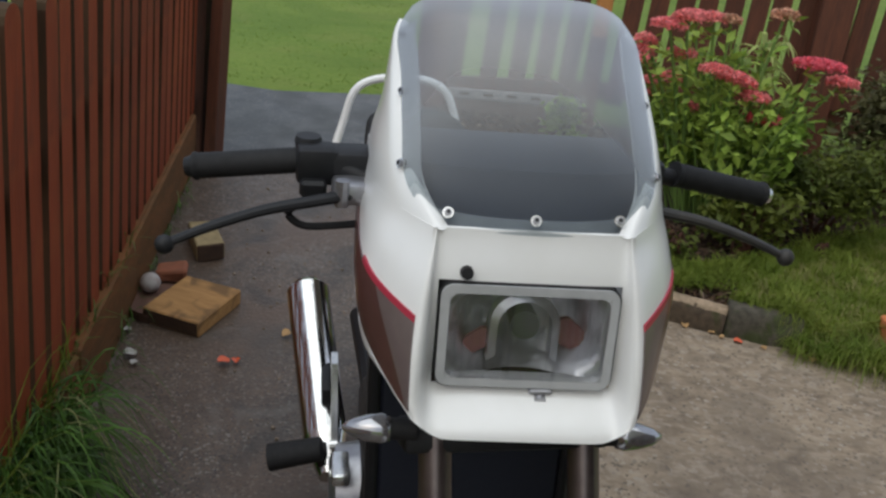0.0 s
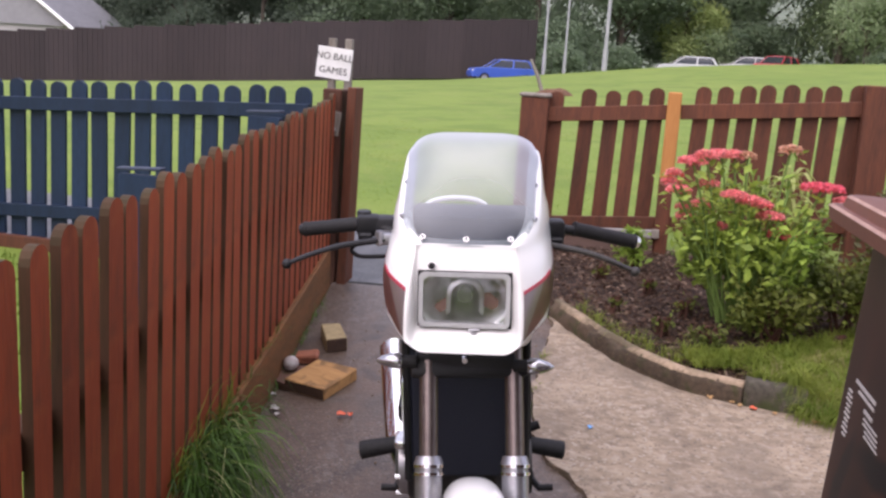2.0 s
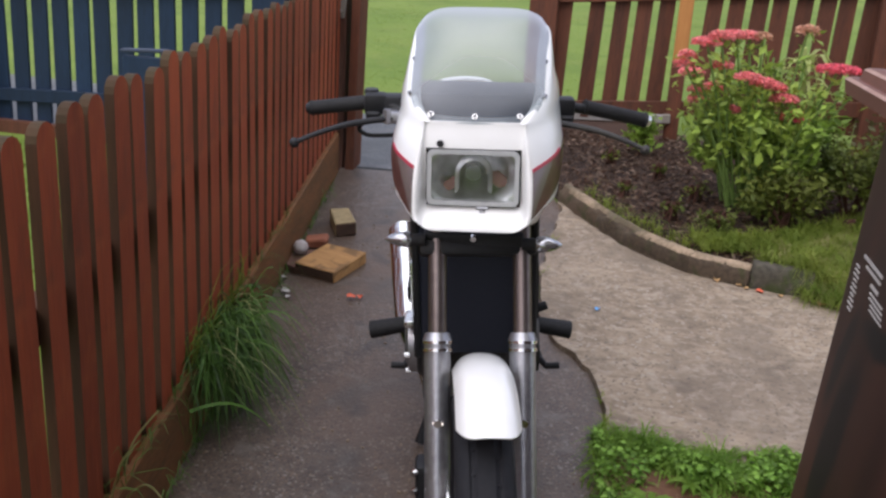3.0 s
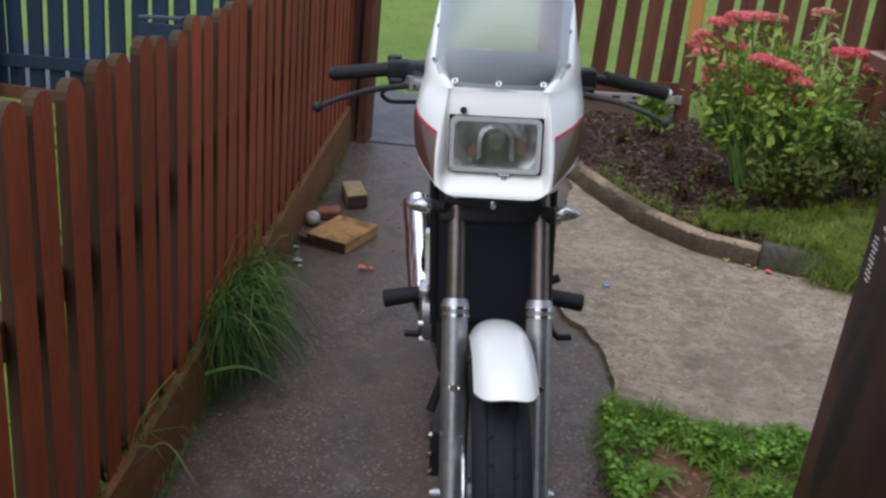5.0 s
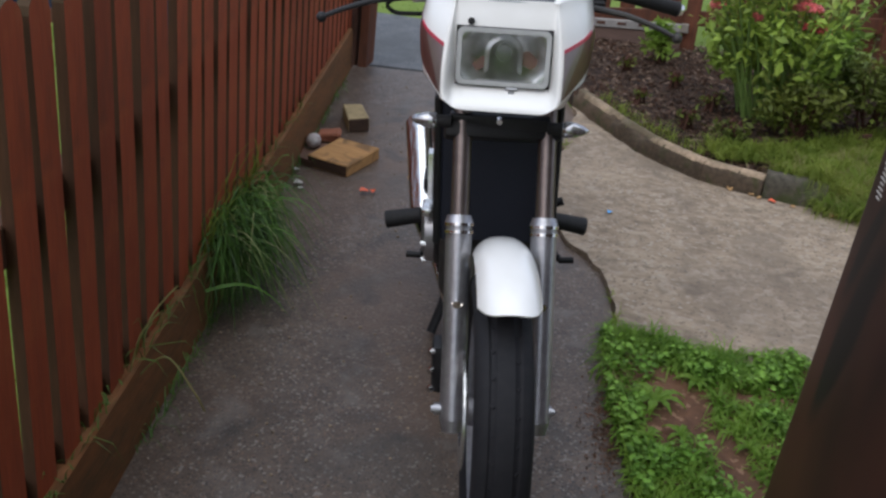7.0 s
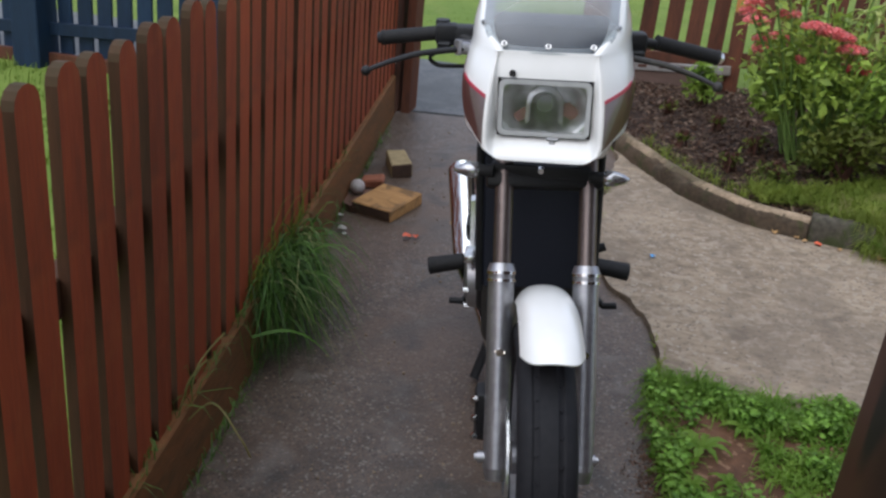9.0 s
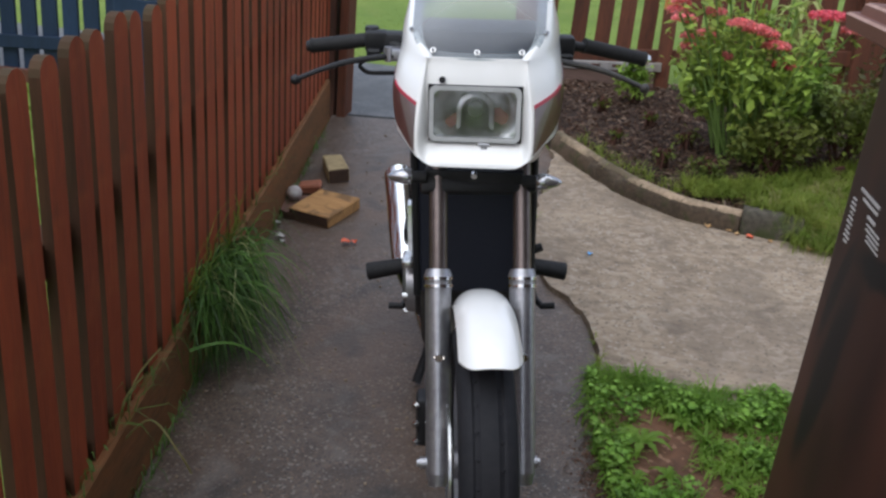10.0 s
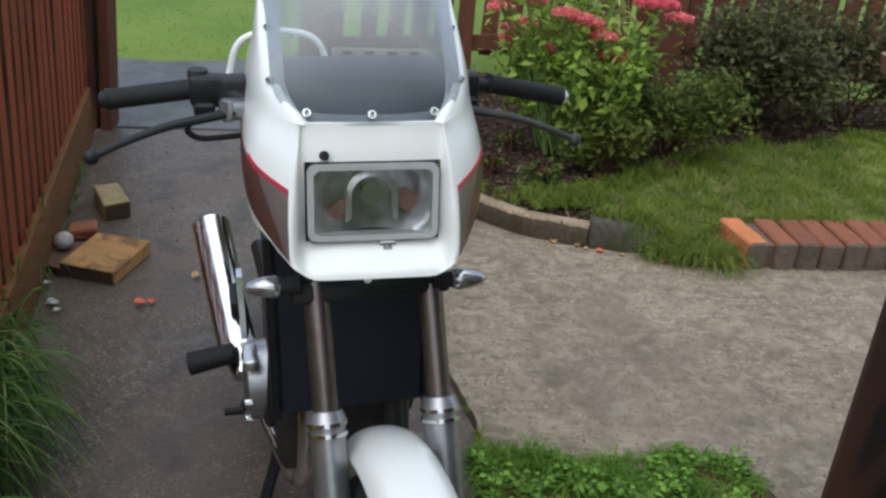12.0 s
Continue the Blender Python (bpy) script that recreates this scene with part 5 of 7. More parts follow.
rod(bm, REAR @ Vector((-0.05, 0, 0)), REAR @ Vector((0.05, 0, 0)), 0.04, 0.04, 16)
for k in range(6):
    a = 2 * math.pi * k / 6
    rod(bm, REAR @ Vector((0, 0.03 * math.sin(a), 0.03 * math.cos(a))), REAR @ Vector((0, 0.185 * math.sin(a), 0.185 * math.cos(a))), 0.012, 0.01, 8)
part("spokes", bm, CAST, rear_wheel, "cast wheel spokes")
for side in (-1, 1):
    part("swingarm", tube(bmesh.new(), [(side * 0.09, 0.86, 0.36), (side * 0.095 - 0.01, 1.38, 0.29)], 0.022, 10), BLACK, bike, "black swingarm leg")
bm = bmesh.new()
tube(bm, [(-0.095, 0.78, 0.20), (-0.125, 0.74, 0.08), (-0.155, 0.70, 0.012)], 0.013, 10)
tube(bm, [(0.095, 0.78, 0.20), (0.125, 0.76, 0.08), (0.155, 0.74, 0.012)], 0.013, 10)
rod(bm, (-0.10, 0.78, 0.17), (0.10, 0.78, 0.17), 0.012)
part("centre_stand", bm, BLACK, bike, "black centre stand")

# ---- wheeled bins ----
def rounded(hx, hy, r, n=4):
    return round_rect(hx, hy, r, n)


def stack(bm, layers, n=4, cap=True):
    """Rounded rectangles (half x, half y, corner, z, dx, dy) joined from layer to layer."""
    rows = [[Vector((x + dx, y + dy, z)) for x, y in rounded(hx, hy, r, n)] for hx, hy, r, z, dx, dy in layers]
    vs_ = skin(bm, rows, close=True)
    if cap:
        bm.faces.new(list(reversed(vs_[0])))
        bm.faces.new(vs_[-1])
    bmesh.ops.recalc_face_normals(bm, faces=bm.faces)
    return bm


def print_bar(parent, y, z, w, h):
    bm = box(bmesh.new(), (-0.2895, y, z), (0.003, w, h), 0, Matrix.Rotation(radians(0), 4, "Z"))
    part("printed_line", bm, WHITE_INK, parent, "white printed line")


def wheeled_bin(m, body_mat, lid_mat, label, printed):
    """A tall two-wheeled refuse bin; its left flank is at x = -0.29, y runs along its depth."""
    tall = Matrix.Diagonal((1, 1, 1.175 if printed else 1.12, 1))
    ob = empty("wheelie_bin", m, label, "wheelie bin", group="bins beside the path")
    bm = bmesh.new()
    stack(bm, [(0.288, 0.338, 0.05, 0.03, 0, 0), (0.2885, 0.338, 0.05, 0.30, 0, 0), (0.289, 0.339, 0.05, 0.62, 0, 0), (0.2895, 0.340, 0.05, 0.90, 0, 0), (0.290, 0.342, 0.05, 0.965, 0, 0),
               (0.318, 0.368, 0.05, 0.975, 0, 0), (0.318, 0.368, 0.05, 1.0, 0, 0)])
    body = part("body", bm, body_mat, ob, smooth=True)
    bm = bmesh.new()
    tiers = ((0.352, 0.0), (0.356, 0.018), (0.350, 0.021), (0.338, 0.0213), (0.335, 0.034), (0.329, 0.037), (0.272, 0.0373), (0.268, 0.051), (0.262, 0.054), (0.205, 0.0543), (0.201, 0.066), (0.195, 0.069), (0.10, 0.072))
    stack(bm, [(0.300, 0.35, 0.05, 0.985, 0, 0)] + [(hx, hx + 0.04, 0.045, 0.985 + rise, 0, 0) for hx, rise in tiers])
    if not printed:
        bm.free()
        bm = bmesh.new()
        stack(bm, [(0.300, 0.35, 0.05, 0.990, 0, 0), (0.350, 0.390, 0.045, 0.992, 0, 0), (0.356, 0.396, 0.045, 1.040, 0, 0), (0.350, 0.390, 0.045, 1.047, 0, 0), (0.33, 0.36, 0.045, 1.05, 0, 0), (0.22, 0.25, 0.04, 1.075, 0, 0)])
    for f in bm.faces:
        c = f.calc_center_median()
        if printed and any(abs(c.z - z) < 0.0008 for z in (1.0045, 1.0205, 1.0375, 1.0525)):
            f.material_index = 1
    part("lid", bm, (lid_mat, BIN_EDGE), ob, "stepped brown plastic lid" if printed else "blue-grey plastic lid")
    bm = rod(bmesh.new(), (-0.24, -0.39, 0.99), (0.24, -0.39, 0.99), 0.014)
    part("handle", bm, body_mat, ob)
    for side in (-1, 1):
        bm = lathe(bmesh.new(), [(0.0, 0.0), (0.07, 0.0), (0.10, 0.008), (0.10, 0.04), (0.07, 0.048), (0.0, 0.048)], Matrix.Translation((side * 0.21 - 0.024, -0.27, 0.10)), 24)
        part("wheel", bm, RUBBER, ob, "black rubber wheel")
    if printed:
        for y, z, w, h in ((0.176, 0.788, 0.112, 0.0040), (0.166, 0.779, 0.088, 0.0034), (0.142, 0.766, 0.044, 0.0040), (0.122, 0.757, 0.074, 0.0018), (0.118, 0.751, 0.078, 0.0018), (0.110, 0.745, 0.066, 0.0018), (0.106, 0.739, 0.072, 0.0016)):
            print_bar(body, y, z, w, h)
        for k in range(10):
            print_bar(body, 0.252 - 0.001 * k, 0.768 - 0.0066 * k, 0.020 + 0.006 * (k % 3), 0.0022)
    for o in ob.children_recursive:
        o.data.transform(tall)
    return ob


# both bins lean a little away from the path
LEAN = Matrix.Rotation(radians(3.2), 4, "Z") @ Matrix.Rotation(radians(3.3), 4, "Y")
wheeled_bin(Matrix.Translation((1.041, 0.3675, height(1.1, 0.80))) @ LEAN, BIN_BROWN, BIN_LID, "dark brown plastic wheelie bin with white printed lines beside the path", True)
wheeled_bin(Matrix.Translation((1.018, -0.345, height(1.1, 0.65))) @ LEAN, BIN_BROWN, BIN_GREY, "brown plastic wheelie bin with a blue-grey lid", False)


def leafy(name, colour, other, grain=6.0, low=0.6, high=1.45, rough=0.55, glow=0.35):
    m = mat(name, colour, other, rough=rough, grain=grain, stain=2.0, bump=0)
    n, l = m.node_tree.nodes, m.node_tree.links
    b = n["Principled BSDF"]
    src = b.inputs["Base Color"].links[0].from_socket
    geo, hsv, rng_ = n.new("ShaderNodeNewGeometry"), n.new("ShaderNodeHueSaturation"), n.new("ShaderNodeMapRange")
    rng_.inputs[3].default_value, rng_.inputs[4].default_value = low, high
    l.new(geo.outputs["Random Per Island"], rng_.inputs[0])
    l.new(rng_.outputs[0], hsv.inputs["Value"])
    l.new(src, hsv.inputs["Color"])
    l.new(hsv.outputs[0], b.inputs["Base Color"])
    thin, mx = n.new("ShaderNodeBsdfTranslucent"), n.new("ShaderNodeMixShader")
    l.new(hsv.outputs[0], thin.inputs[0])
    mx.inputs[0].default_value = glow
    l.new(b.outputs[0], mx.inputs[1])
    l.new(thin.outputs[0], mx.inputs[2])
    l.new(mx.outputs[0], n["Material Output"].inputs[0])
    return m


# ---- grass and plants ----
def blades(name, roots, material, label, category, length=(0.03, 0.07), width=0.004, lean=0.6, droop=0.0, heading=None, seed=1, kind="stuff", clump=True):
    """Bent grass blades at the given roots, in one mesh."""
    r = np.random.RandomState(seed)
    roots = np.asarray(roots, float)
    n = len(roots)
    h = r.uniform(*length, n)
    if clump:
        h *= np.array([0.55 + 1.3 * max(0.0, 0.35 + noise.noise(Vector((x * 11, y * 11, seed)))) for x, y, _ in roots])
    az = r.uniform(0, 2 * math.pi, n) if heading is None else heading + r.normal(0, 0.6, n)
    tilt = r.uniform(0.05, lean, n)
    d = np.stack([np.cos(az), np.sin(az), np.zeros(n)], 1)
    side = np.stack([-np.sin(az), np.cos(az), np.zeros(n)], 1) * (width * r.uniform(0.6, 1.3, n))[:, None]
    up = np.array([0, 0, 1.0])
    verts, steps = [], 4
    for k in range(steps):
        t = k / (steps - 1)
        bend = tilt * (0.35 + t) + droop * t * t
        out = (h * t * np.sin(bend))[:, None] * d + (h * t * np.cos(bend))[:, None] * up
        p = roots + out
        w = (1 - t) ** 0.7
        verts.append(p - side * w * 0.5)
        verts.append(p + side * w * 0.5)
    V = np.stack(verts, 1).reshape(-1, 3)
    base = (np.arange(n) * 2 * steps)[:, None]
    faces = []
    for k in range(steps - 1):
        q = 2 * k
        faces.append(np.concatenate([base + q, base + q + 1, base + q + 3, base + q + 2], 1))
    F = np.concatenate(faces, 0)
    me = bpy.data.meshes.new(name)
    me.from_pydata(V.tolist(), [], F.tolist())
    me.materials.append(material)
    ob = new(name, me)
    return tagged(ob, label, category, kind=kind) if category else ob


def scatter(poly, n, seed, lift, keep=lambda x, y: True):
    r = random.Random(seed)
    x0, x1, y0, y1 = min(p[0] for p in poly), max(p[0] for p in poly), min(p[1] for p in poly), max(p[1] for p in poly)
    out = []
    tries = 0
    while len(out) < n and tries < n * 30:
        tries += 1
        x, y = r.uniform(x0, x1), r.uniform(y0, y1)
        if inside(x, y, poly) and keep(x, y):
            out.append((x, y, height(x, y) + lift))
    return out


bare = lambda x, y: noise.noise(Vector((x * 6, y * 6, 2))) > -0.22 and ((x - 0.60) / 0.095) ** 2 + ((y - 1.20) / 0.16) ** 2 > 1
near_verge = [(0.36, 1.55), (0.54, 1.51), (0.69, 1.49), (0.92, 1.57), (1.05, 1.53), (1.15, 1.0), (1.1, 0.55), (0.60, 0.55), (0.56, 0.7), (0.48, 0.99), (0.43, 1.15)]
blades("grass_tufts", scatter(near_verge, 8000, 3, 0.0, bare), BLADE_BRIGHT, "short bright green grass growing beside the path", "grass", (0.022, 0.068), 0.0085, 1.4, 0.9, seed=3)
blades("verge_grass", scatter([(0.64, 0.55), (1.38, 0.55), (1.58, -0.6), (1.58, -2.35), (0.65, -2.35), (0.65, -1.8)], 9000, 4, 0.0), BLADE_BRIGHT, "rough green grass round the bins", "grass", (0.03, 0.08), 0.0065, 1.2, 0.7, seed=4)
rim_strip = [(0.37, 1.50), (0.40, 1.42), (0.60, 1.40), (0.90, 1.46), (0.93, 1.58), (0.69, 1.50), (0.54, 1.52), (0.39, 1.57)]
blades("edge_grass", scatter(rim_strip, 2600, 5, 0.0), BLADE_BRIGHT, "thick grass growing over the slab's edge", "grass", (0.03, 0.065), 0.005, 1.2, 0.7, seed=5)
blades("garden_grass", scatter(GARDEN, 26000, 7, 0.096, lambda x, y: x < 3.0), BLADE, "short mown garden grass", "grass", (0.02, 0.05), 0.0045, 0.9, 0.4, seed=7)
fringe = [(0.66, 2.80), (0.95, 2.88), (1.15, 3.10), (1.45, 3.28), (1.80, 3.58), (1.75, 3.70), (1.40, 3.44), (1.1, 3.24), (0.9, 3.05), (0.6, 2.96)]
blades("straw_grass", scatter(GARDEN, 3600, 8, 0.096, lambda x, y: x < 2.2), BLADE_DRY, "brownish dry blades among the garden grass", "grass", (0.02, 0.055), 0.004, 1.1, 0.5, seed=8)
blades("fringe_grass", scatter(fringe, 4200, 9, 0.085), BLADE, "longer grass along the edge of the flower bed", "grass", (0.03, 0.08), 0.005, 1.0, 0.6, seed=9)
kerb_weeds = [(1.02, 2.61), (1.10, 2.60), (1.33, 2.56), (1.37, 2.64), (1.32, 2.80), (1.06, 2.82), (1.05, 2.70)]
stone_weeds = [(0.84, 2.77), (0.95, 2.72), (1.08, 2.68), (1.10, 2.80)]
blades("stone_grass", scatter(stone_weeds, 500, 14, 0.09), BLADE, "grass leaning over the broken kerb stone", "grass", (0.03, 0.09), 0.005, 1.2, 0.9, seed=14)
blades("kerb_grass", scatter(kerb_weeds, 2400, 11, 0.02), BLADE, "untidy grass hanging over the kerb's end", "grass", (0.05, 0.13), 0.005, 1.2, 0.9, seed=11)
blades("dry_grass", scatter(kerb_weeds, 500, 12, 0.02), BLADE_DRY, "dry straw-coloured grass among the kerb weeds", "grass", (0.05, 0.13), 0.004, 1.3, 0.9, seed=12)
bed_edge = [(0.08, 3.38), (0.27, 3.12), (0.46, 2.90), (0.60, 2.83), (0.66, 2.93), (0.50, 3.02), (0.36, 3.16), (0.16, 3.42)]
blades("bed_grass", scatter(bed_edge, 330, 13, 0.065), BLADE, "sparse grass tufts inside the kerb", "grass", (0.03, 0.09), 0.005, 1.0, 0.6, seed=13)
blades("crack_grass", [(x + random.Random(k).uniform(-0.01, 0.01), y + random.Random(k + 50).uniform(-0.04, 0.04), height(x, y)) for k, (x, y) in enumerate([(0.40, 1.58)] * 40 + [(0.375, 1.72)] * 25 + [(0.06, 2.6)] * 60 + [(0.05, 2.9)] * 40)], BLADE, "sparse grass in the broken edge of the path", "grass", (0.015, 0.045), 0.004, 1.1, 0.5, seed=15)

field_near = [(-7, 4.75), (4.2, 4.9), (6, 12), (-11, 12)]
blades("field_grass", scatter(field_near, 60000, 17, -0.03, lambda x, y: 0.95 + 0.35 * noise.noise(Vector((x * 9, y * 9, 1))) > (y - 4.7) / 7), FIELD_BLADE, "short field grass beyond the fences", "grass", (0.006, 0.014), 0.008, 1.2, 0.4, seed=17)
neighbour = [(-4.5, 0.2), (-0.95, 0.2), (-1.25, 3.5), (-4.5, 3.5)]
blades("neighbour_grass", scatter(neighbour, 9000, 18, -0.03), FIELD_BLADE, "rough green grass on the far side of the red fence", "grass", (0.04, 0.09), 0.008, 0.9, 0.4, seed=18)

def arched(name, roots, material, label, reach, rise, sag, heading, seed, width=0.0055):
    """Long blades that rise, arch over and hang, in one mesh."""
    r = np.random.RandomState(seed)
    P = np.asarray(roots, float)
    n, steps = len(P), 8
    clump = r.randint(0, 16, n)
    az = heading + r.normal(0, 0.55, 16)[clump] + r.normal(0, 0.38, n)
    L, up, drop = r.uniform(*reach, n) * r.uniform(0.55, 1.25, 16)[clump], r.uniform(*rise, n) * r.uniform(0.5, 1.4, 16)[clump], r.uniform(*sag, n)
    P = P + np.stack([r.normal(0, 0.012, 16), r.normal(0, 0.075, 16), np.zeros(16)], 1)[clump]
    d = np.stack([np.cos(az), np.sin(az), np.zeros(n)], 1)
    side = np.stack([-np.sin(az), np.cos(az), r.normal(0, 0.5, n)], 1) * (width * r.uniform(0.6, 1.3, n))[:, None]
    curl = np.stack([-np.sin(az), np.cos(az), np.zeros(n)], 1) * r.normal(0, 0.05, n)[:, None]
    rows = []
    for k in range(steps):
        t = k / (steps - 1)
        p = P + d * (L * t ** 0.9)[:, None] + curl * t * t + np.array([0, 0, 1.0]) * (up * math.sin(min(2.4 * t, math.pi)) - drop * t * t)[:, None]
        p[:, 2] = np.maximum(p[:, 2], SLOPE * (p[:, 1] - 2.14) + 0.004 + 0.01 * r.rand(n))
        w = (1 - t) ** 0.6 * 0.5
        rows += [p - side * w, p + side * w]
    V = np.stack(rows, 1).reshape(-1, 3)
    base = (np.arange(n) * 2 * steps)[:, None]
    F = np.concatenate([np.concatenate([base + 2 * k, base + 2 * k + 1, base + 2 * k + 3, base + 2 * k + 2], 1) for k in range(steps - 1)], 0)
    me = bpy.data.meshes.new(name)
    me.from_pydata(V.tolist(), [], F.tolist())
    me.materials.append(material)
    return tagged(new(name, me), label, "grass", kind="stuff")


# the long tuft that spills over the gravel board
r_ = random.Random(21)
TUFT = leafy("long_tuft_grass", (0.036, 0.086, 0.014), (0.085, 0.165, 0.028), 10, 0.45, 1.7, 0.5, 0.3)
TUFT_PALE = leafy("pale_bent_grass", (0.24, 0.30, 0.09), (0.34, 0.34, 0.15), 10, 0.7, 1.3, 0.5, 0.3)
tuft_root = lambda y: (fence_x(y) + r_.uniform(-0.01, 0.06), y, height(0, y) + r_.uniform(0.14, 0.215))
arched("long_grass_tuft", [tuft_root(r_.gauss(1.40, 0.10)) for _ in range(900)], TUFT, "tall dark green grass tuft spilling over the gravel board", (0.05, 0.25), (0.02, 0.13), (0.05, 0.30), -0.35, 21)
arched("bent_grass", [tuft_root(r_.gauss(1.38, 0.11)) for _ in range(70)], TUFT_PALE, "pale bent grass blades among the dark tuft", (0.08, 0.27), (0.03, 0.14), (0.05, 0.28), -0.4, 26, 0.004)
roots = [(fence_x(y) + r_.uniform(0.0, 0.03), y, height(0, y) + 0.20) for y in (r_.uniform(1.15, 1.75) for _ in range(60))]
blades("upright_grass", roots, BLADE, "upright pale grass stalks against the fence", "grass", (0.14, 0.28), 0.004, 0.5, 0.4, seed=22)
roots = [(fence_x(y) + r_.uniform(-0.005, 0.028), y, height(0, y) + 0.195) for y in (r_.uniform(0.2, 2.4) for _ in range(260))]
blades("board_grass", roots, BLADE_DARK, "small grass blades along the gravel board's top", "grass", (0.03, 0.10), 0.004, 1.0, 0.6, seed=23)
roots = [(fence_x(y) + r_.uniform(0.028, 0.05), y, height(0, y)) for y in (r_.uniform(0.6, 3.3) for _ in range(320))]
blades("foot_grass", roots, BLADE_DARK, "thin weeds at the foot of the gravel board", "grass", (0.02, 0.08), 0.004, 1.1, 0.6, seed=24)
for k, (y0, pts) in enumerate(((0.62, [(0.0, 0, 0.10), (0.02, 0.03, 0.22), (0.05, 0.06, 0.27)]), (0.66, [(0.0, 0, 0.09), (0.07, 0.02, 0.16), (0.15, 0.0, 0.10), (0.17, 0.01, 0.05)]), (0.70, [(0.0, 0, 0.10), (0.0, 0.05, 0.20), (0.03, 0.12, 0.26)]))):
    x0 = fence_x(y0) + 0.012
    bm = tube(bmesh.new(), spline([(x0 + a, y0 + b, height(0, y0) + c + 0.06) for a, b, c in pts], 6), 0.0022, 6)
    tagged(finish("grass_stalk", bm, BLADE_DRY), "dry bent grass stalk beside the gravel board", "grass", group="dry stalks")


def leaf_cloud(name, pts, size, material, seed, parent=None, flat=0.35, label="", long=1.9):
    """Many folded leaves about the given points, in one mesh."""
    r = np.random.RandomState(seed)
    P = np.asarray(pts, float)
    n = len(P)
    a = r.normal(size=(n, 3))
    a[:, 2] *= flat
    a /= np.linalg.norm(a, axis=1)[:, None]
    up = np.array([0, 0, 1.0]) + 0.45 * r.normal(size=(n, 3))
    b = np.cross(a, up)
    b /= np.linalg.norm(b, axis=1)[:, None]
    c = np.cross(b, a)
    s = (size * r.uniform(0.6, 1.35, n))[:, None]
    L, W = a * s * long * 0.5, b * s * 0.5
    V = np.stack([P - L, P - 0.1 * L + W + 0.12 * s * c, P + L - 0.1 * s * c, P - 0.1 * L - W + 0.12 * s * c], 1).reshape(-1, 3)
    i = (np.arange(n) * 4)[:, None]
    F = np.concatenate([np.concatenate([i, i + 1, i + 2], 1), np.concatenate([i, i + 2, i + 3], 1)], 0)
    me = bpy.data.meshes.new(name)
    me.from_pydata(V.tolist(), [], F.tolist())
    me.materials.append(material)
    ob = new(name, me)
    ob["kind"] = "stuff"
    if parent:
        ob.parent = parent
        ob.matrix_parent_inverse = parent.matrix_world.inverted()
    if label:
        ob["label"] = label
    return ob


def lobes(r, centres, n, fill=0.55):
    """Points in and on blobs given as (centre, radii)."""
    q = np.random.RandomState(r.randrange(1 << 30))
    C = np.array([(*c, *rad) for c, rad in centres])[q.randint(0, len(centres), n)]
    v = q.normal(size=(n, 3))
    v *= (np.where(q.rand(n) < 0.72, q.uniform(fill, 1.0, n), q.uniform(0.9, 1.45, n)) / np.linalg.norm(v, axis=1))[:, None]
    return C[:, :3] + v * C[:, 3:]


SEDUM = leafy("fleshy_green_leaves", (0.165, 0.275, 0.040), (0.34, 0.44, 0.085))
SHRUB = leafy("olive_green_leaves", (0.065, 0.095, 0.018), (0.15, 0.17, 0.028))
DARK_LEAF = leafy("dark_shrub_leaves", (0.075, 0.078, 0.030), (0.115, 0.108, 0.042))
PETAL = leafy("coral_pink_petals", (0.80, 0.235, 0.25), (0.74, 0.27, 0.25), 30)
PETAL_DARK = leafy("crimson_petals", (0.78, 0.14, 0.19), (0.70, 0.15, 0.19), 30)
PETAL_PALE = leafy("faded_pink_petals", (0.62, 0.30, 0.22), (0.52, 0.33, 0.2), 30)
STEM = mat("green_stems", (0.16, 0.26, 0.06), (0.12, 0.18, 0.05), rough=0.6, grain=30, bump=0)

sedum = empty("flowering_plant", pose(0.88, 3.42, height(0.9, 3.42) + 0.08), "bushy green stonecrop with flat coral-pink flower heads in the bed", "flowering plant")
HEADS = [(0.575, 0.905, 0.055, 0), (0.63, 0.935, 0.045, 0), (0.69, 0.945, 0.06, 0), (0.745, 0.945, 0.05, 0), (0.646, 0.815, 0.045, 0), (0.528, 0.775, 0.05, 0), (0.765, 0.772, 0.05, 0), (0.83, 0.755, 0.05, 0), (0.88, 0.74, 0.045, 0),
         (0.923, 0.695, 0.055, 0), (0.716, 0.628, 0.035, 0), (0.632, 0.722, 0.045, 0), (0.985, 0.622, 0.065, 1), (1.121, 0.835, 0.078, 1), (1.225, 0.785, 0.05, 0), (0.975, 0.985, 0.045, 2), (0.57, 0.663, 0.04, 0), (0.495, 0.805, 0.04, 0),
         (0.505, 0.845, 0.035, 0), (0.80, 0.945, 0.035, 2), (0.555, 0.70, 0.03, 0)]
rb = random.Random(31)
leaf_pts = []
stems_bm = bmesh.new()
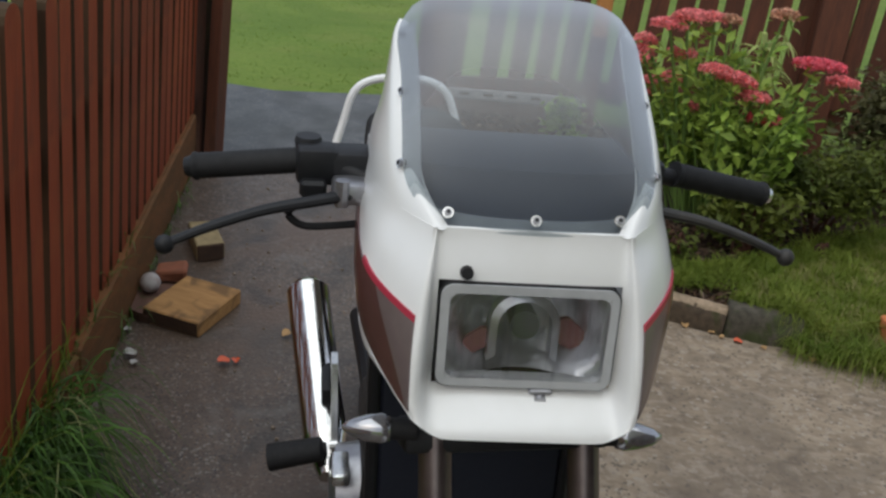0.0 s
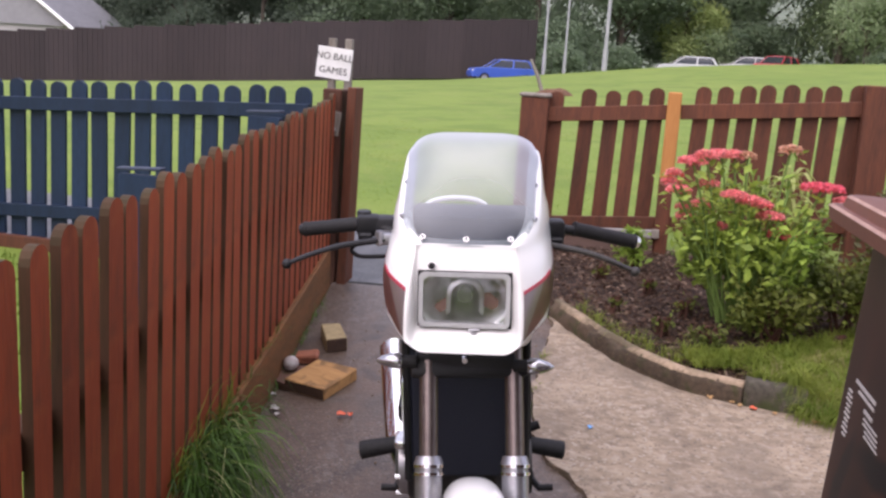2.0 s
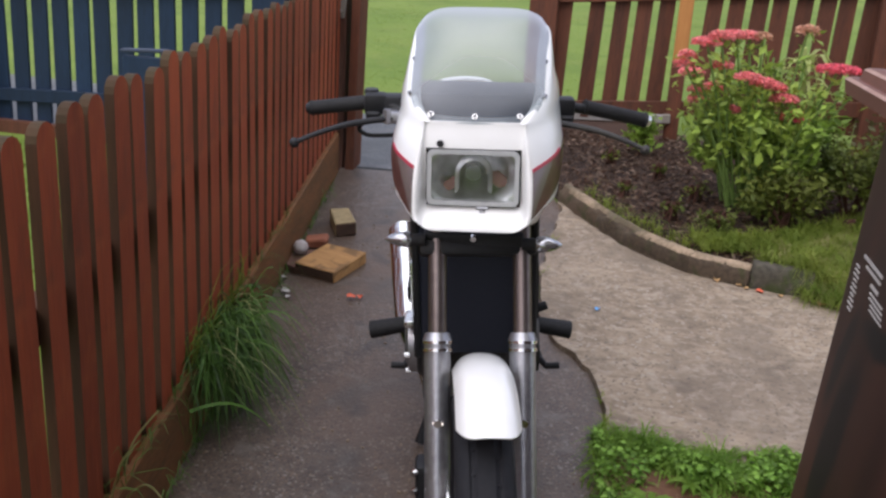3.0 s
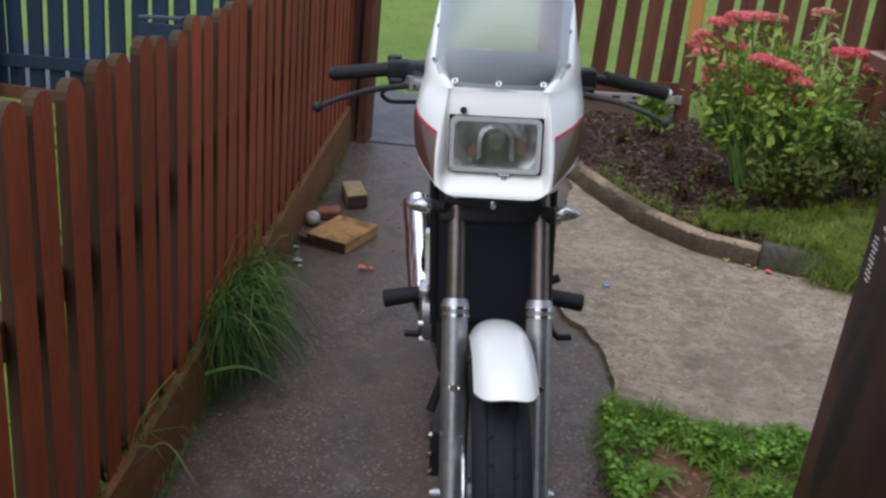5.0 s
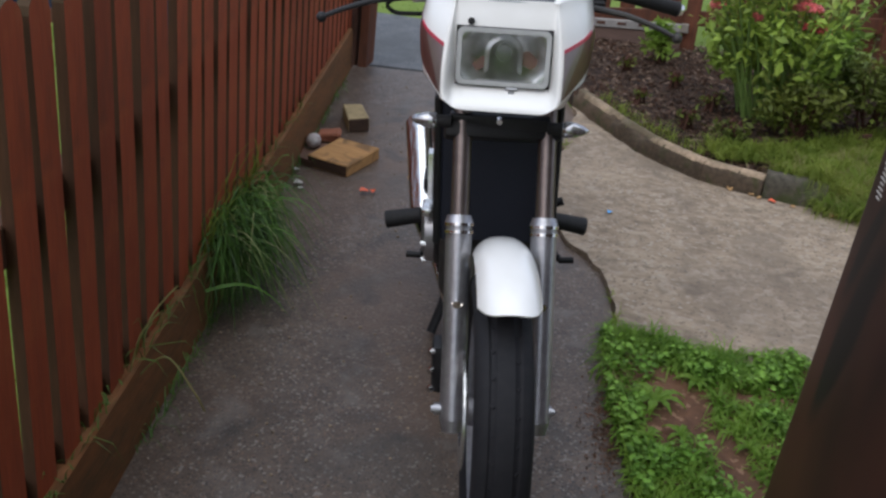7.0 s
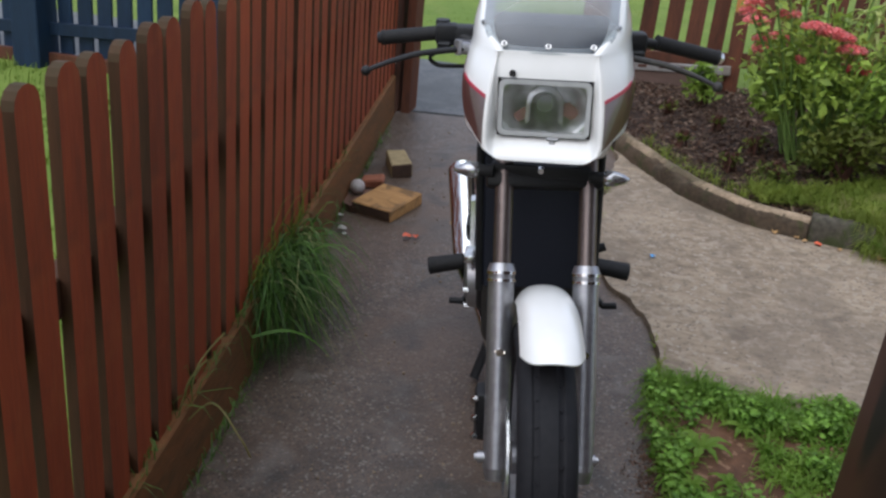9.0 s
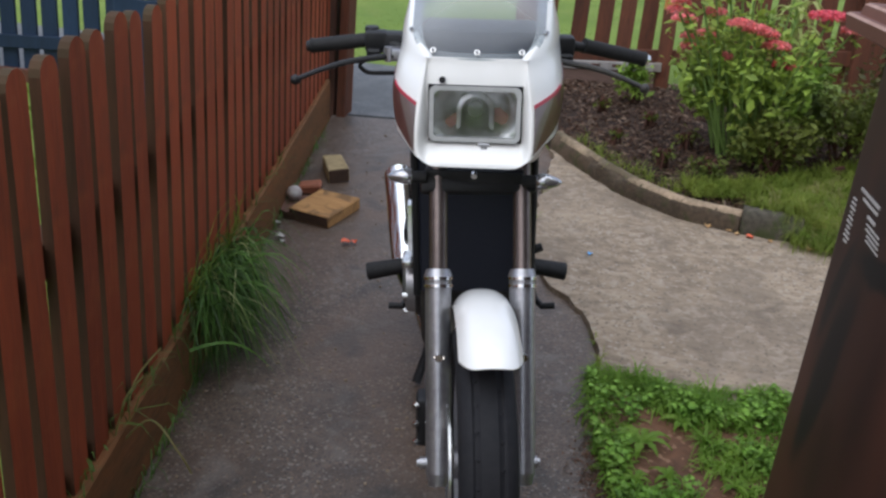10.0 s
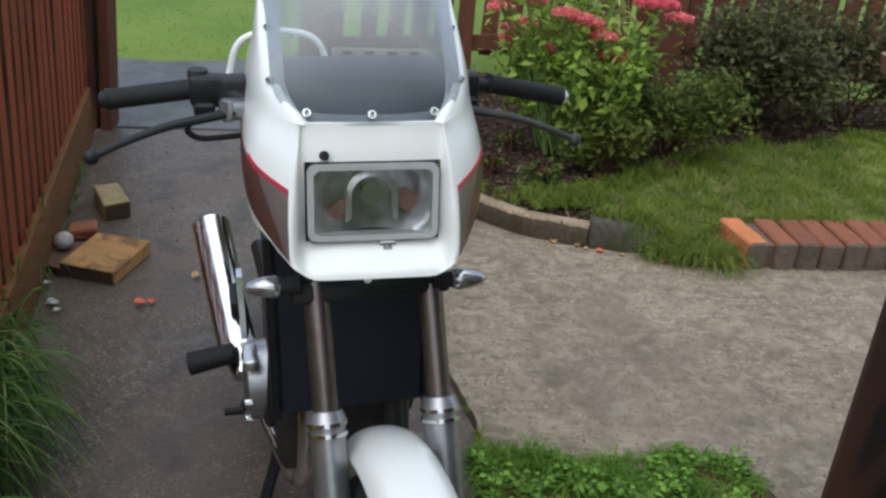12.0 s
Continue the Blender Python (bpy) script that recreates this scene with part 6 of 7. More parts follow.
for k, (hx, hz, hr, tone) in enumerate(HEADS):
    hy = 3.40 + rb.uniform(-0.12, 0.16)
    d = (hy + 0.96) / 4.36
    hx2, hz2 = 0.45 + (hx - 0.45) * d, 1.27 + (hz - 1.27) * d
    root = Vector((0.88 + (hx2 - 0.88) * 0.30 + rb.uniform(-0.04, 0.04), 3.45 + (hy - 3.45) * 0.4, height(0.9, 3.42) + 0.08))
    tip = Vector((hx2, hy - 0.05, hz2 + 0.012))
    hr *= 1.15
    path = spline([root, root.lerp(tip, 0.5) + Vector((0, 0, 0.06)), tip], 6)
    tube(stems_bm, path, 0.0055, 6)
    for q in range(34):
        p = path[int(len(path) * (0.30 + 0.66 * q / 34)) % len(path)]
        leaf_pts.append((p.x + rb.gauss(0, 0.045), p.y + rb.gauss(0, 0.045), p.z + rb.gauss(0, 0.02) - 0.02))
    flor = []
    n = int(420 * (hr / 0.05) ** 2)
    for q in range(n):
        a, rr = rb.uniform(0, 2 * math.pi), hr * math.sqrt(rb.random())
        flor.append((tip.x + rr * math.cos(a), tip.y + rr * math.sin(a), tip.z + 0.016 * (1 - (rr / hr) ** 2) + rb.uniform(-0.016, 0.006)))
    head = leaf_cloud("flower_head", flor, 0.0105, (PETAL, PETAL_DARK, PETAL_PALE)[tone], 100 + k, sedum, 0.8, ("flat coral-pink flower head", "flat crimson flower head", "faded pale pink flower head")[tone], 1.3)
    del head["kind"]
for k in range(44):
    a, rr = rb.uniform(0, 2 * math.pi), 0.37 * math.sqrt(rb.random())
    root = Vector((0.88 + 0.35 * rr * math.cos(a), 3.45 + 0.3 * rr * math.sin(a), height(0.9, 3.42) + 0.08))
    tip = Vector((0.88 + 1.0 * rr * math.cos(a), 3.45 + 0.85 * rr * math.sin(a), 0.63 + rb.uniform(-0.16, 0.23) - 0.5 * max(rr - 0.25, 0)))
    path = spline([root, root.lerp(tip, 0.5) + Vector((0, 0, 0.05)), tip], 6)
    tube(stems_bm, path, 0.005, 6)
    for q in range(32):
        p = path[int(len(path) * (0.50 + 0.49 * q / 32)) % len(path)]
        leaf_pts.append((p.x + rb.gauss(0, 0.035), p.y + rb.gauss(0, 0.035), p.z + rb.gauss(0, 0.025)))
st = part("stemwork", stems_bm, STEM, sedum, "green fleshy stems")
st.matrix_parent_inverse = sedum.matrix_world.inverted()
st["kind"] = "stuff"
leaf_cloud("foliage", leaf_pts, 0.029, SEDUM, 41, sedum, 0.6, "fleshy bright green leaves")


def shrub(x, y, spread, tall, material, n, size, label, seed, name="shrub", lift=0.08):
    r = random.Random(seed)
    z = height(x, y) + lift
    ob = empty(name, pose(x, y, z), label, "shrub")
    centres = [((x + r.uniform(-0.6, 0.6) * spread, y + r.uniform(-0.5, 0.5) * spread, z + tall * r.uniform(0.25, 0.72)), (spread * r.uniform(0.3, 0.5), spread * r.uniform(0.3, 0.5), tall * r.uniform(0.2, 0.34))) for _ in range(9)]
    bm = bmesh.new()
    for c, _ in centres:
        tube(bm, spline([(x + r.uniform(-0.03, 0.03), y + r.uniform(-0.03, 0.03), z - 0.02), Vector((x, y, z)).lerp(Vector(c), 0.5) + Vector((0, 0, 0.04)), c], 4), 0.006, 6)
    w = part("branchwork", bm, DARK_WOOD, ob)
    w["kind"] = "stuff"
    w.matrix_parent_inverse = ob.matrix_world.inverted()
    leaf_cloud("foliage", lobes(r, centres, n, 0.3), size, material, seed, ob, 0.7)
    return ob


shrub(0.97, 3.20, 0.20, 0.27, SHRUB, 1000, 0.018, "low yellow-green shrub at the foot of the flowering plant", 51)
# tall pale weed with long strap leaves behind the flower heads
STRAP = leafy("pale_strap_leaves", (0.36, 0.44, 0.12), (0.50, 0.50, 0.20))
weed = empty("tall_weed", pose(1.03, 3.75, height(1.03, 3.75) + 0.08), "tall pale yellow-green weed with drooping strap leaves", "weed")
rw = random.Random(77)
bm = bmesh.new()
for k in range(30):
    a, reach, low_ = rw.uniform(0, 2 * math.pi), rw.uniform(0.07, 0.17), rw.uniform(0.62, 0.84)
    out_, side = Vector((math.cos(a), math.sin(a), 0)), Vector((-math.sin(a), math.cos(a), 0))
    rise = rw.uniform(0.03, 0.12)
    rows_ = []
    for q in range(6):
        f = q / 5
        c = Vector((1.03, 3.75, low_)) + out_ * reach * f + Vector((0, 0, rise * math.sin(2.6 * f) - 0.06 * f * f))
        w = 0.013 * math.sin(math.pi * (0.12 + 0.86 * f))
        rows_.append((bm.verts.new(c - side * w), bm.verts.new(c - Vector((0, 0, 0.3 * w))), bm.verts.new(c + side * w)))
    for u, v in zip(rows_, rows_[1:]):
        bm.faces.new((u[0], u[1], v[1], v[0]))
        bm.faces.new((u[1], u[2], v[2], v[1]))
ob = part("strap_leaves", bm, STRAP, weed)
ob["kind"] = "stuff"
ob.matrix_parent_inverse = weed.matrix_world.inverted()
bm = bmesh.new()
tube(bm, spline([(1.01, 3.76, height(1.03, 3.75) + 0.06), (1.02, 3.76, 0.5), (1.03, 3.75, 0.86)], 8), 0.006, 6)
part("stem", bm, STEM, weed).matrix_parent_inverse = weed.matrix_world.inverted()
shrub(1.28, 3.42, 0.28, 0.42, SHRUB, 3400, 0.016, "mossy green shrub beside the flowering plant", 52)
shrub(1.75, 3.95, 0.42, 0.62, DARK_LEAF, 6000, 0.021, "dark evergreen shrub in front of the fence", 53)
shrub(2.35, 4.15, 0.48, 0.72, DARK_LEAF, 6000, 0.021, "large dark evergreen shrub in the garden corner", 54)
shrub(0.35, 4.25, 0.13, 0.26, SEDUM, 320, 0.026, "small green seedling plant near the fence", 55, "small_plant", 0.045)
shrub(0.70, 3.05, 0.10, 0.10, SHRUB, 160, 0.018, "tiny yellow-green weed on the mulch", 56, "weed")

CLOVER = leafy("clover_leaves", (0.13, 0.26, 0.035), (0.26, 0.42, 0.07), 8, 0.55, 1.5)
patchy = lambda x, y: bare(x, y) and noise.noise(Vector((x * 9, y * 9, 7))) > 0.0
tagged(leaf_cloud("clover", [(x, y, z + random.Random(int(1e5 * (x + y))).uniform(0.02, 0.055)) for x, y, z in scatter(near_verge, 2600, 33, 0.0, patchy)], 0.013, CLOVER, 34, None, 0.25, "", 1.5), "broad clover leaves among the verge grass", "clover", kind="stuff")

# earth washed from the verge on to the asphalt, and dry straw at its edge
CRUMB = leafy("red_brown_crumbs", (0.16, 0.082, 0.048), (0.09, 0.05, 0.032))
rc = random.Random(77)
crumbs = [(x, y, height(x, y) - 0.003) for x, y in ((0.475 - abs(rc.gauss(0, 0.045)), rc.gauss(1.13, 0.11)) for _ in range(1500))]
tagged(leaf_cloud("soil_crumbs", crumbs, 0.0055, CRUMB, 78, None, 0.15, "", 1.2), "red-brown crumbs of earth washed over the asphalt edge", "soil", kind="stuff")
roots = [(x, y, height(x, y)) for x, y in ((0.425 + rc.gauss(0, 0.018), rc.uniform(1.24, 1.46)) for _ in range(70))]
blades("edge_straw", roots, BLADE_DRY, "dry straw lying over the edge of the asphalt", "grass", (0.03, 0.08), 0.003, 1.5, 1.0, seed=79)

# broad-leaved weeds on the bare earth
for k, (x, y, s) in enumerate(((0.54, 1.215, 0.085), (0.637, 1.335, 0.062), (0.61, 1.09, 0.050), (0.77, 1.10, 0.045), (0.53, 1.06, 0.045))):
    ob = empty("dandelion_rosette", pose(x, y, height(x, y)), "flat rosette of toothed green leaves on bare earth", "weed", group="weeds on the verge")
    rr = random.Random(60 + k)
    for q in range(9):
        a = 2 * math.pi * q / 9 + rr.uniform(-0.3, 0.3)
        L = s * rr.uniform(0.7, 1.1)
        bm = bmesh.new()
        left, mid, right = [], [], []
        for j in range(9):
            t = j / 8
            w = 0.17 * L * math.sin(math.pi * min(t * 0.9 + 0.08, 1)) * (0.65 + 0.35 * (j % 2))
            z = 0.012 + 0.06 * L / 0.1 * t * (1 - t) * 1.6
            left.append(Vector((t * L, w, z + 0.004)))
            mid.append(Vector((t * L, 0, z)))
            right.append(Vector((t * L, -w, z + 0.004)))
        skin(bm, [left, mid, right])
        bmesh.ops.transform(bm, matrix=Matrix.Rotation(a, 4, "Z"), verts=bm.verts)
        part("leaf", bm, BLADE_BRIGHT, ob)

# bark chips on the bed
MULCH = leafy("bark_chips", (0.105, 0.057, 0.036), (0.05, 0.030, 0.021))
chips = leaf_cloud("bark_chips", [(x, y, z + 0.012 - bed_dip(y)) for x, y, z in scatter(BED, 15000, 71, 0.063)], 0.014, MULCH, 72, None, 0.35, "", 1.6)
tagged(chips, "dark brown bark chips spread over the flower bed", "mulch", kind="stuff")
PALE_CHIP = leafy("pale_bark_chips", (0.24, 0.17, 0.12), (0.16, 0.11, 0.08))
chips = leaf_cloud("pale_chips", [(x, y, z + 0.016 - bed_dip(y)) for x, y, z in scatter(BED, 1500, 73, 0.063)], 0.012, PALE_CHIP, 74, None, 0.3, "", 3.2)
tagged(chips, "pale bark chips and dry leaves on the bed", "mulch", kind="stuff")

for k, (x, y) in enumerate(((0.30, 3.42), (0.52, 3.18), (0.72, 3.12), (0.44, 3.75), (0.20, 3.9), (0.62, 3.45), (1.25, 3.22))):
    shrub(x, y, 0.045 + 0.008 * (k % 3), 0.06 + 0.012 * (k % 3), SHRUB, 60, 0.014, "small green weed sprouting from the mulch", 500 + k, "weed")

# ---- things lying on the path ----
TAN_WOOD = mat("sawn_tan_plank", (0.42, 0.23, 0.085), (0.27, 0.14, 0.05), rough=0.75, grain=22, stain=5, bump=0.5, depth=0.002, stretch=(1, 7, 7))
# shade on the offcuts' upright faces is put into this dark timber colour
END_WOOD = mat("shaded_timber_end", (0.07, 0.04, 0.025), (0.04, 0.025, 0.018), rough=0.85, grain=40, stain=8, bump=0.5, depth=0.002)
stained(TAN_WOOD, (0.13, 0.075, 0.035), 11, 0.50, 0.64, 0.8)
PALE_BLOCK = mat("pale_weathered_block", (0.36, 0.28, 0.15), (0.22, 0.17, 0.09), rough=0.85, grain=40, stain=9, bump=0.6, depth=0.003)


def ground_pose(x, y, turn, lift=0.0):
    return Matrix.Translation((x, y, height(x, y) - 0.006 + lift)) @ Matrix.Rotation(math.atan(SLOPE), 4, "X") @ Matrix.Rotation(radians(turn), 4, "Z")


bm = bmesh.new()
box(bm, (0, 0, 0.024), (0.182, 0.228, 0.048), 0.004, None, 1)
for f in bm.faces:
    if f.normal.y < -0.8:
        f.material_index = 1
for v in bm.verts:
    v.co += 0.003 * noise.noise_vector(v.co * 20)
ob = finish("plank_offcut", bm, (TAN_WOOD, END_WOOD))
ob.matrix_world = ground_pose(-0.742, 2.376, -13)
tagged(ob, "square tan offcut of thick wooden plank lying on the path", "wood offcut")
bm = bmesh.new()
DISH = mat("wet_brown_bark", (0.155, 0.085, 0.062), (0.085, 0.046, 0.034), rough=0.6, grain=40, stain=12, bump=0.4, depth=0.002)
rim_pts = [(0.085 * math.cos(a) * (1 + 0.06 * math.sin(3 * a)), 0.105 * math.sin(a)) for a in (2 * math.pi * j / 22 for j in range(22))]
prism(bm, rim_pts, 0.0, 0.030)
top = max(bm.faces, key=lambda f: f.calc_center_median().z)
bmesh.ops.inset_individual(bm, faces=[top], thickness=0.010)
for v in top.verts:
    v.co.z -= 0.009
for f in bm.faces:
    if abs(f.normal.z) < 0.3 and f.calc_center_median().z < 0.02:
        f.material_index = 1
ob = finish("wood_slab", bm, (DISH, END_WOOD))
ob.matrix_world = ground_pose(-0.842, 2.385, -5)
tagged(ob, "wet brown rounded slab of bark wood beside the plank offcut", "wood offcut")
bm = bmesh.new()
box(bm, (0, 0, 0.031), (0.090, 0.182, 0.062), 0.008, None, 2)
for v in bm.verts:
    v.co += 0.006 * noise.noise_vector(v.co * 14 + Vector((3, 1, 0)))
for f in bm.faces:
    if f.normal.y < -0.7:
        f.material_index = 1
ob = finish("timber_block", bm, (PALE_BLOCK, END_WOOD))
ob.matrix_world = ground_pose(-0.841, 2.785, 29)
tagged(ob, "pale weathered block of timber beside the fence", "block")
bm = bmesh.new()
box(bm, (0, 0, 0.028), (0.085, 0.075, 0.056), 0.010, None, 2)
for v in bm.verts:
    v.co += 0.010 * noise.noise_vector(v.co * 18)
ob = finish("brick_chunk", bm, BRICK_RED)
ob.matrix_world = ground_pose(-0.862, 2.535, 20)
tagged(ob, "broken lump of red brick on the path", "brick")
bm = bmesh.new()
bmesh.ops.create_uvsphere(bm, u_segments=20, v_segments=14, radius=0.030, matrix=Matrix.Translation((0, 0, 0.051)))
ob = finish("ball", bm, mat("scuffed_grey_ball", (0.46, 0.44, 0.42), (0.28, 0.22, 0.2), rough=0.6, grain=40, stain=20, bump=0.1), smooth="all")
ob.matrix_world = ground_pose(-0.886, 2.425, 0)
tagged(ob, "small scuffed grey ball lying on the wood", "ball")


def scrap(name, x, y, size, material, label, category, turn=0.0, lift=0.004):
    """A small curled scrap, such as a leaf or a bit of paper."""
    bm = bmesh.new()
    rows = []
    for j in range(5):
        t = j / 4
        w = size * 0.5 * math.sin(math.pi * (0.15 + 0.75 * t))
        rows.append([Vector(((t - 0.5) * size, w * s, 0.25 * size * (abs(s) ** 1.5) + 0.1 * size * math.sin(5 * t))) for s in (-1, -0.4, 0.4, 1)])
    skin(bm, rows)
    ob = finish(name, bm, material, smooth="all")
    ob.matrix_world = ground_pose(x, y, turn, lift + 0.006)
    return tagged(ob, label, category)


ORANGE = plain("orange_red_leaf", (0.60, 0.10, 0.035), 0.5)
STRAW = plain("straw_leaf", (0.40, 0.24, 0.10), 0.7)
PAPER = plain("dirty_white_paper", (0.42, 0.40, 0.37), 0.7)
BLUE_BIT = plain("bright_blue_plastic", (0.10, 0.32, 0.60), 0.4)
scrap("fallen_leaf", -0.573, 2.137, 0.032, ORANGE, "bright orange-red fallen leaf on the asphalt", "leaf", 30)
scrap("fallen_leaf", -0.545, 2.150, 0.025, ORANGE, "small torn orange leaf on the asphalt", "leaf", 110)
scrap("plastic_scrap", 0.301, 2.299, 0.022, BLUE_BIT, "bright blue plastic scrap on the concrete", "litter", 80, 0.016)
for k, (x, y, s, m_, t) in enumerate(((-0.816, 2.105, 0.034, PAPER, 20), (-0.79, 2.07, 0.022, PAPER, 75), (-0.87, 2.22, 0.02, PAPER, 40), (0.60, 2.79, 0.028, PAPER, 80), (0.64, 2.745, 0.02, PAPER, 10), (0.68, 2.735, 0.022, PAPER, 5))):
    scrap("paper_scrap", x, y, s, m_, "scrap of dirty white paper lying on the ground", "litter", t, 0.016 if x > 0 else 0.004)
for k, (x, y, s, m_) in enumerate(((0.877, 2.645, 0.026, ORANGE), (1.10, 2.60, 0.045, STRAW), (1.15, 2.61, 0.04, STRAW), (0.95, 2.63, 0.02, STRAW), (0.80, 2.68, 0.02, STRAW), (0.83, 2.66, 0.018, STRAW), (-0.45, 2.32, 0.03, STRAW), (0.72, 2.70, 0.025, STRAW))):
    scrap("dry_leaf", x, y, s, m_, "dry curled leaf on the concrete", "leaf", 40 * k, 0.016 if x > 0 else 0.004)
gravel = []
gr = random.Random(81)
bm = bmesh.new()
for k in range(240):
    y = gr.uniform(0.4, 3.4)
    x = gr.uniform(fence_x(y) + 0.06, 0.0)
    s = gr.uniform(0.002, 0.006)
    bmesh.ops.create_icosphere(bm, subdivisions=1, radius=s, matrix=Matrix.Translation((x, y, height(x, y) - 0.006 + 0.4 * s)) @ Matrix.Diagonal((1, gr.uniform(0.6, 1.2), 0.6, 1)))
tagged(finish("loose_grit", bm, CONCRETE), "loose pale grit scattered on the asphalt path", "grit", kind="stuff")

# ---- sign ----
sign = empty("notice_sign", pose(-1.424, 4.25, height(-1.4, 4.25)), "white notice sign reading NO BALL GAMES on two posts", "sign")
SIGN_WHITE = mat("white_sign_enamel", (0.78, 0.78, 0.76), (0.68, 0.68, 0.66), rough=0.4, grain=30, stain=6, bump=0.02)
SIGN_INK = plain("black_sign_lettering", (0.03, 0.03, 0.03), 0.5)
sz = height(-1.4, 4.25)
tip = Matrix.Translation((0, 0, 1.232 - sz)) @ Matrix.Rotation(radians(5.3), 4, "Y") @ Matrix.Rotation(radians(3), 4, "Z")
board = part("sign_board", box(bmesh.new(), (0, 0, 0), (0.205, 0.006, 0.175), 0.002, tip), SIGN_WHITE, sign, "white enamelled board")
for line, z in (("NO BALL", 0.036), ("GAMES", -0.042)):
    cu = bpy.data.curves.new("lettering", "FONT")
    cu.body, cu.size, cu.align_x, cu.align_y, cu.extrude = line, 0.053, "CENTER", "CENTER", 0.0008
    tmp = new("lettering_curve", cu)
    deps = bpy.context.evaluated_depsgraph_get()
    me = bpy.data.meshes.new_from_object(tmp.evaluated_get(deps))
    bpy.data.objects.remove(tmp)
    me.transform(tip @ Matrix.Translation((0, -0.0045, z)) @ Matrix.Rotation(radians(90), 4, "X"))
    me.materials.clear()
    me.materials.append(SIGN_INK)
    ob = new("lettering", me)
    ob.parent = board
for x in (-0.02, 0.078):
    bm = box(bmesh.new(), (x, 0.026, (1.372 - sz) / 2 - 0.03), (0.042, 0.035, 1.372 - sz + 0.06), 0.004)
    part("post", bm, GREY_WOOD, sign, "grey weathered post")

BLUE_CAP = mat("faded_blue_capping", (0.05, 0.065, 0.10), (0.03, 0.04, 0.065), rough=0.7, grain=30, stain=6, bump=0.3)
# two short blue side rails of the neighbour's fence, just behind the red one
for x, y, z, w in ((-1.411, 2.2, 0.815, 0.17), (-1.28, 3.0, 1.009, 0.155)):
    base = height(x, y)
    stub = empty("fence_stub", pose(x, y, base), "short navy blue fence end with a pale capping strip", "fence post", group="blue fence ends")
    part("board", box(bmesh.new(), (0, 0, (z - base) / 2 - 0.012), (w, 0.035, z - base - 0.02), 0.004), BLUE_WOOD, stub)
    part("capping", box(bmesh.new(), (0, 0, 0), (w + 0.01, 0.045, 0.012), 0.003, Matrix.Translation((0, 0, z - base)) @ Matrix.Rotation(radians(-3), 4, "Y")), BLUE_CAP, stub, "faded blue capping strip")

# leaning stake and a heap of dug turf in the field
bm = tube(bmesh.new(), [(-2.25, 19.4, height(-2.3, 19.4) - 0.05), (-2.40, 19.4, 1.18), (-2.57, 19.4, 1.52)], [0.045, 0.04, 0.032], 8)
tagged(finish("leaning_stake", bm, GREY_WOOD), "pale broken wooden stake leaning out of the turf", "stake")
bm = bmesh.new()
bmesh.ops.create_icosphere(bm, subdivisions=3, radius=1, matrix=Matrix.Translation((-2.0, 19.3, height(-2, 19.3) - 0.03)) @ Matrix.Diagonal((0.42, 0.3, 0.13, 1)))
for v in bm.verts:
    v.co += 0.06 * noise.noise_vector(v.co * 5)
tagged(finish("turf_heap", bm, EARTH), "small heap of dug brown turf beside a stake", "heap")

# ---- far side of the field ----
FAR_ROAD = mat("far_grey_road", (0.20, 0.20, 0.20), (0.16, 0.16, 0.16), rough=0.7, grain=2, stain=0.2, bump=0)
FAR_FENCE = mat("dark_brown_boarding", (0.046, 0.035, 0.035), (0.036, 0.029, 0.030), rough=0.8, grain=3, stain=0.3, bump=0, spread=0.12)
bm = bmesh.new()
xs = list(np.linspace(-60, -6, 28))
skin(bm, [[Vector((x, y, height(x, y) + 0.03)) for x in xs] for y in (40.5, 42.5, 44.5, 47.5)])
tagged(finish("road", bm, FAR_ROAD), "grey road along the far edge of the field", "road", kind="structure")
far_fence = empty("boarded_fence", pose(-22, 49, height(-22, 49)), "tall dark brown boarded fence beyond the road", "fence", kind="structure")
far_top = lambda x: float(np.interp(x, (-46, -37, -19.5, -7.5), (1.3, 1.86, 3.2, 3.9)))
inv = far_fence.matrix_world.inverted()
panel_me = bpy.data.meshes.new("panel")
pb = bmesh.new()
for k in range(12):
    box(pb, (-0.9 + 0.1636 * k, 0.02 * (k % 2), 0.5), (0.168, 0.03, 1.0))
pb.to_mesh(panel_me)
pb.free()
panel_me.materials.append(FAR_FENCE)
x = -50.0
while x < -7.4:
    z0 = height(x, 49) - 0.3
    piece("panel", panel_me, far_fence, pose(x, 49, z0) @ Matrix.Diagonal((1, 1, far_top(x) - z0, 1)))
    x += 1.92

POLE = mat("pale_galvanised_pole", (0.40, 0.41, 0.42), (0.33, 0.34, 0.35), rough=0.5, metal=0.2, grain=3, stain=0.5, bump=0)
for x, y, rr in ((-6.1, 47.5, 0.075), (-5.07, 47.5, 0.062), (-3.1, 47.5, 0.10), (11.3, 52.0, 0.08)):
    z = height(x, y)
    ob = empty("lamp_post", pose(x, y, z), "pale grey steel lamp post beyond the field", "lamp post", group="lamp posts")
    part("shaft", rod(bmesh.new(), (0, 0, -0.2), (0, 0, 8.5), rr, rr * 0.62, 12), POLE, ob)
    part("base_sleeve", rod(bmesh.new(), (0, 0, -0.2), (0, 0, 1.5), rr * 1.3, rr * 1.3, 12), POLE, ob)
    part("bracket_arm", tube(bmesh.new(), spline([(0, 0, 8.4), (0.15, 0, 8.75), (0.8, 0, 8.9)], 5), 0.04, 8), POLE, ob)
    part("lantern", box(bmesh.new(), (1.0, 0, 8.88), (0.5, 0.2, 0.12), 0.04), POLE, ob)


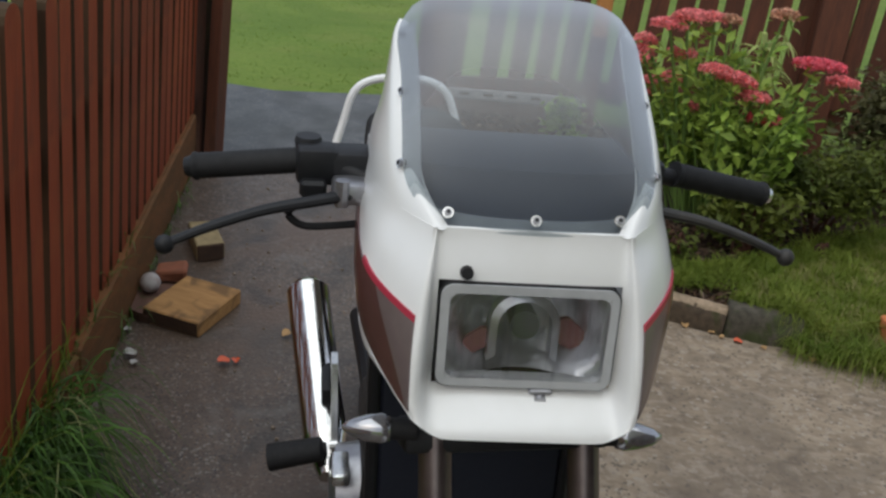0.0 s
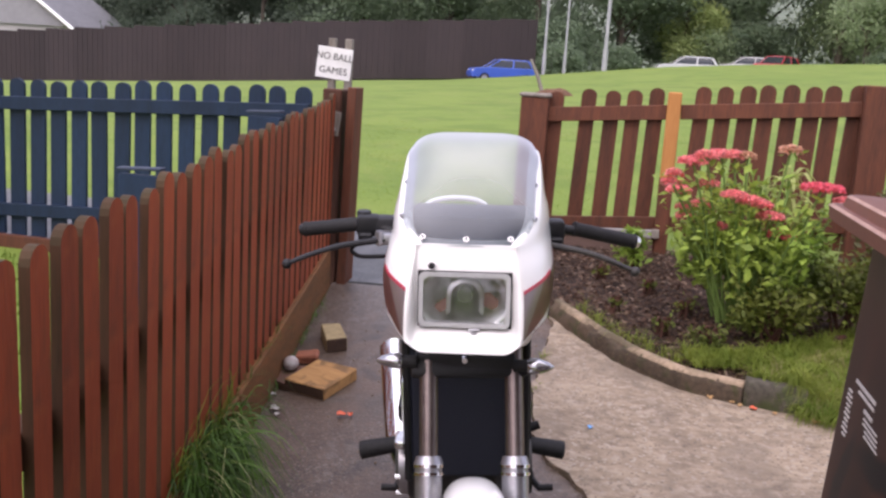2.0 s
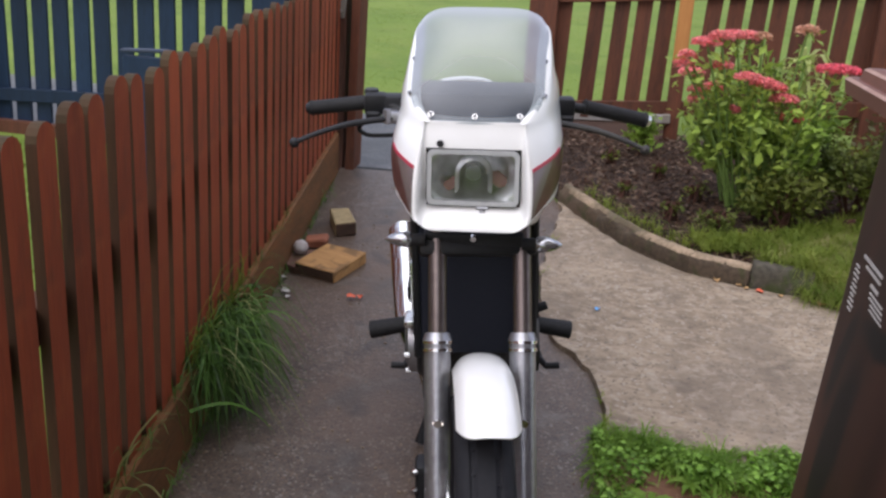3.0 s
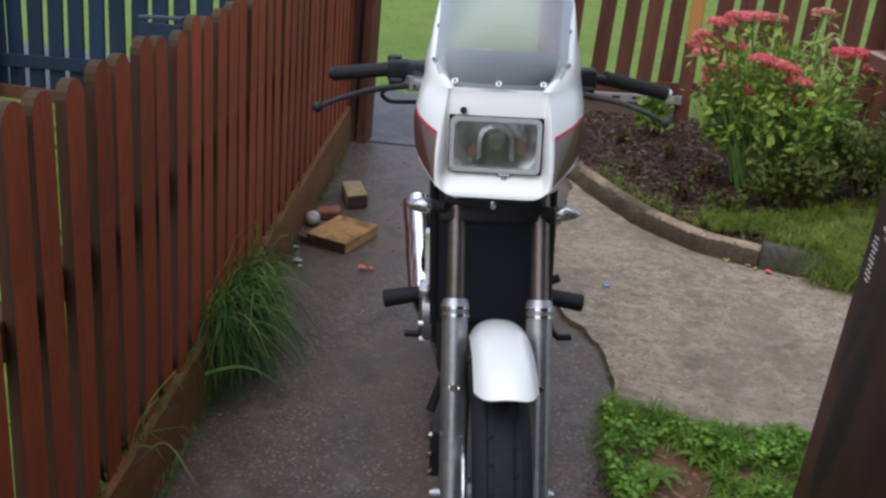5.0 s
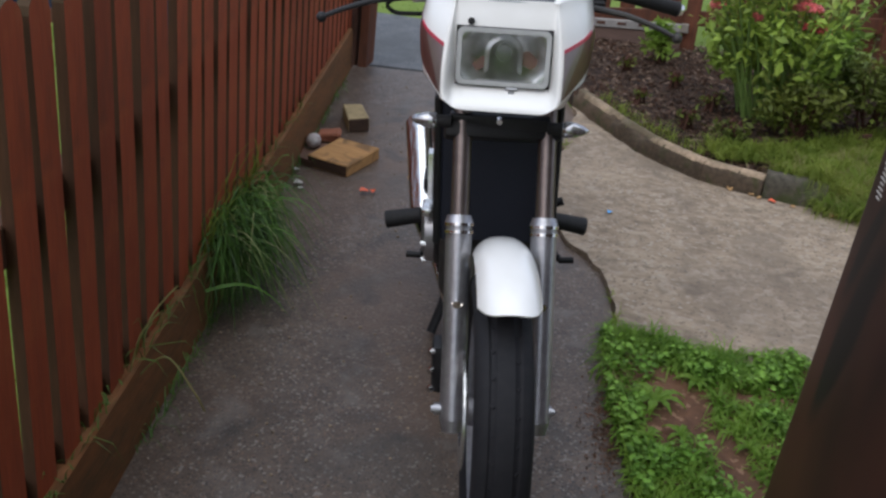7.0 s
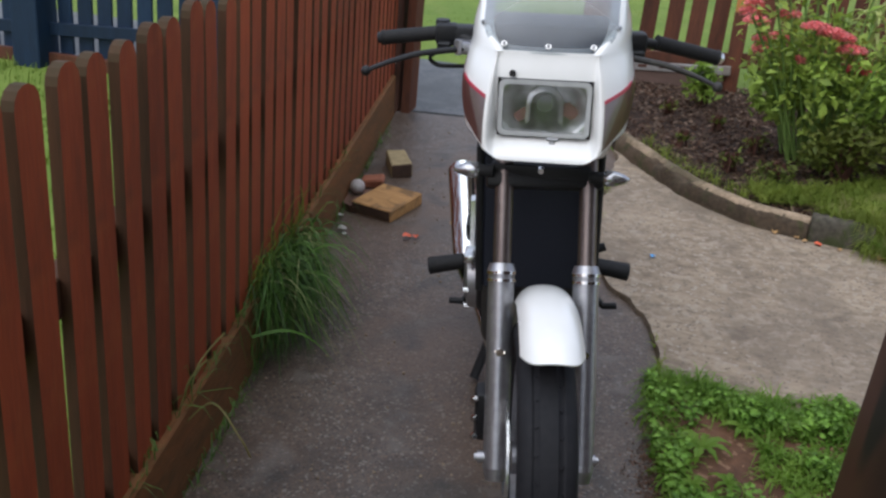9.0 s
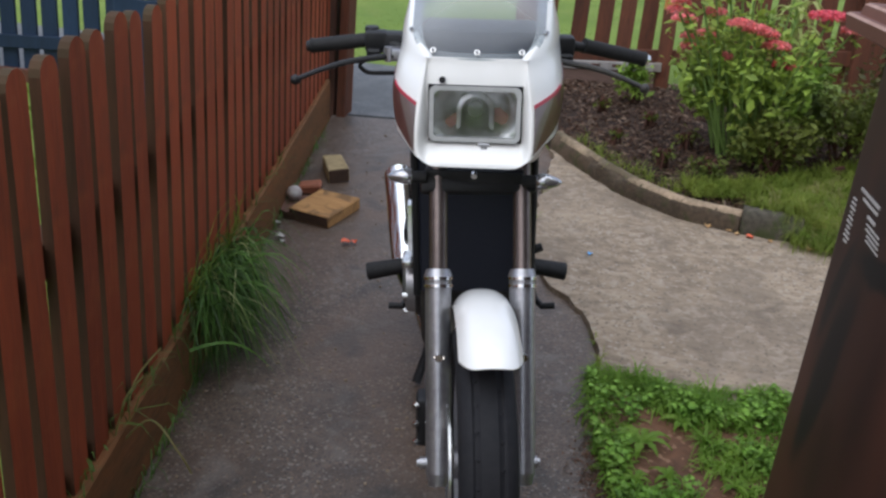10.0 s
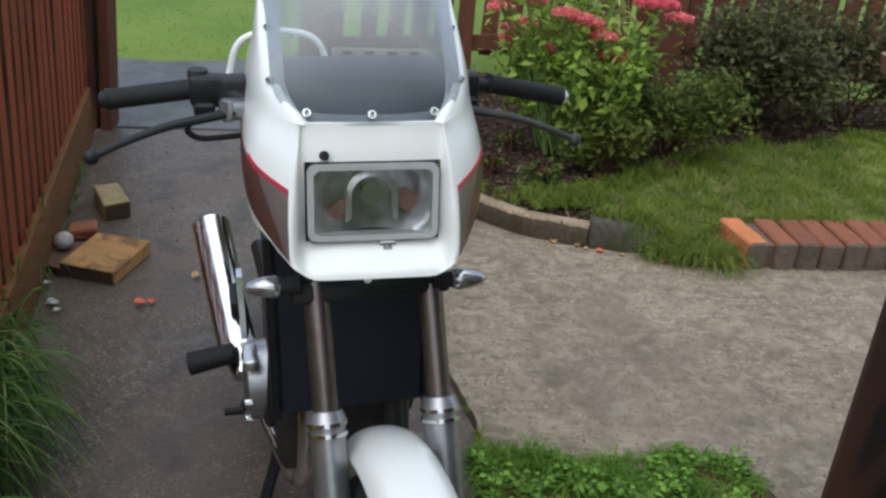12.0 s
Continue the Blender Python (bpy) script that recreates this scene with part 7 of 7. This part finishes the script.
def car(x, y, turn, colour, label, size=1.0):
    """A small hatchback: lofted body, glasshouse, four wheels, lamps."""
    paint = mat("car_paint", colour, tuple(0.85 * c for c in colour), rough=0.3, grain=2, stain=0.5, bump=0, coat=0.5)
    ob = empty("parked_car", pose(x, y, height(x, y), 0, 0, turn) @ Matrix.Diagonal((size, size, size, 1)), label, "car", group="cars beyond the field")
    side_profile = [(-2.0, 0.35), (-2.02, 0.62), (-1.85, 0.82), (-0.95, 0.92), (1.55, 0.95), (1.92, 0.85), (1.98, 0.5), (1.9, 0.32)]
    bm = bmesh.new()
    rows = []
    for yy, s in ((-0.83, 0.97), (-0.78, 1.0), (0.0, 1.03), (0.78, 1.0), (0.83, 0.97)):
        rows.append([Vector((a * s, yy, b * (1.0 if abs(yy) < 0.8 else 0.97))) for a, b in side_profile])
    vs_ = skin(bm, rows, close=True)
    bm.faces.new(vs_[0])
    bm.faces.new(list(reversed(vs_[-1])))
    bmesh.ops.recalc_face_normals(bm, faces=bm.faces)
    part("body", bm, paint, ob)
    bm = bmesh.new()
    rows = []
    for t, wide, front, back in ((0.90, 0.76, -1.05, 1.75), (1.15, 0.69, -0.65, 1.62), (1.36, 0.60, -0.30, 1.42)):
        rows.append([Vector((front, -wide, t)), Vector((back, -wide, t)), Vector((back + 0.06, 0, t)), Vector((back, wide, t)), Vector((front, wide, t)), Vector((front - 0.08, 0, t))])
    vs_ = skin(bm, rows, close=True)
    part("glasshouse", bm, GLASSY, ob, "dark car glass")
    bm = bmesh.new()
    stack(bm, [(0.88, 0.61, 0.12, 1.355, 0.56, 0), (0.86, 0.59, 0.12, 1.40, 0.56, 0), (0.70, 0.46, 0.12, 1.43, 0.56, 0)])
    part("roof", bm, paint, ob)
    for s in (-1, 1):
        for a, b, rr in (((-1.02, s * 0.74, 0.9), (-0.30, s * 0.60, 1.37), 0.04), ((0.45, s * 0.755, 0.9), (0.50, s * 0.61, 1.37), 0.05), ((1.70, s * 0.745, 0.9), (1.40, s * 0.60, 1.37), 0.07)):
            part("pillar", rod(bmesh.new(), a, b, rr), paint, ob)
    for wx in (-1.25, 1.28):
        for s in (-1, 1):
            w = part("wheel", lathe(bmesh.new(), [(0.18, -0.09), (0.29, -0.09), (0.30, 0.0), (0.29, 0.09), (0.18, 0.09)], Matrix.Translation((wx, s * 0.76, 0.30)) @ Matrix.Rotation(radians(90), 4, "Z"), 24), TYRE, ob)
            part("rim", lathe(bmesh.new(), [(0.0, -0.07), (0.18, -0.08), (0.18, 0.08), (0.0, 0.07)], Matrix.Translation((wx, s * 0.76, 0.30)) @ Matrix.Rotation(radians(90), 4, "Z"), 16), CAST, w)
    for s in (-1, 1):
        part("headlamp", box(bmesh.new(), (-1.97, s * 0.6, 0.66), (0.08, 0.3, 0.14), 0.02), POLISHED, ob)
        part("tail_lamp", box(bmesh.new(), (1.95, s * 0.66, 0.75), (0.08, 0.2, 0.22), 0.02), DULL_RED, ob)
    return ob


GLASSY = plain("dark_car_glass", (0.03, 0.035, 0.04), 0.08)
car(-8.0, 46.5, 24, (0.03, 0.09, 0.42), "bright blue hatchback parked beyond the field", 0.84)
car(0.97, 57.0, 8, (0.55, 0.56, 0.57), "white hatchback parked behind the field's crest", 0.9)
car(4.3, 58.5, 5, (0.50, 0.50, 0.50), "pale silver hatchback parked behind the field's crest", 0.85)
car(5.9, 57.0, 60, (0.42, 0.035, 0.05), "red hatchback parked behind the field's crest", 0.85)

# house gable above the boarded fence
house = empty("house", pose(-42.8, 55.5, height(-42.8, 55.5)), "pale house with a grey pitched roof behind the fence", "house")
hz = height(-42.8, 55.5)
RENDER_WALL = mat("pale_render", (0.50, 0.49, 0.47), (0.43, 0.42, 0.41), rough=0.9, grain=2, stain=0.4, bump=0)
part("wall", box(bmesh.new(), (0, 3, (2.3 - hz) / 2), (8.6, 6, 2.3 - hz)), RENDER_WALL, house)
part("gable", prism(bmesh.new(), [(-4.3, 2.3 - hz), (4.3, 2.3 - hz), (0, 5.25 - hz)], -0.02, 0.25, Matrix.Rotation(radians(90), 4, "X")), mat("grey_gable_tiles", (0.30, 0.30, 0.31), (0.24, 0.24, 0.25), rough=0.85, grain=3, stain=0.5, bump=0), house, "grey tile-hung gable")
SLATE = mat("grey_roof_slates", (0.20, 0.20, 0.21), (0.15, 0.15, 0.16), rough=0.8, grain=4, stain=0.5, bump=0)
for side in (-1, 1):
    bm = prism(bmesh.new(), [(0, 5.45 - hz), (side * 4.9, 2.05 - hz), (side * 4.9, 2.25 - hz), (0, 5.65 - hz)], -6.3, 0.5, Matrix.Rotation(radians(90), 4, "X"))
    roof = part("roof_slope", bm, SLATE, house, "grey slate roof slope")
    part("barge_board", tube(bmesh.new(), [(side * 4.9, -0.55, 2.12 - hz), (0, -0.55, 5.5 - hz)], 0.12, 6), PAINT, roof, "white barge board")
part("chimney", box(bmesh.new(), (-0.6, 3.0, 5.9 - hz), (0.9, 0.7, 1.6)), BRICK_RED, house, "red brick chimney")

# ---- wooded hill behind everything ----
# hill colours are paled to hold the haze of distance
HILL = mat("hazed_wooded_hill", (0.21, 0.25, 0.205), (0.26, 0.30, 0.24), rough=0.95, grain=0.6, stain=0.08, bump=0)
bm = bmesh.new()
skin(bm, [[Vector((x, y, z0 + (0 if z0 < 0 else 2.5 * noise.noise(Vector((x * 0.05, y * 0.05, 4)))))) for x in np.linspace(-160, 130, 59)] for y, z0 in ((84, -4), (88, 9), (96, 17), (110, 24), (135, 27))])
tagged(finish("wooded_hill", bm, HILL, smooth="all"), "wooded hillside in haze-paled colours closing the distance", "hill", kind="structure")

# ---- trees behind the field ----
# haze is put into the leaf colours, which are paler than real foliage
FAR_LEAF = [leafy("far_leaves_dark", (0.115, 0.15, 0.11), (0.15, 0.19, 0.135), 0.5, 0.95, 1.05, 1.0, 0.6), leafy("hazed_leaves_deep", (0.215, 0.285, 0.19), (0.26, 0.335, 0.215), 0.5, 0.95, 1.05, 1.0, 0.6), leafy("hazed_leaves_mid", (0.29, 0.375, 0.215), (0.35, 0.43, 0.245), 0.5, 0.95, 1.05, 1.0, 0.6), leafy("hazed_leaves_light", (0.35, 0.43, 0.18), (0.39, 0.46, 0.19), 0.5, 0.95, 1.05, 1.0, 0.6)]
BARK = mat("grey_brown_bark", (0.10, 0.08, 0.06), (0.06, 0.05, 0.04), rough=0.9, grain=8, stain=1, bump=0.5, depth=0.02)


def tree(x, y, tall, wide, tone, seed, n=26000, size=0.15, label="broad-leaved tree with an uneven crown beyond the field", low=0.12):
    r = random.Random(seed)
    z = height(x, y) - 0.2
    ob = empty("tree", pose(x, y, z), label, "tree", group="trees beyond the field")
    inv = ob.matrix_world.inverted()
    bm = bmesh.new()
    top = Vector((x + r.uniform(-0.4, 0.4), y, z + tall * 0.8))
    tube(bm, spline([(x, y, z - 0.3), (x + r.uniform(-0.2, 0.2), y, z + tall * 0.35), top], 5), [0.24 * (1 - 0.075 * k) for k in range(11)], 8)
    centres = []
    for k in range(11):
        a = r.uniform(0, 2 * math.pi)
        h = r.uniform(low, 0.9)
        rad = wide * (0.62 + 0.38 * math.sin(math.pi * min(h + 0.15, 1))) * r.uniform(0.35, 0.75)
        c = Vector((x + rad * math.cos(a), y + rad * math.sin(a) * 0.7, z + tall * h))
        s = wide * r.uniform(0.30, 0.48)
        centres.append(((c.x, c.y, c.z), (s, s * 0.9, s * r.uniform(0.6, 0.9))))
        base = Vector((x, y, z + tall * max(h - 0.22, 0.08)))
        tube(bm, spline([base, base.lerp(c, 0.5) + Vector((0, 0, 0.15)), c], 3), [0.09, 0.08, 0.07, 0.06, 0.05, 0.04, 0.03], 6)
    t = part("trunk", bm, BARK, ob)
    t.matrix_parent_inverse = inv
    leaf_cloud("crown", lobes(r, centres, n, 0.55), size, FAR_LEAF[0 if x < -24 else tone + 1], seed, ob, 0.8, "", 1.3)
    return ob


rt = random.Random(91)
for k, (x, tone, tall, wide, y) in enumerate(((-55, 0, 8, 5.0, 60), (-50, 1, 9, 5.2, 66), (-36, 0, 9, 4.6, 63), (-31.5, 1, 10, 5.2, 58), (-25, 1, 9.5, 5.0, 56), (-19, 0, 10, 5.0, 57), (-13.5, 0, 10, 5.0, 58),
                                               (-8, 0, 10, 4.8, 57), (-3.2, 0, 10.5, 4.6, 59), (0.8, 2, 8.5, 2.6, 60.5), (4.3, 0, 10, 4.6, 62.5), (9.5, 1, 9.5, 4.8, 60), (15, 0, 11, 5.0, 59), (20.5, 0, 10, 5.0, 58), (27, 1, 10, 5.2, 59))):
    tree(x, y, tall, wide, tone, 200 + k)
for k in range(17):
    x = -50 + 5.1 * k
    tree(x + rt.uniform(-1, 1), 66 + rt.uniform(-2, 2), 14 + rt.uniform(-1.5, 1.5), 5.6, rt.choice((0, 0, 1)), 300 + k, 18000, 0.22, "tall dense tree at the back of the wood", 0.1)
for k, (x, y, tall, wide, tone) in enumerate(((-3.4, 56.0, 2.2, 1.8, 0), (1.5, 60, 3.0, 2.6, 1), (4.5, 60.5, 3.6, 2.4, 0), (10.3, 55.5, 5.0, 2.6, 1), (12.5, 54, 3.0, 3.0, 0), (17, 55, 3.2, 3.2, 0), (22, 55, 3.4, 3.2, 0), (-6.4, 54, 3.0, 2.2, 0))):
    tree(x, y, tall, wide, tone, 400 + k, 6000, 0.13, "round green bush below the trees", 0.2)
